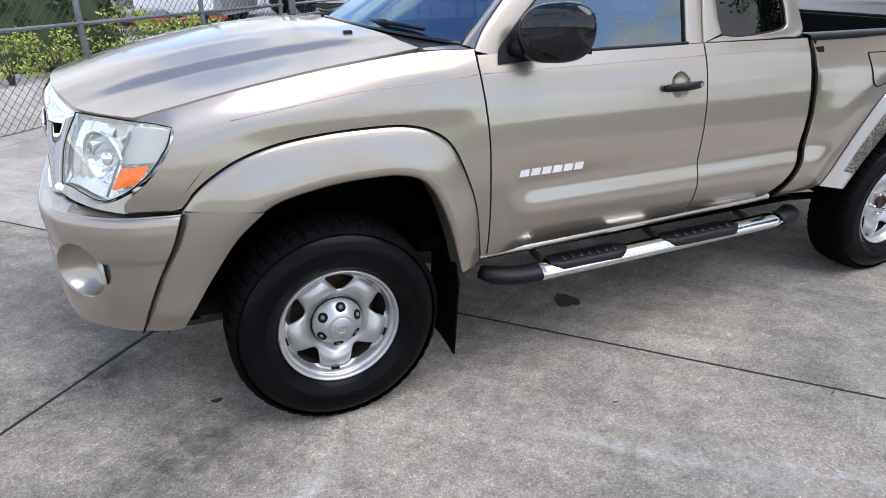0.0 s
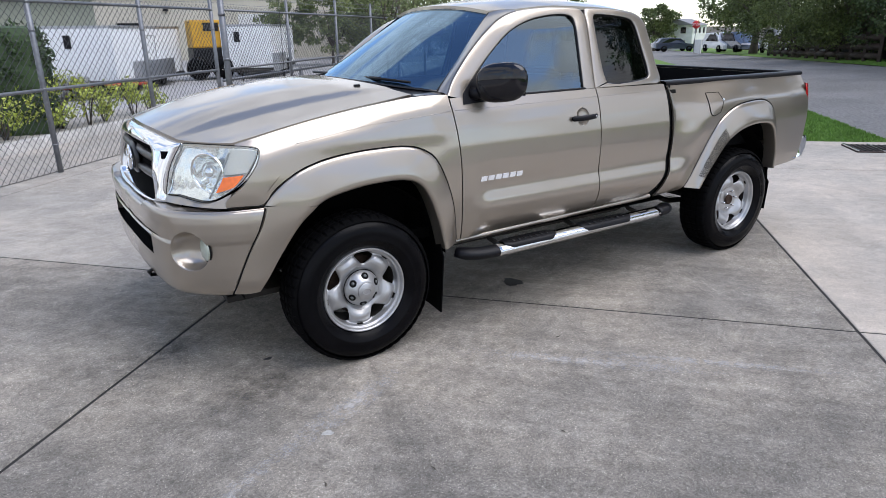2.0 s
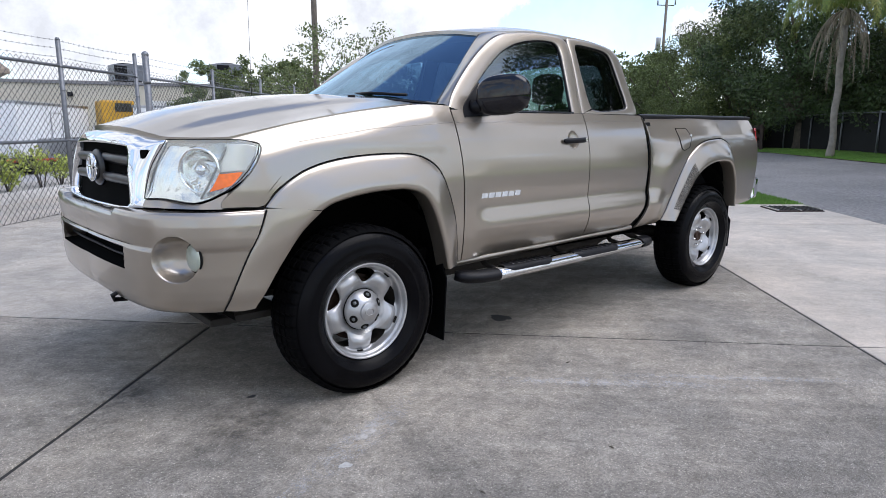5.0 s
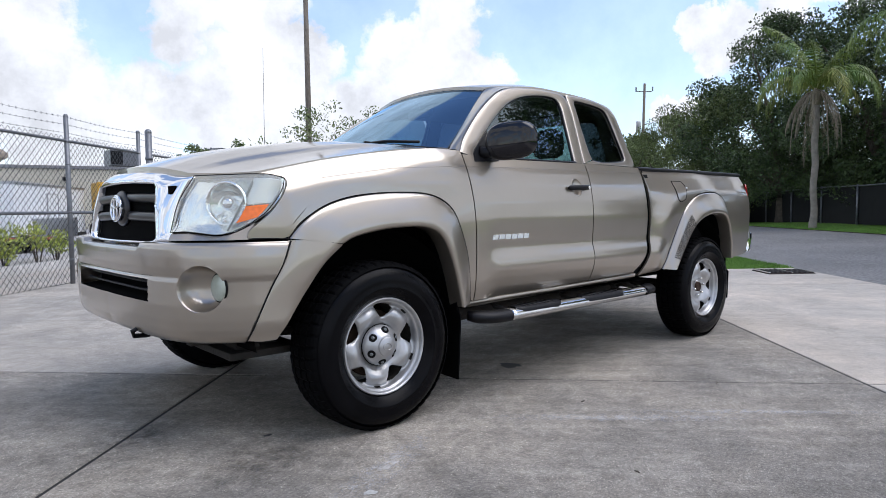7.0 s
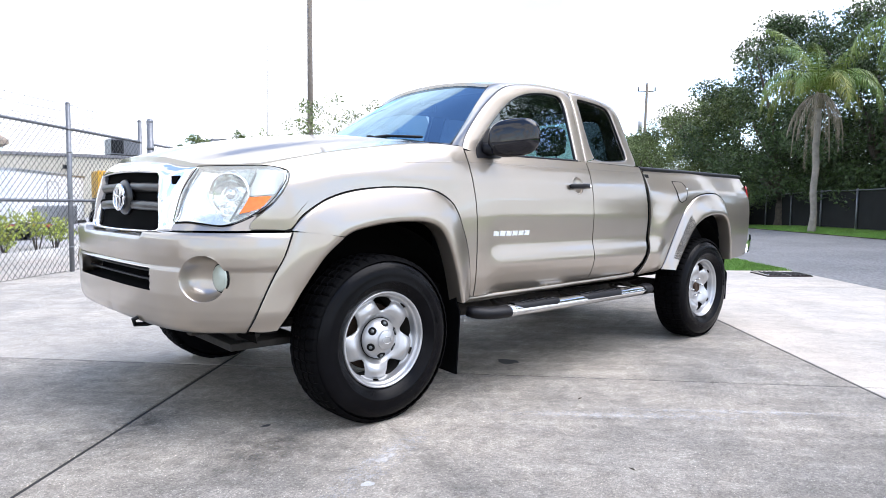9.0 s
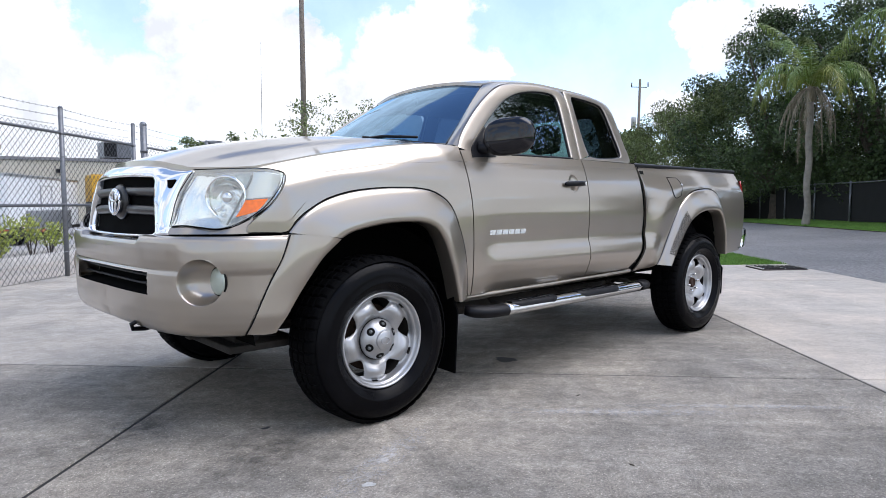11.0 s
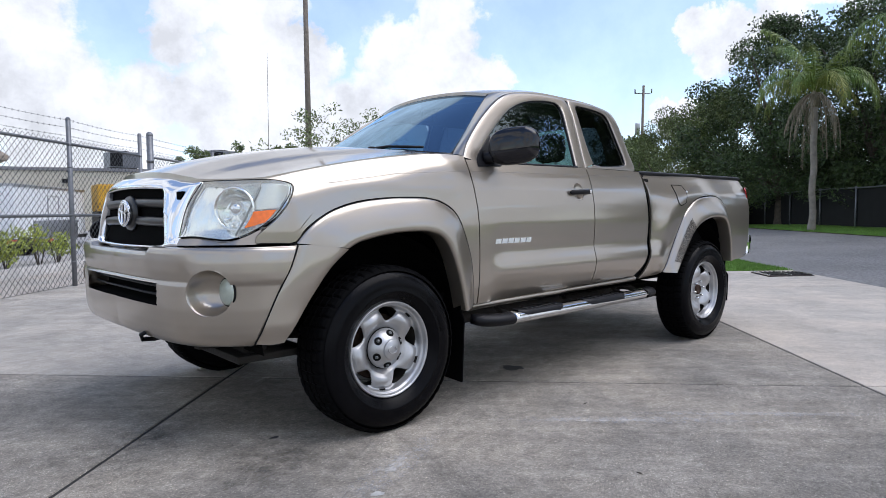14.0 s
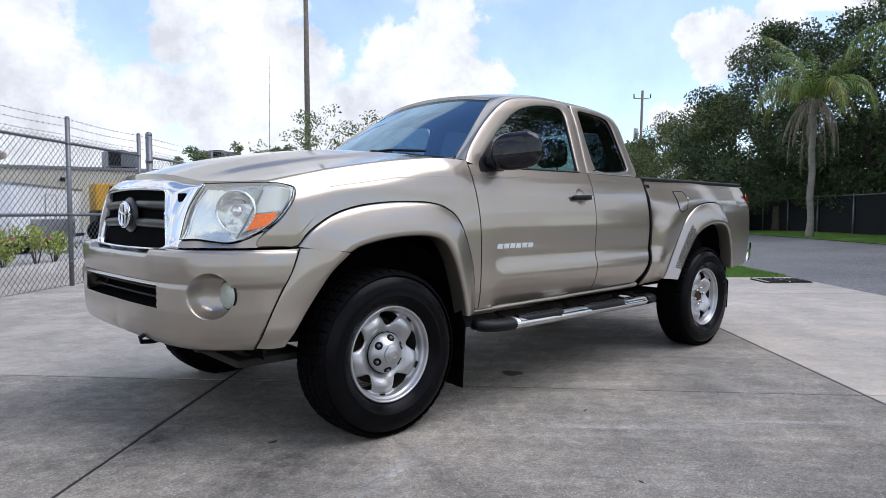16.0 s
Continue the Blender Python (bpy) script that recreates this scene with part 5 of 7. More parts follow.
# wheel housings
def housing(x, r, m, far):
    vs_ = []
    for y in (0.06, 0.14, 0.36):
        for a in np.linspace(math.radians(6), math.radians(160), 26):
            vs_.append((x + r * math.cos(a), y, 0.42 + r * math.sin(a) * (0.97 if r > 0.5 else 1)))
    g = np.array(vs_).reshape(3, 26, 3)
    inner = np.array([g[2], g[2] * 0.4 + np.array((x, 0.38, 0.45)) * 0.6])
    inner[1, :, 1] = 0.42
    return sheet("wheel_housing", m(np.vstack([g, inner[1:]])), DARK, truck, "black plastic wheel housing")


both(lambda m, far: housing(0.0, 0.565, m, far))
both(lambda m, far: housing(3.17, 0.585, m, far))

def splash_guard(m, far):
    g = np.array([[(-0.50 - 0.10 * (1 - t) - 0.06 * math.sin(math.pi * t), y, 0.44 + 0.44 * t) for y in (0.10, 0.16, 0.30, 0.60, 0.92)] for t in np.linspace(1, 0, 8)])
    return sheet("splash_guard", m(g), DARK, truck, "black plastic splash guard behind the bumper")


both(splash_guard)

# mud flaps
def flap(x, z0, z1, top, bottom):
    def mk(m, far):
        g = np.array([[(x + (z - z1) * 0.06 + 0.012 * math.sin((y - 0.0) * 9), y + (0.03 if z > 0.52 else 0.0), z) for y in np.linspace(top, bottom, 10)] for z in np.linspace(z1, z0, 14)])
        return sheet("mud_flap", m(g), TREAD, truck, "black rubber mud flap", (0.008, 0, 0), flip=far)
    both(mk)


flap(0.505, 0.15, 0.70, -0.028, 0.27)
flap(3.700, 0.27, 0.76, 0.010, 0.27)


# side step bar
def step_bar(m, far):
    path = [(0.64, 0.075, 0.462), (0.70, 0.030, 0.452), (0.80, 0.002, 0.448), (1.0, -0.004, 0.448), (1.6, 0.002, 0.452), (2.2, 0.010, 0.456), (2.40, 0.022, 0.456), (2.46, 0.050, 0.456), (2.52, 0.095, 0.456)]
    c = curve(path, 60)
    c[:, 1] -= 0.0
    bar = part("step_bar", tube(bmesh.new(), m(c[8:53]), 0.056, 20, flat=0.66), STEEL, truck, "polished stainless side step bar")
    part("step_end_cap", tube(bmesh.new(), m(c[:10]), [0.040, 0.049] + [0.054] * 8, 20, flat=0.68), PLASTIC, bar, "black plastic end cap")
    part("step_end_cap", tube(bmesh.new(), m(c[52:]), [0.054] * 6 + [0.048, 0.038], 20, flat=0.68), PLASTIC, bar, "black plastic end cap")
    for x0, x1 in ((0.93, 1.34), (1.56, 2.02)):
        zt = 0.487
        rows = []
        xs = np.linspace(x0, x1, 24)
        end = np.minimum(1, np.minimum(xs - x0, x1 - xs) / 0.05) ** 0.5
        for k, (dy, dz) in enumerate(((0.058, -0.03), (0.050, -0.004), (0.044, 0.004), (-0.040, 0.004), (-0.050, -0.002), (-0.057, -0.016), (-0.058, -0.03))):
            rows.append(np.stack([xs, 0.002 + dy * (0.55 + 0.45 * end), np.full(24, zt) + dz], -1))
        pad = sheet("step_pad", m(np.array(rows)), PLASTIC, bar, "ribbed black rubber tread pad", flip=not far)
        for k in range(7):
            xr = x0 + 0.07 + (x1 - x0 - 0.14) * k / 6
            p = m(np.array([(xr, -0.034, zt + 0.005), (xr + 0.01, 0.036, zt + 0.005)]))
            part("pad_rib", tube(bmesh.new(), p, 0.0055, 5), GREYPLASTIC, pad)
    for x in (0.95, 1.6, 2.2):
        p = m(np.array([(x, 0.03, 0.45), (x, 0.16, 0.47), (x, 0.22, 0.53)]))
        part("step_bracket", tube(bmesh.new(), p, 0.016, 6), FRAME, bar)
    return bar


both(step_bar)


# door mirror
def door_mirror(m, far):
    rows = []
    xs = np.sin(np.linspace(-math.pi / 2, math.pi / 2, 34))
    for a in np.linspace(0, 2 * math.pi, 65):
        ring_ = []
        for s in xs:
            e = (1 - abs(s) ** 3.0) ** (1 / 2.4)
            e = max(e, 0.02)
            ca, sa = math.cos(a), math.sin(a)
            ya = math.copysign(abs(ca) ** 0.8, ca)
            za = math.copysign(abs(sa) ** 0.8, sa)
            x = 0.862 + 0.056 * ya * e + 0.05 * s
            ring_.append((x + 0.02 * s, -0.055 - 0.120 * s, 1.436 + 0.106 * za * e + 0.012 * s))
        rows.append(ring_)
    shell = sheet("door_mirror", m(np.array(rows)), GLOSSBLACK, truck, "glossy black door mirror", flip=not far)
    bm = bmesh.new()
    pts = m(np.array([(0.775, 0.095, 1.372), (0.80, 0.06, 1.375), (0.835, 0.02, 1.385)]))
    tube(bm, pts, [0.05, 0.04, 0.034], 10, flat=0.8)
    part("mirror_arm", bm, PLASTIC, shell)
    sail = coons([(0.690, 1.320), (0.715, 1.388), (0.852, 1.508)], [(0.690, 1.320), (0.79, 1.324), (0.885, 1.330)], [(0.690, 1.320), (0.690, 1.320)], [(0.852, 1.508), (0.872, 1.42), (0.885, 1.330)], 10, 8)
    sheet("mirror_sail", m(flank(sail, upper, -0.012)), PLASTIC, shell, "", (0, -0.02 if far else 0.02, 0), flip=far)
    g = np.array([[(0.918 + 0.05 * s, -0.055 - 0.105 * s, 1.436 + z) for s in np.linspace(-0.85, 0.85, 8)] for z in np.linspace(0.07, -0.07, 6)])
    sheet("mirror_glass", m(g), CHROME, shell, "mirror glass")
    return shell


both(door_mirror)


# door handle in its dished cup
def door_handle(m, far):
    th = np.linspace(0, 2 * math.pi, 29)
    cup = []
    for r, d in ((1.06, 0.0015), (1.03, -0.0004), (0.99, 0.0002), (0.94, 0.003), (0.8, 0.008), (0.55, 0.012), (0.3, 0.013), (0.02, 0.013)):
        cup.append([(1.565 + 0.054 * r * math.cos(a), float(side(1.565, 1.19 + 0.056 * r * math.sin(a))) + d, 1.190 + 0.056 * r * math.sin(a)) for a in th])
    c = sheet("handle_cup", m(np.array(cup)), PAINT, truck, "dished cup behind the handle", flip=not far)
    rows = []
    xs = np.linspace(1.462, 1.672, 18)
    for a in np.linspace(0, 2 * math.pi, 15):
        e = np.minimum(1, np.minimum(xs - 1.455, 1.68 - xs) / 0.02) ** 0.5
        rows.append(np.stack([xs, 0.014 - 0.030 * np.sin(np.pi * (xs - 1.45) / 0.24) + 0.010 * e * np.sin(a), 1.184 + 0.016 * e * np.cos(a) + (xs - 1.46) * 0.03], -1))
    sheet("door_handle", m(np.array(rows)), PLASTIC, c, "black plastic pull handle", flip=not far)
    bm = bmesh.new()
    p = m(np.array([(1.648, -0.008, 1.190), (1.648, -0.014, 1.190)]))
    tube(bm, p, 0.009, 12)
    part("key_lock", bm, STEEL, c)
    return c


both(door_handle)


# chrome badge bars on the door, standing for the model name
def badge(m, far):
    root = None
    for k in range(6):
        x0 = 0.772 + k * 0.052
        bm = bmesh.new()
        z0 = 0.882 - 0.002 * k * 0
        for lo, hi in (((0.0, 0.002), (0.042, 0.029)),):
            vs_ = []
            y = float(side(0.9, 0.9))
            for dy in (0.004, -0.006):
                for px, pz in ((lo[0], lo[1]), (hi[0], lo[1]), (hi[0], hi[1]), (lo[0], hi[1])):
                    p = m(np.array((x0 + px + 0.25 * pz, y + dy, z0 + pz)))
                    vs_.append(bm.verts.new(p))
            for q in ((0, 1, 2, 3), (4, 7, 6, 5), (0, 4, 5, 1), (1, 5, 6, 2), (2, 6, 7, 3), (3, 7, 4, 0)):
                bm.faces.new([vs_[i] for i in q])
        root = part("badge_bar", bm, BADGE, truck, "small chrome badge bar")
    return root


both(badge)

# fuel flap
ff = coons([(2.800, 1.258), (2.935, 1.257)], [(2.802, 1.140), (2.815, 1.110), (2.850, 1.099), (2.920, 1.118)], [(2.800, 1.258), (2.798, 1.20), (2.802, 1.140)], [(2.935, 1.257), (2.953, 1.195), (2.920, 1.118)], 14, 14)
fg = flank(ff, side, -0.003)
sheet("fuel_flap", fg, PAINT, truck, "", (0, 0.01, 0))
edge = np.vstack([fg[0], fg[:, -1][1:], fg[-1][::-1][1:], fg[:, 0][::-1][1:]])
part("fuel_flap_seam", tube(bmesh.new(), edge + np.array((0, 0.0005, 0)), 0.003, 4, caps=False), GAP, truck)
bm = bmesh.new()
bmesh.ops.create_uvsphere(bm, u_segments=10, v_segments=6, radius=0.009, matrix=Matrix.Translation((2.958, float(side(2.958, 1.2)) - 0.002, 1.205)))
part("fuel_flap_button", bm, WHITE, truck, smooth=True)
fo, fi = curve(REAR_OUT, 48)[3:16], curve(REAR_IN, 48)[3:16]
fp = []
for w_, out in ((0.40, -0.029), (0.5, -0.0335), (0.6, -0.038), (0.78, -0.045), (0.90, -0.047), (0.96, -0.043)):
    p_ = fo * (1 - w_) + fi * w_
    fp.append(np.stack([p_[:, 0], side(fo[:, 0], np.maximum(fo[:, 1], 0.56)) * (1 - w_) + w_ * 0.005 + out - 0.0025, p_[:, 1]], -1))
sheet("flaking_patch", np.array(fp), FLAKE, rear_flares[0], "flaking clear coat over dark primer")

# ---- bed ----
both(lambda m, far: sheet("bed_rail_cap", m(np.array([[(x, y + 0.10 * np.clip(x - 3.85, 0, 1) ** 1.4, z) for x in np.linspace(2.41, 4.11, 24)] for y, z in ((0.108, 1.330), (0.100, 1.336), (0.104, 1.352), (0.125, 1.358), (0.19, 1.356), (0.20, 1.335), (0.20, 1.30))])), PLASTIC, truck, "black plastic bed rail cap", (0, 0, -0.004), flip=not far))
both(lambda m, far: sheet("bed_inner_wall", m(np.array([[(x, y, z) for x in np.linspace(2.43, 4.10, 8)] for y, z in ((0.20, 1.33), (0.205, 1.0), (0.21, 0.80))])), LINER, truck, "black bed liner", flip=not far))
sheet("bed_floor", np.array([[(x, y, 0.80 + 0.008 * (int(round((y - 0.2) / 0.06)) % 2)) for y in np.linspace(0.2, 1.66, 25)] for x in (2.42, 4.12)]), LINER, truck, "ribbed black bed liner")
one_box("bed_front_wall", (2.42, 0.10, 0.62), (2.46, 1.76, 1.33), LINER, truck, "", 0.01)
one_box("tailgate", (4.105, 0.21, 0.72), (4.165, 1.65, 1.335), PAINT, truck, "", 0.018)
one_box("tailgate_liner", (4.094, 0.22, 0.81), (4.1035, 1.64, 1.328), LINER, truck, "", 0.002)
one_box("tailgate_cap", (4.095, 0.21, 1.332), (4.17, 1.65, 1.352), PLASTIC, truck, "", 0.006)


def tail_lamp(m, far):
    g = coons([(4.112, 0.062, 1.26), (4.160, 0.085, 1.26), (4.172, 0.205, 1.26)], [(4.122, 0.042, 0.88), (4.162, 0.070, 0.88), (4.172, 0.205, 0.88)], [(4.112, 0.062, 1.26), (4.136, 0.040, 1.08), (4.122, 0.042, 0.88)], [(4.172, 0.205, 1.26), (4.176, 0.205, 1.08), (4.172, 0.205, 0.88)], 8, 14)
    root = sheet("tail_lamp", m(g), REDLENS, truck, "red tail lamp", (-0.02, 0, 0), flip=not far)
    sheet("reversing_lens", m(g[9:12, 2:7] + np.array((0.004, -0.003, 0))), FOGLENS, root, "clear reversing lens", flip=not far)
    return root


both(tail_lamp)
rb = across([(4.02, 0.085, 0), (4.14, 0.035, 0), (4.22, 0.050, 0), (4.27, 0.16, 0), (4.29, 0.50, 0), (4.295, 0.93, 0)])
rc = curve(rb, 50)
sheet("rear_bumper", np.array([rc + np.array((dx, 0, z)) for dx, z in ((-0.12, 0.825), (-0.01, 0.822), (0.0, 0.81), (0.005, 0.75), (0.0, 0.68), (-0.02, 0.655), (-0.12, 0.65))]), CHROME, truck, "chrome rear bumper", flip=True)
sheet("bumper_step_pad", np.array([rc[6:-6] * np.array((1, 1, 1)) + np.array((dx, 0, z)) for dx, z in ((-0.11, 0.830), (-0.012, 0.829))]), PLASTIC, truck)

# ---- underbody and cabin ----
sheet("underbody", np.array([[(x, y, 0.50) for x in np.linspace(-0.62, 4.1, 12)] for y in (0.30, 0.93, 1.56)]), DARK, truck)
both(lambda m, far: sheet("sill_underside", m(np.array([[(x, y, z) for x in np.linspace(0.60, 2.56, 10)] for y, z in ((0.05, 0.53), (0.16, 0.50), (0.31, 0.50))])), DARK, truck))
both(lambda m, far: part("frame_rail", tube(bmesh.new(), m(np.array([(-0.75, 0.50, 0.48), (-0.3, 0.50, 0.47), (0.6, 0.48, 0.40), (2.4, 0.48, 0.40), (3.0, 0.50, 0.58), (3.6, 0.50, 0.58), (4.1, 0.50, 0.52)])), 0.055, 6), FRAME, truck))
part("rear_axle", tube(bmesh.new(), [(3.24, 0.20, 0.39), (3.24, 0.80, 0.39), (3.24, 0.93, 0.39), (3.24, 1.06, 0.39), (3.24, 1.66, 0.39)], [0.05, 0.05, 0.14, 0.05, 0.05], 14), FRAME, truck)
both(lambda m, far: part("suspension_arm", tube(bmesh.new(), m(np.array([(-0.12, 0.50, 0.40), (0.0, 0.25, 0.29), (0.10, 0.50, 0.40)])), 0.035, 6), FRAME, truck))
both(lambda m, far: part("leaf_spring", tube(bmesh.new(), m(np.array([(2.62, 0.42, 0.50), (2.95, 0.42, 0.36), (3.24, 0.42, 0.33), (3.6, 0.42, 0.40), (3.9, 0.42, 0.52)])), 0.035, 6, flat=0.6), FRAME, truck))
part("front_crossmember", tube(bmesh.new(), [(-0.55, 0.30, 0.44), (-0.52, 0.93, 0.42), (-0.55, 1.56, 0.44)], 0.06, 8), FRAME, truck)
part("skid_plate", box(bmesh.new(), (-0.66, 0.24, 0.385), (-0.30, 1.62, 0.42), 0.008, Matrix.Translation((0, 0, 0))), FRAME, truck, "rust-flecked skid plate")
part("exhaust_pipe", tube(bmesh.new(), [(1.2, 1.25, 0.42), (2.6, 1.30, 0.42), (3.4, 1.40, 0.62), (4.05, 1.55, 0.48)], 0.032, 10), FRAME, truck)
one_box("cabin_floor", (0.40, 0.16, 0.56), (2.34, 1.70, 0.62), DARK, truck, "", 0.0)
both(lambda m, far: sheet("door_lining", m(np.array([[(x, y, z) for x in np.linspace(0.66, 2.33, 10)] for y, z in ((0.115, 1.345), (0.14, 1.28), (0.15, 0.9), (0.13, 0.62))])), DASH, truck, flip=not far))
dd = [(0.46, 1.375), (0.62, 1.392), (0.80, 1.372), (0.92, 1.33), (0.95, 1.26), (0.90, 1.0), (0.78, 0.85)]
sheet("dashboard", np.array([[(x - 0.10 * math.sin(math.pi * (y - 0.16) / 1.54), y, z + 0.012 * math.sin(math.pi * (y - 0.16) / 1.54)) for y in np.linspace(0.165, 1.695, 20)] for x, z in dd]), DASH, truck, "grey moulded dashboard")
sheet("firewall", np.array([[(0.46, 0.17, 1.38), (0.46, 1.69, 1.38)], [(0.46, 0.17, 0.6), (0.46, 1.69, 0.6)]]), DARK, truck)
bm = bmesh.new()
lathe(bm, [(0.185 + 0.014 * math.cos(a), 0.014 * math.sin(a)) for a in np.linspace(0, 2 * math.pi, 9)], 36, (0, 0, 0), "x")
for a in (0.2, math.pi - 0.2, 1.5 * math.pi):
    tube(bm, [(0.02, 0, 0), (0.0, 0.185 * math.cos(a), 0.185 * math.sin(a))], 0.014, 6)
bmesh.ops.create_uvsphere(bm, u_segments=14, v_segments=8, radius=0.06, matrix=Matrix.Translation((0.01, 0, 0)) @ Matrix.Diagonal((0.5, 1, 1, 1)))
bmesh.ops.transform(bm, matrix=Matrix.Translation((1.06, 0.52, 1.235)) @ Matrix.Rotation(radians(-24), 4, "Y"), verts=bm.verts)
part("steering_wheel", bm, DASH, truck, "dark steering wheel", smooth=True)


def seat(m, far):
    g = []
    for z, x, wdt, th in ((0.80, 1.66, 0.25, 0.08), (0.95, 1.70, 0.26, 0.09), (1.12, 1.75, 0.25, 0.08), (1.28, 1.80, 0.22, 0.07), (1.36, 1.825, 0.18, 0.055), (1.375, 1.83, 0.10, 0.02)):
        g.append([(x + th * math.sin(a) * (1 if math.sin(a) < 0 else 0.8), 0.50 + math.copysign(abs(math.cos(a)) ** 0.6, math.cos(a)) * wdt, z) for a in np.linspace(0, 2 * math.pi, 25)])
    s = sheet("seat", m(np.array(g)), CLOTH, truck, "grey cloth bucket seat", flip=not far)
    h = []
    for z, wdt, th in ((1.42, 0.08, 0.03), (1.44, 0.125, 0.05), (1.52, 0.135, 0.055), (1.60, 0.12, 0.048), (1.625, 0.06, 0.02)):
        h.append([(1.86 + th * math.sin(a), 0.50 + math.copysign(abs(math.cos(a)) ** 0.6, math.cos(a)) * wdt, z) for a in np.linspace(0, 2 * math.pi, 21)])
    sheet("headrest", m(np.array(h)), CLOTH, s, "grey padded headrest", flip=not far)
    for dy in (-0.06, 0.06):
        part("headrest_post", tube(bmesh.new(), m(np.array([(1.845, 0.50 + dy, 1.36), (1.855, 0.50 + dy, 1.45)])), 0.007, 6), STEEL, s)
    c = np.array([[(x, y, z) for y in (0.26, 0.30, 0.50, 0.70, 0.74)] for x, z in ((1.22, 0.68), (1.20, 0.82), (1.28, 0.88), (1.50, 0.87), (1.66, 0.85))])
    sheet("seat_cushion", m(c), CLOTH, s, flip=not far)
    return s


both(seat)
part("inside_mirror", box(bmesh.new(), (1.00, 0.81, 1.675), (1.03, 1.05, 1.735), 0.012), PLASTIC, truck, "inside rear-view mirror")
part("mirror_stalk", tube(bmesh.new(), [(1.005, 0.93, 1.73), (0.985, 0.93, 1.79)], 0.012, 6), PLASTIC, truck)
sheet("headlining", np.array([[(x, y, 1.79 - 0.06 * abs(y - 0.93) ** 2) for y in np.linspace(0.34, 1.52, 8)] for x in (1.12, 1.7, 2.28)]), CLOTH, truck, "grey headlining")
one_box("rear_bulkhead_trim", (2.20, 0.20, 0.62), (2.32, 1.66, 1.36), CLOTH, truck, "", 0.02)
part("aerial", tube(bmesh.new(), [(0.262, 1.755, 1.365), (0.262, 1.755, 1.42), (0.264, 1.757, 1.44), (0.277, 1.77, 2.20)], [0.012, 0.010, 0.002, 0.001], 6), PLASTIC, truck, "thin black whip aerial")

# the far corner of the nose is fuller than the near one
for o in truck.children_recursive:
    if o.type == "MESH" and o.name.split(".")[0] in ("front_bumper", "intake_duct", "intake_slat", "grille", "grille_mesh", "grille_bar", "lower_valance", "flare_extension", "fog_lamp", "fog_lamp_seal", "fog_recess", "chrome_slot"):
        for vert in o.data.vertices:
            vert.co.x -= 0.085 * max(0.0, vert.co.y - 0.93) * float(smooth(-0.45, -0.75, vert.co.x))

TRUCK.clear()

# ---- ground, drive, road ----
def strip(name, us, vs, z, material, label="", category="", lift=True, kind="structure"):
    """A sheet over a stretch of the u-v plan that follows the land."""
    pts, n = [], len(us)
    for v in vs:
        for u in us:
            x, y, _ = uv(u, v)
            pts.append((x, y, (rise(x, y) if lift else 0.0) + z))
    ob = mesh(name, pts, grid_faces(len(vs), n), material)
    return tagged(ob, label, category, kind=kind)


far_u = [-4000, -1000, -300, -120, -60, -30, -14, -6, 0, 6, 12, 18, 24, 32, 42, 55, 70, 90, 140, 400, 1200, 4000]
far_v = [-4000, -1000, -300, -120, -60, -30, -20, -16.5, -14, -12, -9, -6.5, -4.5, -2, 1, 4, 6, 10, 16, 30, 60, 120, 300, 1000, 4000]
strip("ground", far_u, far_v, -0.16, SOIL, "flat sandy ground reaching the horizon", "ground")
strip("road", [-300, -120, -60, -30, -14, -6, 0, 6, 12, 18, 24, 32, 42, 55, 70, 90, 140, 400], [-11.9, -9, -6.5, -5.75], -0.02, ASPHALT, "grey asphalt street, slightly worn", "road")
strip("verge", [-300, -60, -30, -14, -6, 0, 6, 12, 18, 24, 32, 42, 55, 70, 90, 140], [-40, -20, -16.5, -14, -12, -11.88], 0.0, TURF, "mown green grass verge across the road", "grass verge")
strip("near_verge", [7.55, 12, 18, 24, 32, 42, 55], [-5.72, -4.5, -2.0], -0.006, TURF, "small patch of bright green grass by the drive", "grass")
strip("car_park", [-60, -20, -5, 10, 30, 60, 120], [9.0, 14, 20, 30, 60], -0.015, LOT, "pale asphalt yard behind the fence", "yard")
strip("back_pavement", [-30, -5, 0, 5, 12, 40], [5.62, 6.4, 7.2], 0.0, CONC_PALE, "pale concrete strip behind the fence", "pavement")
strip("shrub_bed", [-30, -5, 0, 5, 12, 40], [7.44, 8.2, 9.0], 0.10, BEDSAND, "pale sandy bed behind the kerb", "planting bed")
for v0, v1 in ((7.2, 7.45),):
    pts = []
    for u0 in np.linspace(-20, 40, 2):
        for v, z in ((v0, -0.05), (v0 + 0.02, 0.15), (v1 - 0.04, 0.16), (v1, 0.14), (v1 + 0.02, -0.05)):
            pts.append(uv(u0, v, z))
    tagged(mesh("kerb", pts, [(k, k + 1, k + 6, k + 5) for k in range(4)], CONC_OLD), "weathered concrete kerb along the yard", "kerb", kind="structure")

# concrete slabs of the drive, each laid on its own with open joints
drive = tagged(new("drive"), "weathered grey concrete drive in large slabs", "driveway", kind="structure")
U_LINES, V_LINES = [-28.0, -18.3, -13.45, -8.6, -3.95, 0.90, 5.74, 7.90], [-5.70, -2.77, 1.19, 5.20]


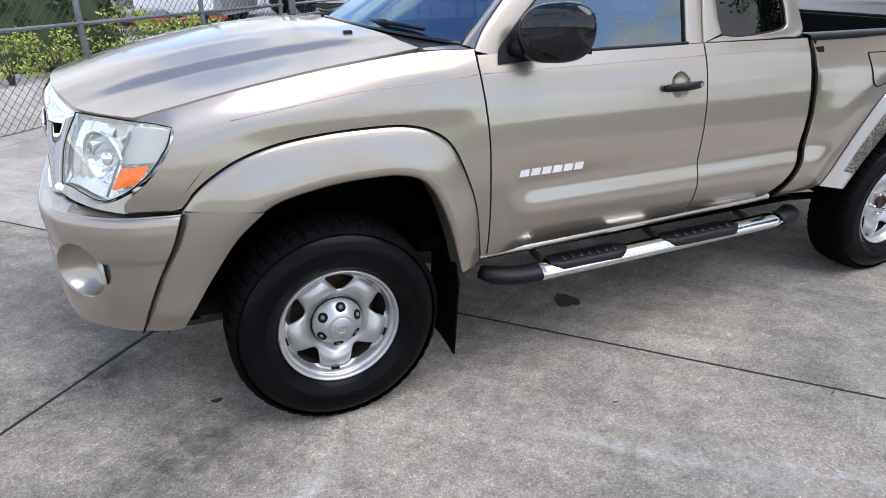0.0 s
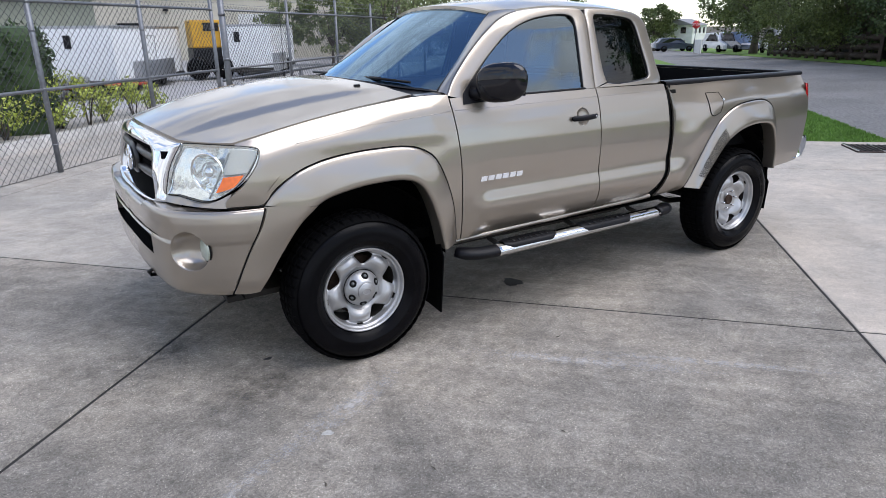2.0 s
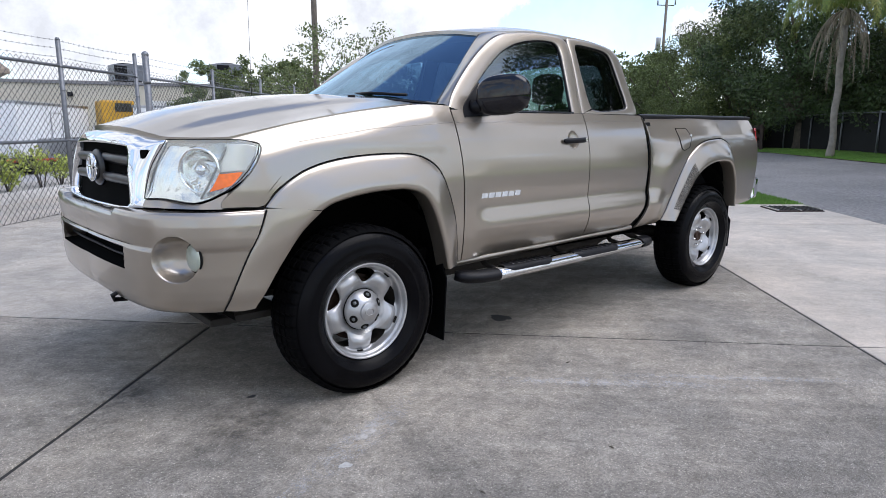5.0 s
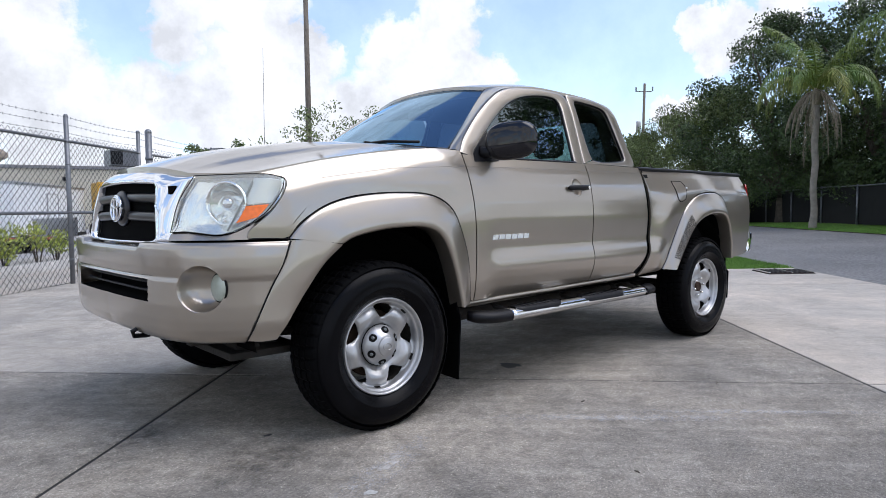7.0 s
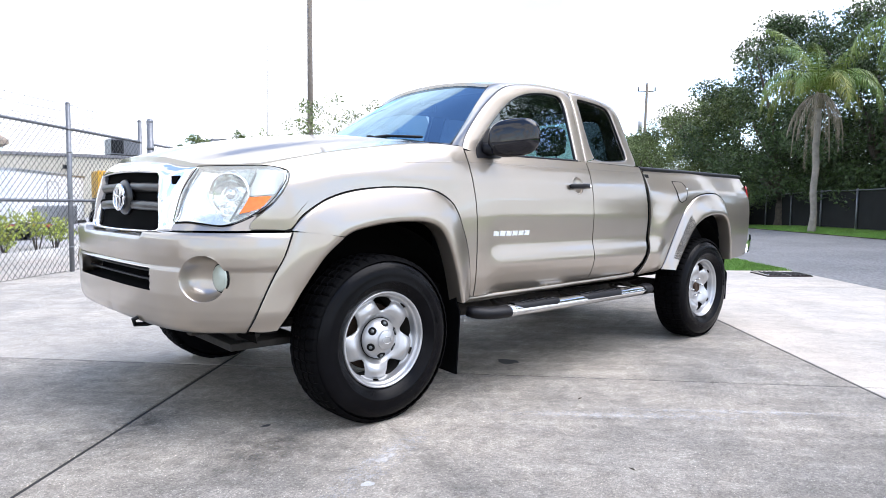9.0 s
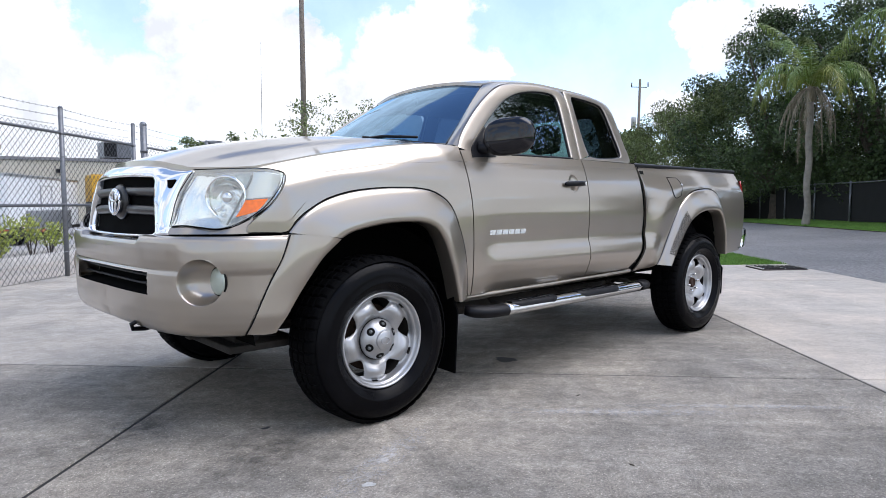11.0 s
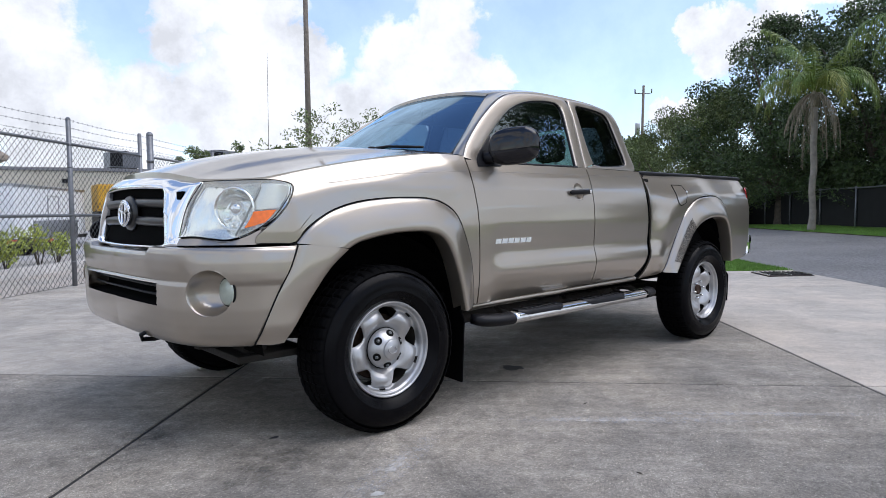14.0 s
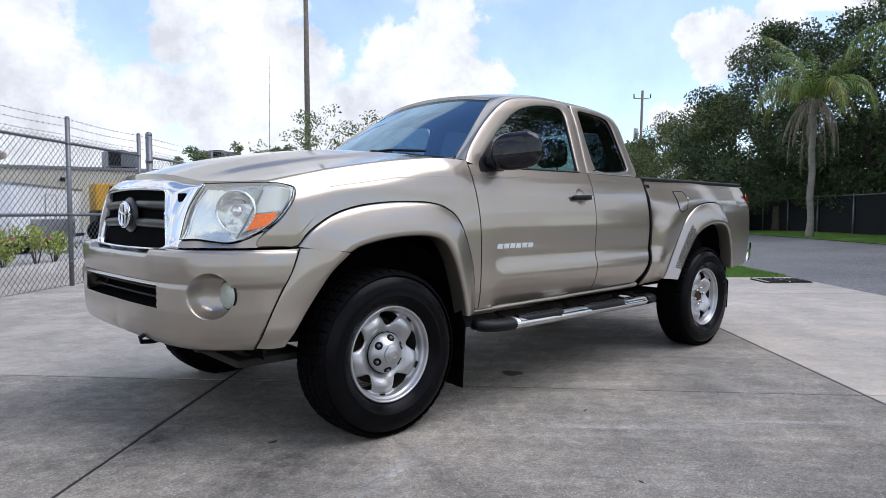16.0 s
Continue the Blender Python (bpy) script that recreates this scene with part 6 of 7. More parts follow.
def slab(u0, u1, v0, v1, material, top=0.0):
    g, b = 0.007, 0.006
    v = []
    for du, z in ((0.0, top - 0.12), (0.0, top - b), (b, top)):
        for cu, cv in ((u0 + g + du, v0 + g + du), (u1 - g - du, v0 + g + du), (u1 - g - du, v1 - g - du), (u0 + g + du, v1 - g - du)):
            x, y, _ = uv(cu + 0.04 * (cv + 0.25), cv)
            v.append((x, y, z + rise(x, y)))
    f = [(8, 9, 10, 11)] + [(r * 4 + k, r * 4 + (k + 1) % 4, r * 4 + 4 + (k + 1) % 4, r * 4 + 4 + k) for r in (0, 1) for k in range(4)]
    return mesh("slab", v, f, material, drive, smooth=False)


for a, b in zip(U_LINES, U_LINES[1:]):
    for c, d in zip(V_LINES, V_LINES[1:]):
        slab(a, b, c, d, CONC_PALE if d < -2.5 or (a > 5 and d < 0) else CONC_MID if a > 0 and c > 1 else CONC, 0.0)
for a, b in zip(U_LINES, U_LINES[1:]):
    slab(a, b, 5.20, 5.60, CONC_MID if a > 0 else CONC, 0.0)
for a, b in ((-28.0, -18.3), (-18.3, -8.6)):
    slab(a, b, -9.6, -5.70, CONC_PALE)
strip("joint_filler", [-28, -8, 0, 4, 7.3], [-5.7, -2.8, 1.2, 5.6], -0.004, JOINT, "dark filler between the slabs", "joint filler", lift=True)


def blot(name, x, y, rx, ry, material, label, seed, n=26):
    r = random.Random(seed)
    ph = [r.uniform(0, 6.28) for _ in range(4)]
    v = [(x, y, 0.0025)]
    for k in range(n):
        a = 2 * math.pi * k / n
        s = 1 + 0.18 * math.sin(2 * a + ph[0]) + 0.14 * math.sin(3 * a + ph[1]) + 0.08 * math.sin(7 * a + ph[2])
        v.append((x + rx * s * math.cos(a), y + ry * s * math.sin(a), 0.0018))
    return tagged(mesh(name, v, [(0, 1 + k, 1 + (k + 1) % n) for k in range(n)], material), label, "stain")


blot("oil_stain", 1.344, 0.407, 0.055, 0.085, OIL, "dark oil drip stain on the concrete", 3)
PALECHIP = mat("pale_scuff", (0.5, 0.49, 0.46), 0.9, var=0.25, scale=60)
blot("pale_scuff", -0.473, -0.566, 0.028, 0.018, PALECHIP, "small pale scuff on the concrete", 5)
blot("dark_spot", -0.481, 0.265, 0.02, 0.016, OIL, "small dark gum spot on the concrete", 8)


def stain_mat(name, color, strength, scale):
    """A faint mark that thins out towards its rim."""
    m = bpy.data.materials.new(name)
    m.use_nodes = True
    n, l = m.node_tree.nodes, m.node_tree.links
    p = n["Principled BSDF"]
    p.inputs["Base Color"].default_value, p.inputs["Roughness"].default_value = (*color, 1), 0.85
    tc = n.new("ShaderNodeTexCoord")
    ln = n.new("ShaderNodeVectorMath")
    ln.operation = "LENGTH"
    l.new(tc.outputs["Object"], ln.inputs[0])
    fade = n.new("ShaderNodeMapRange")
    fade.inputs["From Min"].default_value, fade.inputs["From Max"].default_value = 0.95, 0.15
    fade.inputs["To Max"].default_value = strength
    l.new(ln.outputs["Value"], fade.inputs["Value"])
    g = n.new("ShaderNodeNewGeometry")
    t = n.new("ShaderNodeTexNoise")
    t.inputs["Scale"].default_value, t.inputs["Detail"].default_value, t.inputs["Roughness"].default_value = scale, 8, 0.75
    l.new(g.outputs["Position"], t.inputs["Vector"])
    r = n.new("ShaderNodeMapRange")
    r.inputs["From Min"].default_value, r.inputs["From Max"].default_value = 0.42, 0.62
    l.new(t.outputs["Fac"], r.inputs["Value"])
    k = n.new("ShaderNodeMath")
    k.operation = "MULTIPLY"
    l.new(fade.outputs[0], k.inputs[0])
    l.new(r.outputs[0], k.inputs[1])
    l.new(k.outputs[0], p.inputs["Alpha"])
    return m


DARKMARK = stain_mat("dark_soft_mark", (0.05, 0.05, 0.05), 0.62, 5.0)
PALEMARK = stain_mat("pale_scrape", (0.62, 0.60, 0.57), 0.6, 16.0)


def mark(name, x, y, rx, ry, turn, material, label):
    v = [(0, 0, 0)] + [(math.cos(2 * math.pi * k / 24), math.sin(2 * math.pi * k / 24), 0) for k in range(24)]
    ob = tagged(mesh(name, v, [(0, 1 + k, 1 + (k + 1) % 24) for k in range(24)], material), label, "stain")
    ob.matrix_basis = Matrix.Translation((x, y, 0.004)) @ Matrix.Rotation(radians(turn), 4, "Z") @ Matrix.Diagonal((rx, ry, 1, 1))
    return ob


def twig(x, y, s, seed):
    r = random.Random(seed)
    a = r.uniform(0, 6.28)
    p = [(x + s * k * math.cos(a + 0.3 * k), y + s * k * math.sin(a + 0.3 * k), 0.004 + 0.003 * k) for k in range(3)]
    return tagged(part("dead_leaf", tube(bmesh.new(), p, [0.002, 0.004, 0.001], 4), BARK), "curled dry leaf bit on the concrete", "leaf", "dry leaf bits on the drive")


for k, (x, y) in enumerate(((1.02, -0.42), (-0.62, -0.90), (1.9, -0.75), (0.42, -1.15), (-0.2, -1.05))):
    twig(x, y, 0.012, k)

mark("tyre_smudge", -0.62, 0.0, 0.45, 0.26, 40, DARKMARK, "soft dark smudge on the concrete by the wheel")
mark("tyre_smudge", -1.0, 0.65, 0.42, 0.28, 20, DARKMARK, "dark blotchy smudge beside the slab joint")
mark("pale_scrape", -0.98, -0.75, 0.75, 0.06, 28, PALEMARK, "pale scraped streak on the concrete")
mark("pale_scrape", -0.30, -0.42, 0.55, 0.10, 25, PALEMARK, "pale worn patch on the concrete")
mark("pale_scrape", 0.95, -0.72, 0.9, 0.07, -44, PALEMARK, "long pale broom streak on the concrete")
mark("pale_scrape", 1.5, -1.1, 0.8, 0.05, -44, PALEMARK, "thin pale broom streak on the concrete")

# storm drain between drive and road
drain = thing("storm_drain", "rusty iron storm drain grate set in concrete", "drain")
one_box("drain_frame", (-0.55, -0.42, -0.10), (0.55, 0.42, 0.012), IRON, drain, "", 0.01)
for x in (-0.545, -0.018, 0.509):
    one_box("drain_rail", (x, -0.42, 0.013), (x + 0.036, 0.42, 0.030), STEEL, drain, "pale worn steel rail", 0.004)
for k in range(9):
    one_box("grate_bar", (-0.48 + k * 0.115, -0.36, 0.012), (-0.43 + k * 0.115, 0.36, 0.024), FRAME, drain, "", 0.004)
dx, dy, _ = uv(7.08, -5.24)
drain.matrix_basis = Matrix.Translation((dx, dy, rise(dx, dy) + 0.010)) @ Matrix.Rotation(radians(46 + 90), 4, "Z") @ Matrix.Diagonal((0.62, 0.72, 1, 1))


# grass blades
def blades(name, boxes, count, h, label):
    r = random.Random(11)
    v, f = [], []
    for u0, u1, v0, v1, share in boxes:
        for _ in range(int(count * share)):
            x, y, _z = uv(r.uniform(u0, u1), r.uniform(v0, v1))
            z = rise(x, y)
            a, hh, wd = r.uniform(0, 6.28), h * r.uniform(0.5, 1.2), r.uniform(0.006, 0.012)
            lx, ly = math.cos(a) * wd, math.sin(a) * wd
            bx, by = r.gauss(0, 0.35) * hh, r.gauss(0, 0.35) * hh
            b = len(v)
            v += [(x - lx, y - ly, z), (x + lx, y + ly, z), (x + bx, y + by, z + hh)]
            f.append((b, b + 1, b + 2))
    return tagged(mesh(name, v, f, BLADES, smooth=False), label, "grass", kind="stuff")


blades("grass_patch", [(7.70, 12, -5.7, -3.0, 1.0)], 30000, 0.04, "bright green grass blades beside the drive")
blades("verge_grass", [(-6, 30, -14.2, -11.9, 1.0)], 60000, 0.06, "bright green mown grass blades across the road")


# ---- chain-link fence ----
fence = thing("chain_link_fence", "galvanised chain-link fence with barbed wire on top", "fence")


def on_fence(s, z, off=0.0):
    x, y = -0.73 + 0.7001 * s, 7.18 + 0.7141 * s
    return (x - 0.7141 * off, y + 0.7001 * off, z)


POSTS = [-6.5, -3.55, -0.62, 1.47, 3.46, 6.6, 9.6, 12.6, 15.6]
for s in POSTS:
    top = 2.47
    p = part("post", tube(bmesh.new(), [on_fence(s, -0.2), on_fence(s, top)], 0.034, 12), GALV, fence)
    part("post_cap", tube(bmesh.new(), [on_fence(s, top - 0.01), on_fence(s, top + 0.02)], [0.036, 0.02], 12), GALV, p)
    for z in (0.35, 1.05, 1.75, 2.08):
        part("tie_band", tube(bmesh.new(), [on_fence(s, z), on_fence(s, z + 0.025)], 0.038, 12), GALV, p)
gp = part("gate_post", tube(bmesh.new(), [on_fence(3.82, -0.2), on_fence(3.82, 2.5)], 0.058, 16), GALV, fence, "thick round gate post")
bm = bmesh.new()
bmesh.ops.create_uvsphere(bm, u_segments=14, v_segments=8, radius=0.062, matrix=Matrix.Translation(on_fence(3.82, 2.5)))
part("post_cap", bm, GALV, gp, smooth=True)
for z in (0.4, 1.2, 2.0):
    part("gate_hinge", tube(bmesh.new(), [on_fence(3.82, z), on_fence(3.82, z + 0.05)], 0.068, 12), GALV, gp)
for a, b in ((-6.5, 3.46), (3.82, 15.6)):
    for z in (2.10, 1.05):
        part("rail", tube(bmesh.new(), [on_fence(a, z), on_fence((a + b) / 2, z), on_fence(b, z)], 0.022, 8), GALV, fence)
part("rail", tube(bmesh.new(), [on_fence(4.2, 0.80, 0.4), on_fence(11.5, 0.80, 0.4)], 0.03, 8), GALV, fence)
for s in (4.2, 8.0, 11.5):
    part("stub_post", tube(bmesh.new(), [on_fence(s, -0.1, 0.4), on_fence(s, 0.86, 0.4)], 0.045, 10), GALV, fence)
for z in (2.22, 2.34, 2.45):
    bm = bmesh.new()
    for a, b in zip(POSTS, POSTS[1:]):
        n = 12
        tube(bm, [on_fence(a + (b - a) * k / n, z - 0.02 * math.sin(math.pi * k / n)) for k in range(n + 1)], 0.0025, 4, caps=False)
        for k in range(int((b - a) / 0.12)):
            s = a + 0.12 * k
            zz = z - 0.02 * math.sin(math.pi * (s - a) / (b - a))
            tube(bm, [on_fence(s - 0.012, zz - 0.015), on_fence(s + 0.012, zz + 0.015)], 0.002, 3, caps=False)
            tube(bm, [on_fence(s + 0.012, zz - 0.015), on_fence(s - 0.012, zz + 0.015)], 0.002, 3, caps=False)
    part("barbed_wire", bm, GALV, fence)


def links(s0, s1, z0, z1, pitch, r):
    v, f = [], []
    n = int((s1 - s0) / pitch)
    m_ = int((z1 - z0) / (pitch * 0.5))
    for i in range(n):
        prev = None
        for j in range(m_ + 1):
            s = s0 + (i + (0.52 if (j % 2) else -0.02) + 0.25) * pitch
            o = 0.004 if j % 2 else -0.004
            z = z0 + (z1 - z0) * j / m_
            b = len(v)
            v += [on_fence(s - r, z, o), on_fence(s + r, z, o), on_fence(s, z + r * 0.6, o + r * 1.7)]
            if prev is not None:
                f += [(prev, prev + 1, b + 1, b), (prev + 1, prev + 2, b + 2, b + 1), (prev + 2, prev, b, b + 2)]
            prev = b
    for i in range(n):
        prev = None
        for j in range(m_ + 1):
            s = s0 + (i + (0.48 if (j % 2) else 1.02) + 0.25) * pitch
            o = -0.004 if j % 2 else 0.004
            z = z0 + (z1 - z0) * j / m_
            b = len(v)
            v += [on_fence(s - r, z, o), on_fence(s + r, z, o), on_fence(s, z + r * 0.6, o + r * 1.7)]
            if prev is not None:
                f += [(prev, prev + 1, b + 1, b), (prev + 1, prev + 2, b + 2, b + 1), (prev + 2, prev, b, b + 2)]
            prev = b
    return v, f


v_, f_ = links(-6.5, 3.46, 0.02, 2.175, 0.105, 0.0034)
tagged(mesh("wire_mesh", v_, f_, WIRE, fence, smooth=False), "woven diamond wire", kind="stuff")
v_, f_ = links(3.9, 15.5, 0.02, 2.175, 0.105, 0.0036)
tagged(mesh("wire_mesh", v_, f_, WIRE, fence, smooth=False), "woven diamond wire", kind="stuff")


# ---- leaves and trees ----
def leaf_cloud(clumps, per, size, rnd, squash=1.0, droop=0.0):
    """Many small leaf blades scattered on clumps of (centre, radius)."""
    cs = np.array([c for c, _ in clumps], float)
    rs = np.array([r for _, r in clumps], float)
    rg = np.random.RandomState(rnd)
    idx = np.repeat(np.arange(len(cs)), per)
    d = rg.normal(size=(len(idx), 3))
    d /= np.linalg.norm(d, axis=1)[:, None]
    rad = rs[idx] * (0.35 + 0.65 * rg.rand(len(idx)) ** 0.5)
    p = cs[idx] + d * rad[:, None] * np.array((1, 1, squash))
    a = rg.normal(size=(len(idx), 3))
    a[:, 2] -= droop
    a /= np.linalg.norm(a, axis=1)[:, None]
    b = np.cross(a, rg.normal(size=(len(idx), 3)))
    b /= np.linalg.norm(b, axis=1)[:, None]
    s = size * (0.6 + 0.8 * rg.rand(len(idx)))[:, None]
    v = np.stack([p, p + a * s * 0.5 + b * s * 0.28, p + a * s, p + a * s * 0.5 - b * s * 0.28], 1).reshape(-1, 3)
    f = np.arange(len(v)).reshape(-1, 4)
    return v, f


def tree(name, x, y, h, spread, trunk_r, seed, label, leaf=None, size=0.22, clumps=60, per=110, first=0.35, category="tree", squash=0.75):
    r = random.Random(seed)
    z0 = rise(x, y)
    t = thing(name, label, category, (x, y, z0))
    bm = bmesh.new()
    lean = (r.uniform(-0.06, 0.06), r.uniform(-0.06, 0.06))
    hh = h * first
    tube(bm, [(lean[0] * k * hh / 3, lean[1] * k * hh / 3, -0.1 + hh * k / 3) for k in range(4)], [trunk_r * 1.35, trunk_r, trunk_r * 0.9, trunk_r * 0.8], 10)
    tips = []
    for k in range(9):
        a = 2 * math.pi * k / 9 + r.uniform(-0.3, 0.3)
        out = spread * r.uniform(0.45, 0.95)
        zt = hh + (h - hh) * r.uniform(0.25, 0.9)
        mid = (0.4 * out * math.cos(a), 0.4 * out * math.sin(a), hh + (zt - hh) * 0.55)
        tip = (out * math.cos(a), out * math.sin(a), zt)
        tube(bm, [(lean[0] * hh, lean[1] * hh, hh * 0.92), mid, tip], [trunk_r * 0.55, trunk_r * 0.3, trunk_r * 0.08], 6)
        tips += [mid, tip]
    part("trunk", bm, BARK, t)
    cl = []
    for k in range(clumps):
        a, q = r.uniform(0, 6.283), r.random() ** 0.5
        zz = r.random()
        prof = math.sin(math.pi * min(1, 0.12 + 0.88 * zz)) ** 0.6
        c = (spread * q * prof * math.cos(a), spread * q * prof * math.sin(a), hh * 0.85 + (h - hh * 0.85) * zz)
        cl.append((c, spread * r.uniform(0.12, 0.24)))
    cl += [(p, spread * 0.2) for p in tips]
    v, f = leaf_cloud(cl, per, size, seed, squash)
    mesh("crown", v, f, leaf or LEAF, t, smooth=False)
    return t


def palm(x, y, h, r0, n, length, seed, label):
    r = random.Random(seed)
    z0 = rise(x, y)
    t = thing("palm_tree", label, "palm tree", (x, y, z0), "palms across the road")
    bm = bmesh.new()
    k_ = 18
    tube(bm, [(0.02 * math.sin(k * 0.7), 0.02 * math.cos(k), -0.1 + (h + 0.1) * k / k_) for k in range(k_ + 1)], [r0 * (1.35 - 0.35 * min(1, k / 3)) * (1.0 + 0.04 * (k % 2)) for k in range(k_ + 1)], 14)
    part("trunk", bm, PALM_BARK, t, "ringed grey palm trunk")
    bm = bmesh.new()
    tube(bm, [(0, 0, h), (0, 0, h + 0.3), (0, 0, h + 0.75)], [r0 * 1.05, r0 * 1.25, r0 * 0.5], 12)
    part("crownshaft", bm, PALM_DRY, t)
    for k in range(n):
        a = 2.399 * k + r.uniform(-0.2, 0.2)
        f = k / (n - 1)
        dry, spear = f < 0.36, f > 0.80
        old = not dry and f < 0.5
        # dead fronds hang along the trunk, living ones rise, arch over and droop, the newest stand up
        el = radians(r.uniform(-20, 25)) if dry else radians(r.uniform(66, 84)) if spear else radians(38 + 44 * (f - 0.34) / 0.52 + r.uniform(-8, 8))
        bend = radians(r.uniform(80, 115)) if dry else radians(r.uniform(60, 95)) if spear else radians(r.uniform(145, 172))
        ln = length * (r.uniform(0.66, 0.95) if dry else r.uniform(0.85, 1.1))
        pts, z, q = [], 0.0, 0.0
        m_ = 16
        for j in range(m_ + 1):
            pts.append(Vector((math.cos(a) * q, math.sin(a) * q, h + 0.45 + z)))
            e = max(-1.5, el - (j / m_) ** (0.45 if dry else 1.1) * bend)
            q += math.cos(e) * ln / m_ * (0.8 if dry else 1)
            z += math.sin(e) * ln / m_
        bm = bmesh.new()
        tube(bm, pts, [0.030 * (1 - 0.85 * j / m_) for j in range(m_ + 1)], 4)
        across_ = Vector((-math.sin(a), math.cos(a), 0))
        for j in range(9, m_ * 5):
            s = j / 5
            i = min(int(s), m_ - 1)
            p = pts[i].lerp(pts[i + 1], s - i)
            d = (pts[i + 1] - pts[i]).normalized()
            ll = 0.72 * math.sin(math.pi * min(1, 0.12 + 0.80 * s / m_)) ** 0.6 * r.uniform(0.7, 1.1) * length / 3.0 * (0.7 if dry else 1)
            for sg in (-1, 1):
                if r.random() < (0.35 if dry else 0.12):
                    continue
                dirn = (across_ * sg * (0.30 if dry else 0.55) + d * 0.5 + Vector((0, 0, r.uniform(-0.55, -0.15)))).normalized()
                e1 = p + dirn * ll * 0.45
                e2 = e1 + (dirn * 0.25 + Vector((r.uniform(-0.08, 0.08), r.uniform(-0.08, 0.08), -0.9))) * ll * 0.6
                wv = d * 0.013
                q4 = [bm.verts.new(c) for c in (p - wv * 0.6, e1 - wv, e1 + wv, p + wv * 0.6)]
                bm.faces.new(q4)
                tip = bm.verts.new(e2)
                bm.faces.new((q4[2], q4[1], tip))
        part("frond", bm, PALM_DRY if dry else PALM_OLD if old else PALM_GREEN, t, "dry brown hanging frond" if dry else "yellowing frond" if old else "")
    return t


def shrub(name, x, y, h, w, seed, leaf, label, category, per=40, clumps=13, size=0.065, box_=None):
    r = random.Random(seed)
    t = thing(name, label, category, (x, y, rise(x, y)), "shrubs along the fence" if not box_ else "")
    bm = bmesh.new()
    for k in range(7):
        a = r.uniform(0, 6.28)
        tube(bm, [(0, 0, -0.03), (0.3 * w * math.cos(a), 0.3 * w * math.sin(a), h * 0.5), (0.7 * w * math.cos(a), 0.7 * w * math.sin(a), h * r.uniform(0.7, 0.95))], [0.012, 0.008, 0.003], 4)
    part("stem", bm, BARK, t)
    cl = []
    for k in range(clumps):
        if box_:
            c = (r.uniform(-box_[0], box_[0]), r.uniform(-box_[1], box_[1]), r.uniform(0.05, h))
            cl.append((c, 0.13))
        else:
            a, q = r.uniform(0, 6.28), r.random() ** 0.5
            cl.append(((w * q * math.cos(a), w * q * math.sin(a), h * r.uniform(0.3, 0.95)), w * 0.35))
    v, f = leaf_cloud(cl, per, size, seed)
    mesh("foliage", v, f, leaf, t, smooth=False)
    return t


# variegated shrubs behind the fence
for k, (s, off, h) in enumerate(((-1.0, 2.5, 0.8), (0.1, 2.35, 0.75), (1.0, 2.45, 0.75), (1.75, 2.35, 0.9), (2.25, 2.5, 0.95), (2.75, 2.35, 0.85), (3.3, 2.45, 0.7), (4.1, 2.4, 0.8), (4.7, 2.45, 0.7))):
    x, y, _ = on_fence(s, 0, off)
    shrub("shrub", x, y, h + 0.1, 0.36, 40 + k, LEAF_YELLOW, "yellow-green variegated shrub behind the chain-link fence", "shrub")
# clipped hedge
hx, hy = -2.15, 10.75
hd = shrub("hedge", hx, hy, 1.85, 0.4, 77, LEAF_HEDGE, "tall dark green clipped hedge block", "hedge", per=55, clumps=800, size=0.07, box_=(1.2, 0.7))
hd.rotation_euler = (0, 0, radians(-8))
bm = bmesh.new()
box(bm, (-1.15, -0.65, 0), (1.15, 0.65, 1.85), 0.15)
part("hedge_core", bm, LEAF_HEDGE, hd)


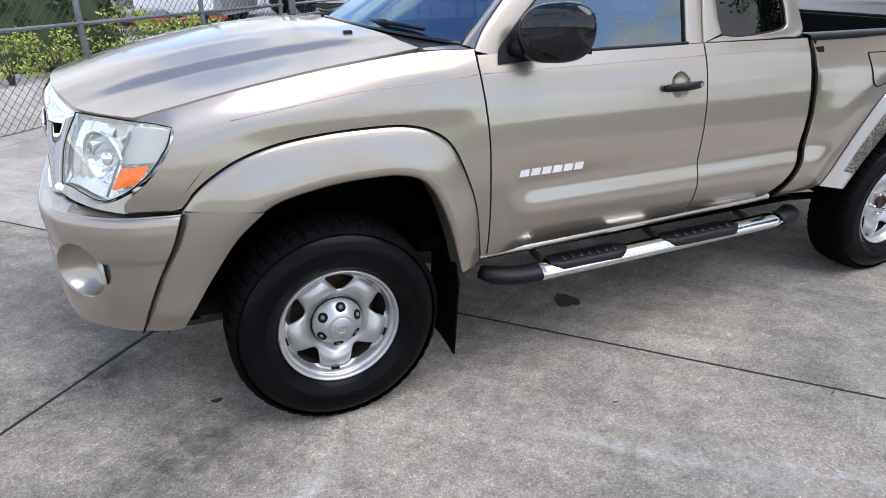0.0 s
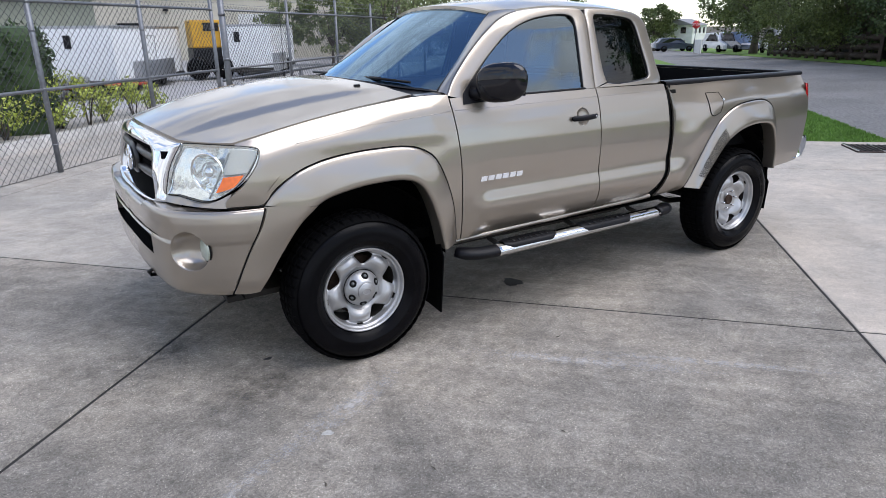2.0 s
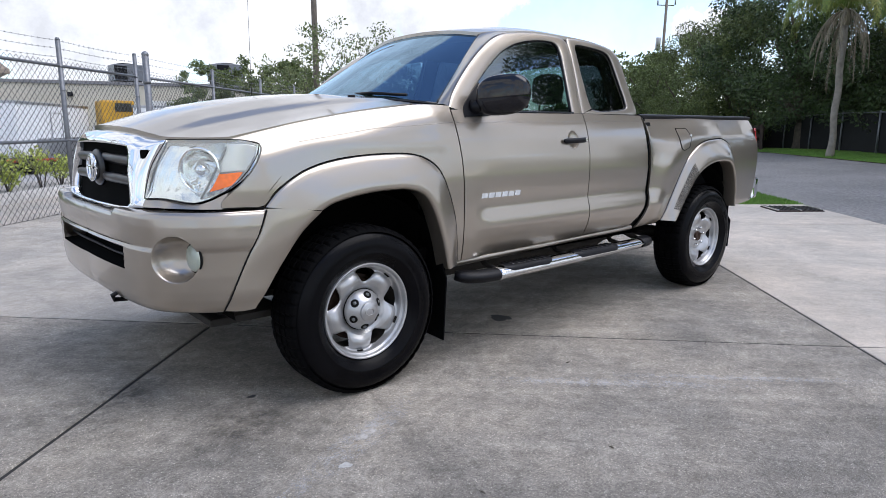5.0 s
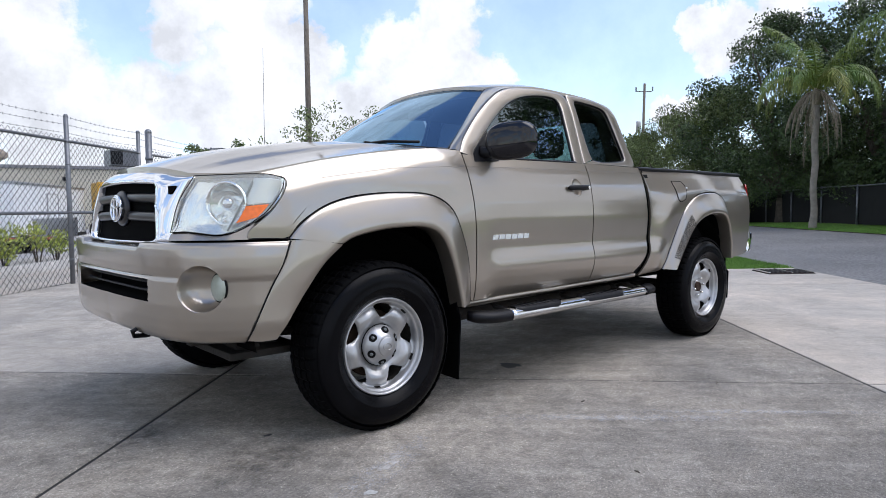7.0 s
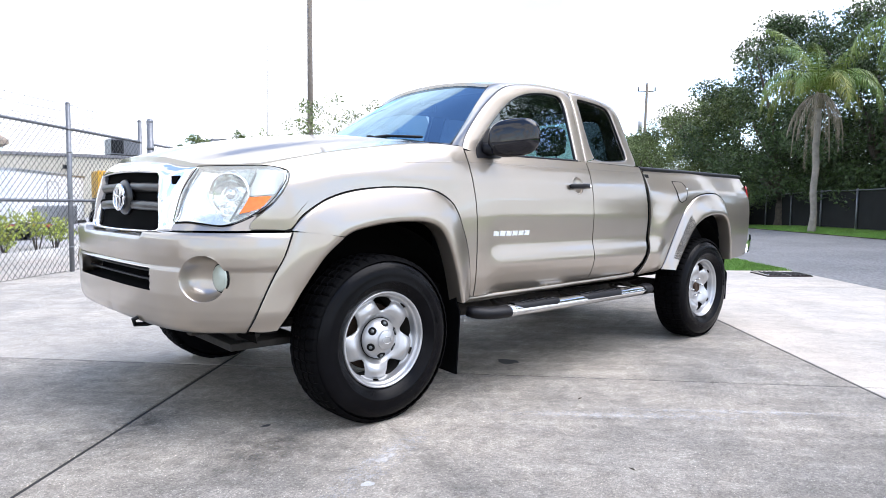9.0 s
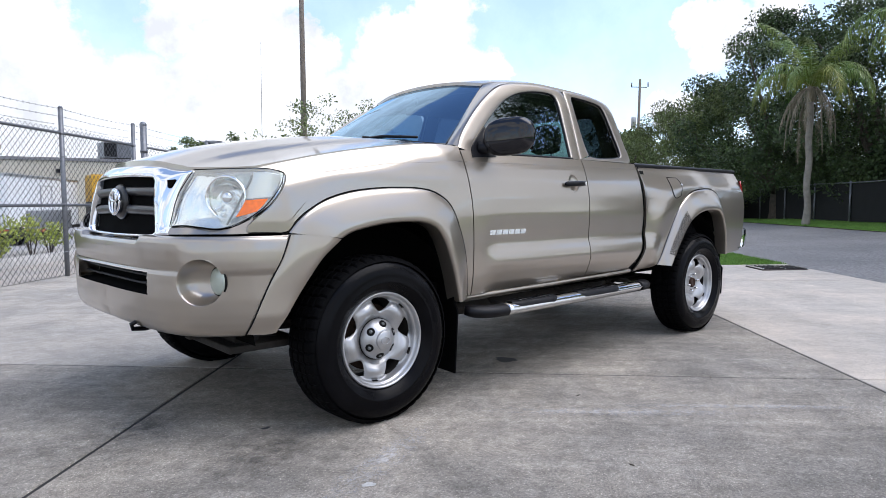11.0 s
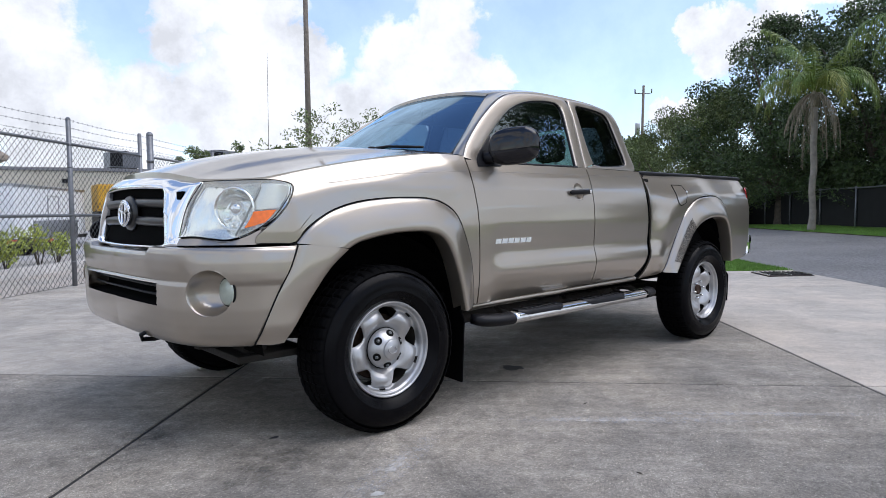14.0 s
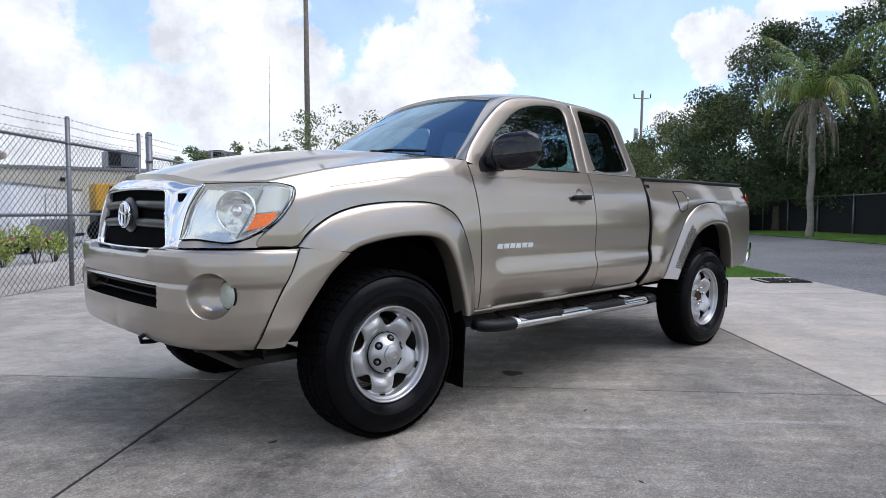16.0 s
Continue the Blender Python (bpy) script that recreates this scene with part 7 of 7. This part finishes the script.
# ---- yard behind the fence: trailers, machine, building ----
def yard_trailer(x, y, rot, L, W, H, z0, label, wing, door=0.12, guard=(-0.5, -0.2)):
    t = thing("cargo_trailer", label, "trailer", (x, y, 0), "trailers in the yard")
    t.rotation_euler = (0, 0, rot)
    one_box("body", (-L / 2, -W / 2, z0), (L / 2, W / 2, z0 + H), WHITE, t, "", 0.06)
    one_box("stone_guard", (L * guard[0], -W / 2 - 0.25, z0 - 0.05), (L * guard[1], -W / 2 + 0.01, z0 + 0.58), DIAMOND, t, "grey tread-plate guard", 0.004)
    one_box("roof_trim", (-L / 2 - 0.01, -W / 2 - 0.02, z0 + H - 0.07), (L / 2 + 0.01, W / 2 + 0.02, z0 + H + 0.01), DIAMOND, t, "", 0.01)
    one_box("bottom_trim", (-L / 2, -W / 2 - 0.02, z0 - 0.06), (L / 2, W / 2 + 0.02, z0 + 0.05), FRAME, t, "", 0.01)
    d = one_box("side_door", (L * door, -W / 2 - 0.015, z0 + 0.15), (L * door + 0.85, -W / 2 + 0.01, z0 + 1.32), WHITE, t, "", 0.01)
    for a, b in (((L * door - 0.02, z0 + 1.32), (L * door + 0.87, z0 + 1.35)), ((L * door - 0.03, z0 + 0.15), (L * door, z0 + 1.35)), ((L * door + 0.85, z0 + 0.15), (L * door + 0.88, z0 + 1.35))):
        one_box("door_trim", (a[0], -W / 2 - 0.03, a[1]), (b[0], -W / 2, b[1]), DIAMOND, d, "", 0.004)
    one_box("vent", (-L / 2 - 0.03, W * 0.12, z0 + H - 0.62), (-L / 2, W * 0.12 + 0.2, z0 + H - 0.25), PLASTIC, t, "", 0.02)
    for k in (-0.42, 0.42):
        bm = bmesh.new()
        lathe(bm, [(0.10, -0.02), (0.22, -0.03), (0.30, -0.02), (0.33, 0.04), (0.33, 0.16), (0.28, 0.2)], 24, (k + wing, -W / 2 - 0.03, 0.33))
        part("wheel", bm, RUBBER, t)
        bm = bmesh.new()
        lathe(bm, [(0.19, -0.02), (0.14, -0.0), (0.06, -0.03), (0.0, -0.03)], 20, (k + wing, -W / 2 - 0.03, 0.33))
        part("wheel_rim", bm, SILVER, t)
        bm = bmesh.new()
        lathe(bm, [(0.10, -0.02), (0.30, -0.02), (0.33, 0.04), (0.33, 0.16)], 20, (k + wing, W / 2 - 0.13, 0.33))
        part("wheel", bm, RUBBER, t)
    bm = bmesh.new()
    for sgn in (-1, 1):
        tube(bm, [(-L / 2, sgn * W * 0.4, z0 - 0.03), (-L / 2 - 1.2, 0, z0 - 0.03)], 0.05, 6)
    tube(bm, [(-L / 2 - 1.0, 0, 0.0), (-L / 2 - 1.0, 0, z0 + 0.2)], 0.04, 8)
    part("tongue", bm, FRAME, t)
    return t


yard_trailer(1.57, 21.6, radians(60.8), 5.8, 1.9, 1.62, 0.30, "long white enclosed cargo trailer with a side door", 0.2, -0.1, (-0.30, 0.22))
yard_trailer(-1.35, 21.6, radians(60.8), 3.4, 1.9, 1.62, 0.30, "short white cargo trailer with grey guard", 0.3)
yard_trailer(7.2, 24.8, radians(60.8), 5.0, 1.9, 1.62, 0.35, "white box trailer with dark chassis", 0.3)
# flat red trailer in front of them
ft = thing("flat_trailer", "low flatbed trailer with a red frame", "trailer", (0.55, 18.2, 0))
ft.rotation_euler = (0, 0, radians(8))
one_box("deck", (-1.6, -0.9, 0.33), (1.0, 0.9, 0.39), FRAME, ft, "", 0.01)
for y in (-0.9, 0.9):
    part("side_rail", tube(bmesh.new(), [(-1.6, y, 0.36), (1.0, y, 0.36)], 0.05, 6), REDPAINT, ft, "red side rail")
for x in (-0.35, 0.35):
    for y in (-0.95, 0.75):
        bm = bmesh.new()
        lathe(bm, [(0.08, 0.0), (0.20, 0.0), (0.24, 0.05), (0.24, 0.17), (0.1, 0.2)], 20, (x, y, 0.24))
        part("wheel", bm, RUBBER, ft)
one_box("tool_box", (-1.5, -0.6, 0.39), (-0.5, 0.2, 0.6), DIAMOND, ft, "grey tread-plate tool box", 0.02)
# yellow machine
ym = thing("yellow_loader", "yellow and black site machine parked in the yard", "machine", (4.75, 23.9, 0))
ym.rotation_euler = (0, 0, radians(-4))
one_box("cab", (-0.55, -0.7, 1.15), (0.55, 0.7, 2.15), YELLOW, ym, "", 0.06)
one_box("engine_bay", (-0.55, -0.75, 0.35), (0.55, 0.75, 1.15), PLASTIC, ym, "black engine housing", 0.05)
one_box("cab_window", (-0.1, -0.715, 1.75), (0.45, -0.69, 2.05), GLOSSBLACK, ym, "", 0.01)
for x in (-0.45, 0.45):
    bm = bmesh.new()
    lathe(bm, [(0.10, 0.0), (0.34, -0.02), (0.42, 0.05), (0.42, 0.26), (0.2, 0.3)], 24, (x, -0.95, 0.42))
    part("wheel", bm, RUBBER, ym)

# long cream building with rooftop units
bld = thing("warehouse", "long cream stucco commercial building with flat roof", "building", (0, 0, 0))
BX, BY, BR = 7.0, 43.0, radians(-14)
mB = Matrix.Translation((BX, BY, 0)) @ Matrix.Rotation(BR, 4, "Z")
one_box("wall", (-16, 0, -0.2), (16, 12, 3.75), STUCCO, bld, "", 0.03, mB)
one_box("parapet_cap", (-16.1, -0.1, 3.75), (16.1, 12.1, 3.95), ROOFING, bld, "", 0.02, mB)
one_box("roof", (-15.9, 0.1, 3.6), (15.9, 11.9, 3.70), ROOFING, bld, "", 0.0, mB)
for x in (-12, -7.5, -3.0, 2.0, 6.5, 11):
    wd = one_box("window", (x, -0.05, 1.3), (x + 1.4, 0.02, 2.3), GLOSSBLACK, bld, "dark window", 0.01, mB)
    one_box("window_sill", (x - 0.1, -0.12, 1.2), (x + 1.5, 0.02, 1.3), STUCCO, wd, "", 0.01, mB)
for x in (-9.5, 4.3):
    one_box("roller_door", (x, -0.06, 0), (x + 2.0, 0.02, 2.8), WHITEPAINT, bld, "white roller door", 0.01, mB)
for x in (-5.4, -0.2, 8.6):
    one_box("wall_lamp", (x, -0.2, 3.0), (x + 0.3, 0.0, 3.25), PLASTIC, bld, "", 0.02, mB)


def roof_unit(px, py, zb, w, h):
    t = thing("rooftop_unit", "grey rooftop air-conditioning unit", "air conditioner", (px, py, zb), "units on the warehouse roof")
    one_box("casing", (-w / 2, -w / 2, 0.08), (w / 2, w / 2, h), GALV, t, "", 0.03)
    one_box("louvre_panel", (-w / 2 - 0.02, -w / 2 - 0.02, 0.15), (-w * 0.08, -w / 2 + 0.02, h - 0.1), PLASTIC, t, "dark louvre", 0.01)
    one_box("stand", (-w / 2 + 0.1, -w / 2 + 0.1, -0.25), (w / 2 - 0.1, w / 2 - 0.1, 0.08), FRAME, t, "", 0.01)
    bm = bmesh.new()
    lathe(bm, [(w * 0.3, h - 0.02), (w * 0.3, h + 0.08), (w * 0.25, h + 0.1), (0.0, h + 0.06)], 20, (0, 0, 0), "z")
    part("fan_cowl", bm, PLASTIC, t)
    return t


roof_unit(10.3, 43.3, 3.95, 1.7, 1.1)
roof_unit(16.4, 42.0, 4.15, 1.9, 1.2)
# grey-green building with a tan hip roof at the yard's edge
sh = thing("yard_office", "grey-green rendered building with a tan hip roof", "building", (2.27, 29.2, 0))
one_box("wall", (-9.0, 0.6, -0.1), (-0.6, 7.0, 3.45), OLIVE, sh, "", 0.02)
bm = bmesh.new()
pv = [bm.verts.new(p) for p in ((-9.6, 0, 3.49), (0, 0, 3.49), (0, 7.6, 3.49), (-9.6, 7.6, 3.49), (-7.0, 3.8, 6.2), (-2.9, 3.8, 6.2), (-9.6, 0, 3.32), (0, 0, 3.32), (0, 7.6, 3.32), (-9.6, 7.6, 3.32))]
for q in ((0, 1, 5, 4), (2, 3, 4, 5), (3, 0, 4), (1, 2, 5), (0, 6, 7, 1), (1, 7, 8, 2), (2, 8, 9, 3), (3, 9, 6, 0), (9, 8, 7, 6)):
    bm.faces.new([pv[k] for k in q])
part("roof", bm, TANROOF, sh, "tan shingle hip roof")

# low pale trees beyond the yard
for k, (x, y, h) in enumerate(((12.6, 30.0, 4.6), (15.0, 29.5, 4.7), (10.6, 31.0, 4.3))):
    tree("yard_tree", x, y, h, 1.6, 0.07, 95 + k, "low yellow-green tree beyond the yard", LEAF_PALE, size=0.13, clumps=44, per=110, first=0.2)

# poles
pl = thing("street_pole", "tall weathered wooden utility pole behind the fence", "utility pole", (15.5, 27.9, 0), "utility poles")
part("pole", tube(bmesh.new(), [(0, 0, -0.3), (-0.02, 0.0, 7), (-0.06, 0.0, 14.5)], [0.17, 0.145, 0.115], 14), WOODPOLE, pl)
part("guy_wire", tube(bmesh.new(), [(0.1, 0, 12.5), (-0.35, 0.1, 13.4), (-0.1, 0, 14)], 0.012, 4), FRAME, pl)
up = thing("utility_pole", "distant wooden utility pole with a crossarm and transformer", "utility pole", (58.0, 34.2, rise(58.0, 34.2)), "utility poles")
up.scale = (1.75, 1.75, 1.75)
part("pole", tube(bmesh.new(), [(0.0, 0, -0.3), (0.1, 0, 4), (0.25, 0, 8.2)], [0.09, 0.08, 0.07], 12), WOODPOLE, up)
part("crossarm", tube(bmesh.new(), [(-0.12, 0.36, 7.75), (0.55, -0.28, 7.72)], 0.026, 6), WOODPOLE, up)
bm = bmesh.new()
lathe(bm, [(0.0, 0.40), (0.12, 0.38), (0.14, 0.3), (0.14, -0.30), (0.0, -0.34)], 14, (-0.03, 0.22, 5.6), "z")
part("transformer", bm, SILVER, up, "grey transformer can")
for dxy in ((-0.3, 0.35), (0.35, -0.35)):
    part("insulator", tube(bmesh.new(), [(0.2 + dxy[0], dxy[1], 7.75), (0.2 + dxy[0], dxy[1], 8.0)], 0.04, 8), GALV, up)

# ---- across the road ----
palm(22.6, 5.75, 4.25, 0.105, 30, 2.9, 5, "queen palm with drooping fronds, some dry and brown")
palm(19.7, 1.9, 4.9, 0.12, 22, 2.9, 9, "queen palm with long hanging green fronds")
tree("oak_tree", 29.0, 9.2, 9.0, 4.4, 0.28, 21, "large dark green live oak across the road", size=0.12, clumps=120, per=430, first=0.14)
tree("oak_tree", 31.5, 13.2, 6.8, 3.6, 0.25, 22, "spreading live oak with dense crown", LEAF_FAR, size=0.115, clumps=120, per=400, first=0.12)
tree("oak_tree", 36.0, 18.5, 6.6, 3.6, 0.24, 23, "live oak beside the street with rounded crown", LEAF_FAR, size=0.11, clumps=100, per=330, first=0.12)
tree("oak_tree", 27.0, 4.5, 8.5, 4.2, 0.28, 24, "live oak behind the screened fence", size=0.13, clumps=110, per=360, first=0.12)
tree("oak_tree", 25.5, 0.5, 8.0, 4.0, 0.26, 25, "live oak shading the yard fence", size=0.16, clumps=90, per=220, first=0.12)
tree("oak_tree", 45.0, 27.0, 7.0, 4.5, 0.26, 26, "distant street tree with broad crown", LEAF_FAR, size=0.28, clumps=60, per=120, first=0.3)
tree("oak_tree", 66.0, 54.0, 5.2, 3.0, 0.2, 27, "distant tree down the street", LEAF_FAR, size=0.28, clumps=50, per=110, first=0.25)
tree("oak_tree", 58.0, 36.0, 7.5, 3.4, 0.3, 33, "distant tree over the street corner", LEAF_FAR, size=0.32, clumps=60, per=110, first=0.35)
# dense undergrowth behind the screened fence
for k in range(13):
    ux, uy, _ = uv(5.5 + k * 2.6, -17.0 - 1.2 * (k % 2))
    tree("understory_tree", ux, uy, 3.4 + 0.7 * (k % 3), 2.0, 0.08, 120 + k, "dark dense undergrowth tree behind the screened fence", LEAF_HEDGE, size=0.16, clumps=40, per=130, first=0.08)
# slight trees behind the yard fence
tree("crape_myrtle", 9.2, 17.2, 4.4, 1.7, 0.05, 31, "thin airy tree behind the yard fence", LEAF_PALE, size=0.10, clumps=30, per=40, first=0.3)
tree("crape_myrtle", 11.0, 17.8, 4.9, 1.9, 0.05, 35, "thin airy tree with pale bark behind the fence", LEAF_PALE, size=0.10, clumps=34, per=40, first=0.25)
tree("crape_myrtle", 12.9, 18.6, 4.9, 1.9, 0.05, 32, "thin airy tree with sparse leaves", LEAF_PALE, size=0.10, clumps=30, per=40, first=0.3)
for k, (x, y, h) in enumerate(((18.0, 36.0, 5.2), (22.5, 36.5, 5.0), (27.0, 36.0, 5.2), (31.5, 34.0, 5.4))):
    tree("yard_tree", x, y, h, 2.7, 0.15, 60 + k, "low dense tree at the back of the yard", LEAF_FAR, size=0.22, clumps=46, per=90, first=0.2)

# dark screened fence across the road
sf = thing("screened_fence", "chain-link fence covered with black privacy cloth", "fence")
FENCE_V = -14.3
us = np.arange(4, 40.1, 2.4)
for u in us:
    x, y, _ = uv(u, FENCE_V)
    z = rise(x, y)
    part("post", tube(bmesh.new(), [(x, y, z - 0.1), (x, y, z + 1.5)], 0.035, 8), GALV, sf)
def run(u0, u1, z0, z1, off=0.0):
    out = []
    for zz in (z1, (z0 + z1) / 2, z0):
        row = []
        for u in np.linspace(u0, u1, 30):
            x, y, _ = uv(u, FENCE_V + off)
            row.append((x, y, rise(x, y) + zz + 0.012 * math.sin(u * 3.1)))
        out.append(row)
    return np.array(out)
sheet("privacy_cloth", run(4, 40, 0.04, 1.40, -0.05), SCREENCLOTH, sf, "black privacy cloth")
part("rail", tube(bmesh.new(), [tuple(p) for p in run(4, 40, 1.44, 1.44)[0]], 0.025, 6), GALV, sf)
# house behind the fence
hs = thing("bungalow", "pale bungalow behind the screened fence", "house", (*uv(17.5, -25.0)[:2], 0.4))
hs.rotation_euler = (0, 0, radians(46))
one_box("wall", (-6, -3, -0.4), (6, 3, 2.6), STUCCO, hs, "", 0.02)
bm = bmesh.new()
pv = [bm.verts.new(p) for p in ((-6.6, -3.6, 2.55), (6.6, -3.6, 2.55), (6.6, 3.6, 2.55), (-6.6, 3.6, 2.55), (-4.5, 0, 4.1), (4.5, 0, 4.1))]
for q in ((0, 1, 5, 4), (2, 3, 4, 5), (0, 4, 3), (1, 2, 5), (3, 2, 1, 0)):
    bm.faces.new([pv[k] for k in q])
part("roof", bm, ROOFING, hs)
for x in (-4, -1, 2.6):
    one_box("window", (x, 2.98, 0.9), (x + 1.3, 3.05, 2.0), GLOSSBLACK, hs, "", 0.01)


# ---- down the street ----
def car(x, y, rot, paint, label, L=4.5, H=1.45, suv=False):
    t = thing("parked_car", label, "car", (x, y, rise(x, y)), "cars parked down the street")
    t.rotation_euler = (0, 0, rot)
    prof = [(-0.5, 0.30), (-0.5, 0.62), (-0.46, 0.78), (-0.22, 0.88 if not suv else 1.0), (-0.10, H * 0.97), (0.18, H), (0.36 if not suv else 0.44, H * 0.95), (0.44 if not suv else 0.5, 0.95), (0.5, 0.88), (0.5, 0.34)]
    rows = []
    for wdt, sc_ in ((-0.9, 0.9), (-0.8, 1.0), (0.8, 1.0), (0.9, 0.9)):
        rows.append([(px * L * (1 if abs(wdt) < 0.85 else 0.985), wdt * (1.0 if pz < 0.9 else 0.88), pz if pz < 0.9 else pz * (1 if abs(wdt) < 0.85 else 0.97)) for px, pz in prof])
    g = np.array(rows)
    b = sheet("body", g, paint, t)
    for sgn, r_ in ((-1, 0), (1, -1)):
        bm = bmesh.new()
        bm.faces.new([bm.verts.new(p) for p in rows[r_]])
        part("flank", bm, paint, t)
        gl = [(px * L, sgn * 0.835, pz) for px, pz in ((-0.19, 0.93), (-0.09, H * 0.9), (0.18, H * 0.92), (0.36, 0.93))]
        bm = bmesh.new()
        bm.faces.new([bm.verts.new(p) for p in gl])
        part("side_window", bm, GLOSSBLACK, t)
        for px in (-0.31, 0.30):
            bm = bmesh.new()
            lathe(bm, [(0.0, 0.0), (0.2, 0.0), (0.31, 0.0), (0.32, 0.05), (0.32, 0.2), (0.2, 0.2)], 20, (px * L, sgn * 0.9 - (0.1 if sgn > 0 else 0.1) + (0.0 if sgn < 0 else -0.0), 0.32))
            part("wheel", bm, RUBBER, t)
    return t


car(59, 45.5, radians(150), CARBLUE, "dark blue sedan at the far end of the street")
car(52.0, 34.6, radians(60), CARWHITE, "white suv parked by the corner", 4.6, 1.65, True)
car(51.0, 32.3, radians(60), CARBLUE, "dark suv parked by the corner", 4.6, 1.65, True)
car(41.0, 21.3, radians(46), CARWHITE, "white van parked behind the board fence", 4.8, 1.75, True)
car(43.5, 23.9, radians(46), CARSILVER, "silver suv parked behind the board fence", 4.6, 1.7, True)
car(38.5, 18.2, radians(46), CARSILVER, "grey suv parked behind the board fence", 4.6, 1.7, True)
# two-storey white house
wh = thing("white_house", "two-storey white house at the street corner", "house", (71, 54, rise(71, 54)))
wh.rotation_euler = (0, 0, radians(20))
wh.scale = (0.55, 0.55, 0.55)
one_box("wall", (-5, -4, -1.0), (5, 4, 5.4), WHITEPAINT, wh, "", 0.02)
bm = bmesh.new()
pv = [bm.verts.new(p) for p in ((-5.5, -4.5, 5.35), (5.5, -4.5, 5.35), (5.5, 4.5, 5.35), (-5.5, 4.5, 5.35), (-5.5, 0, 6.8), (5.5, 0, 6.8))]
for q in ((0, 1, 5, 4), (2, 3, 4, 5), (0, 4, 3), (1, 2, 5), (3, 2, 1, 0)):
    bm.faces.new([pv[k] for k in q])
part("roof", bm, ROOFING, wh)
for z in (0.8, 3.6):
    for x in (-3.6, -0.6, 2.4):
        one_box("window", (x, -4.06, z), (x + 1.2, -3.98, z + 1.3), GLOSSBLACK, wh, "", 0.01)
    for y in (-2.5, 1.0):
        one_box("window", (-5.06, y, z), (-4.98, y + 1.2, z + 1.3), GLOSSBLACK, wh, "", 0.01)
# stop sign
ss = thing("stop_sign", "red octagonal stop sign on a thin post", "road sign", (53.0, 38.3, rise(53.0, 38.3)))
part("post", tube(bmesh.new(), [(0, 0, -0.2), (0, 0, 2.9)], 0.03, 8), GALV, ss)
sgn_m = Matrix.Translation((0, 0, 2.5)) @ Matrix.Rotation(radians(-52), 4, "Z")
bm = bmesh.new()
lathe(bm, [(0.0, -0.045), (0.38, -0.045), (0.38, -0.035), (0.0, -0.035)], 8, (0, 0, 0), "y", math.pi / 8)
bmesh.ops.transform(bm, matrix=sgn_m, verts=bm.verts)
part("sign_face", bm, SIGNRED, ss)
txt = bpy.data.curves.new("sign_text", "FONT")
txt.body, txt.align_x, txt.align_y, txt.size, txt.extrude = "STOP", "CENTER", "CENTER", 0.30, 0.002
txo = new("sign_text", txt)
txt.materials.append(WHITEPAINT)
txo.parent = ss
txo.matrix_basis = sgn_m @ Matrix.Translation((0, -0.05, 0)) @ Matrix.Rotation(radians(90), 4, "X")
# white picket posts and mail boxes at the corner
pk = thing("picket_fence", "short run of white pickets at the corner", "fence", (0, 0, 0))
for k in range(9):
    x, y = 49.0 + k * 0.55, 34.6 + k * 0.48
    one_box("picket", (x - 0.09, y - 0.09, rise(x, y) - 0.1), (x + 0.09, y + 0.09, rise(x, y) + 1.15), WHITEPAINT, pk, "", 0.02)
# dark board fence with white-topped posts in front of the parked cars
bf = thing("board_fence", "low dark board fence with gaps between posts", "fence", (0, 0, 0))
for k in range(12):
    u = 27.0 + k * 1.5
    x, y, _ = uv(u, -12.9)
    z = rise(x, y)
    one_box("post", (x - 0.07, y - 0.07, z - 0.1), (x + 0.07, y + 0.07, z + 1.25), WOODDARK, bf, "", 0.01)
    if k < 11:
        x2, y2, _ = uv(u + 1.5, -12.9)
        for zz in (0.25, 0.62, 0.99):
            part("board", tube(bmesh.new(), [(x, y, z + zz), (x2, y2, rise(x2, y2) + zz)], 0.11, 4, flat=1.2), WOODDARK, bf)
# a tree behind the viewer, seen only as a mirrored shape in the glass
tree("oak_tree", 17.0, -5.6, 13.0, 4.4, 0.14, 84, "tall live oak with a high crown, mirrored in the glass", size=0.11, clumps=170, per=620, first=0.55)
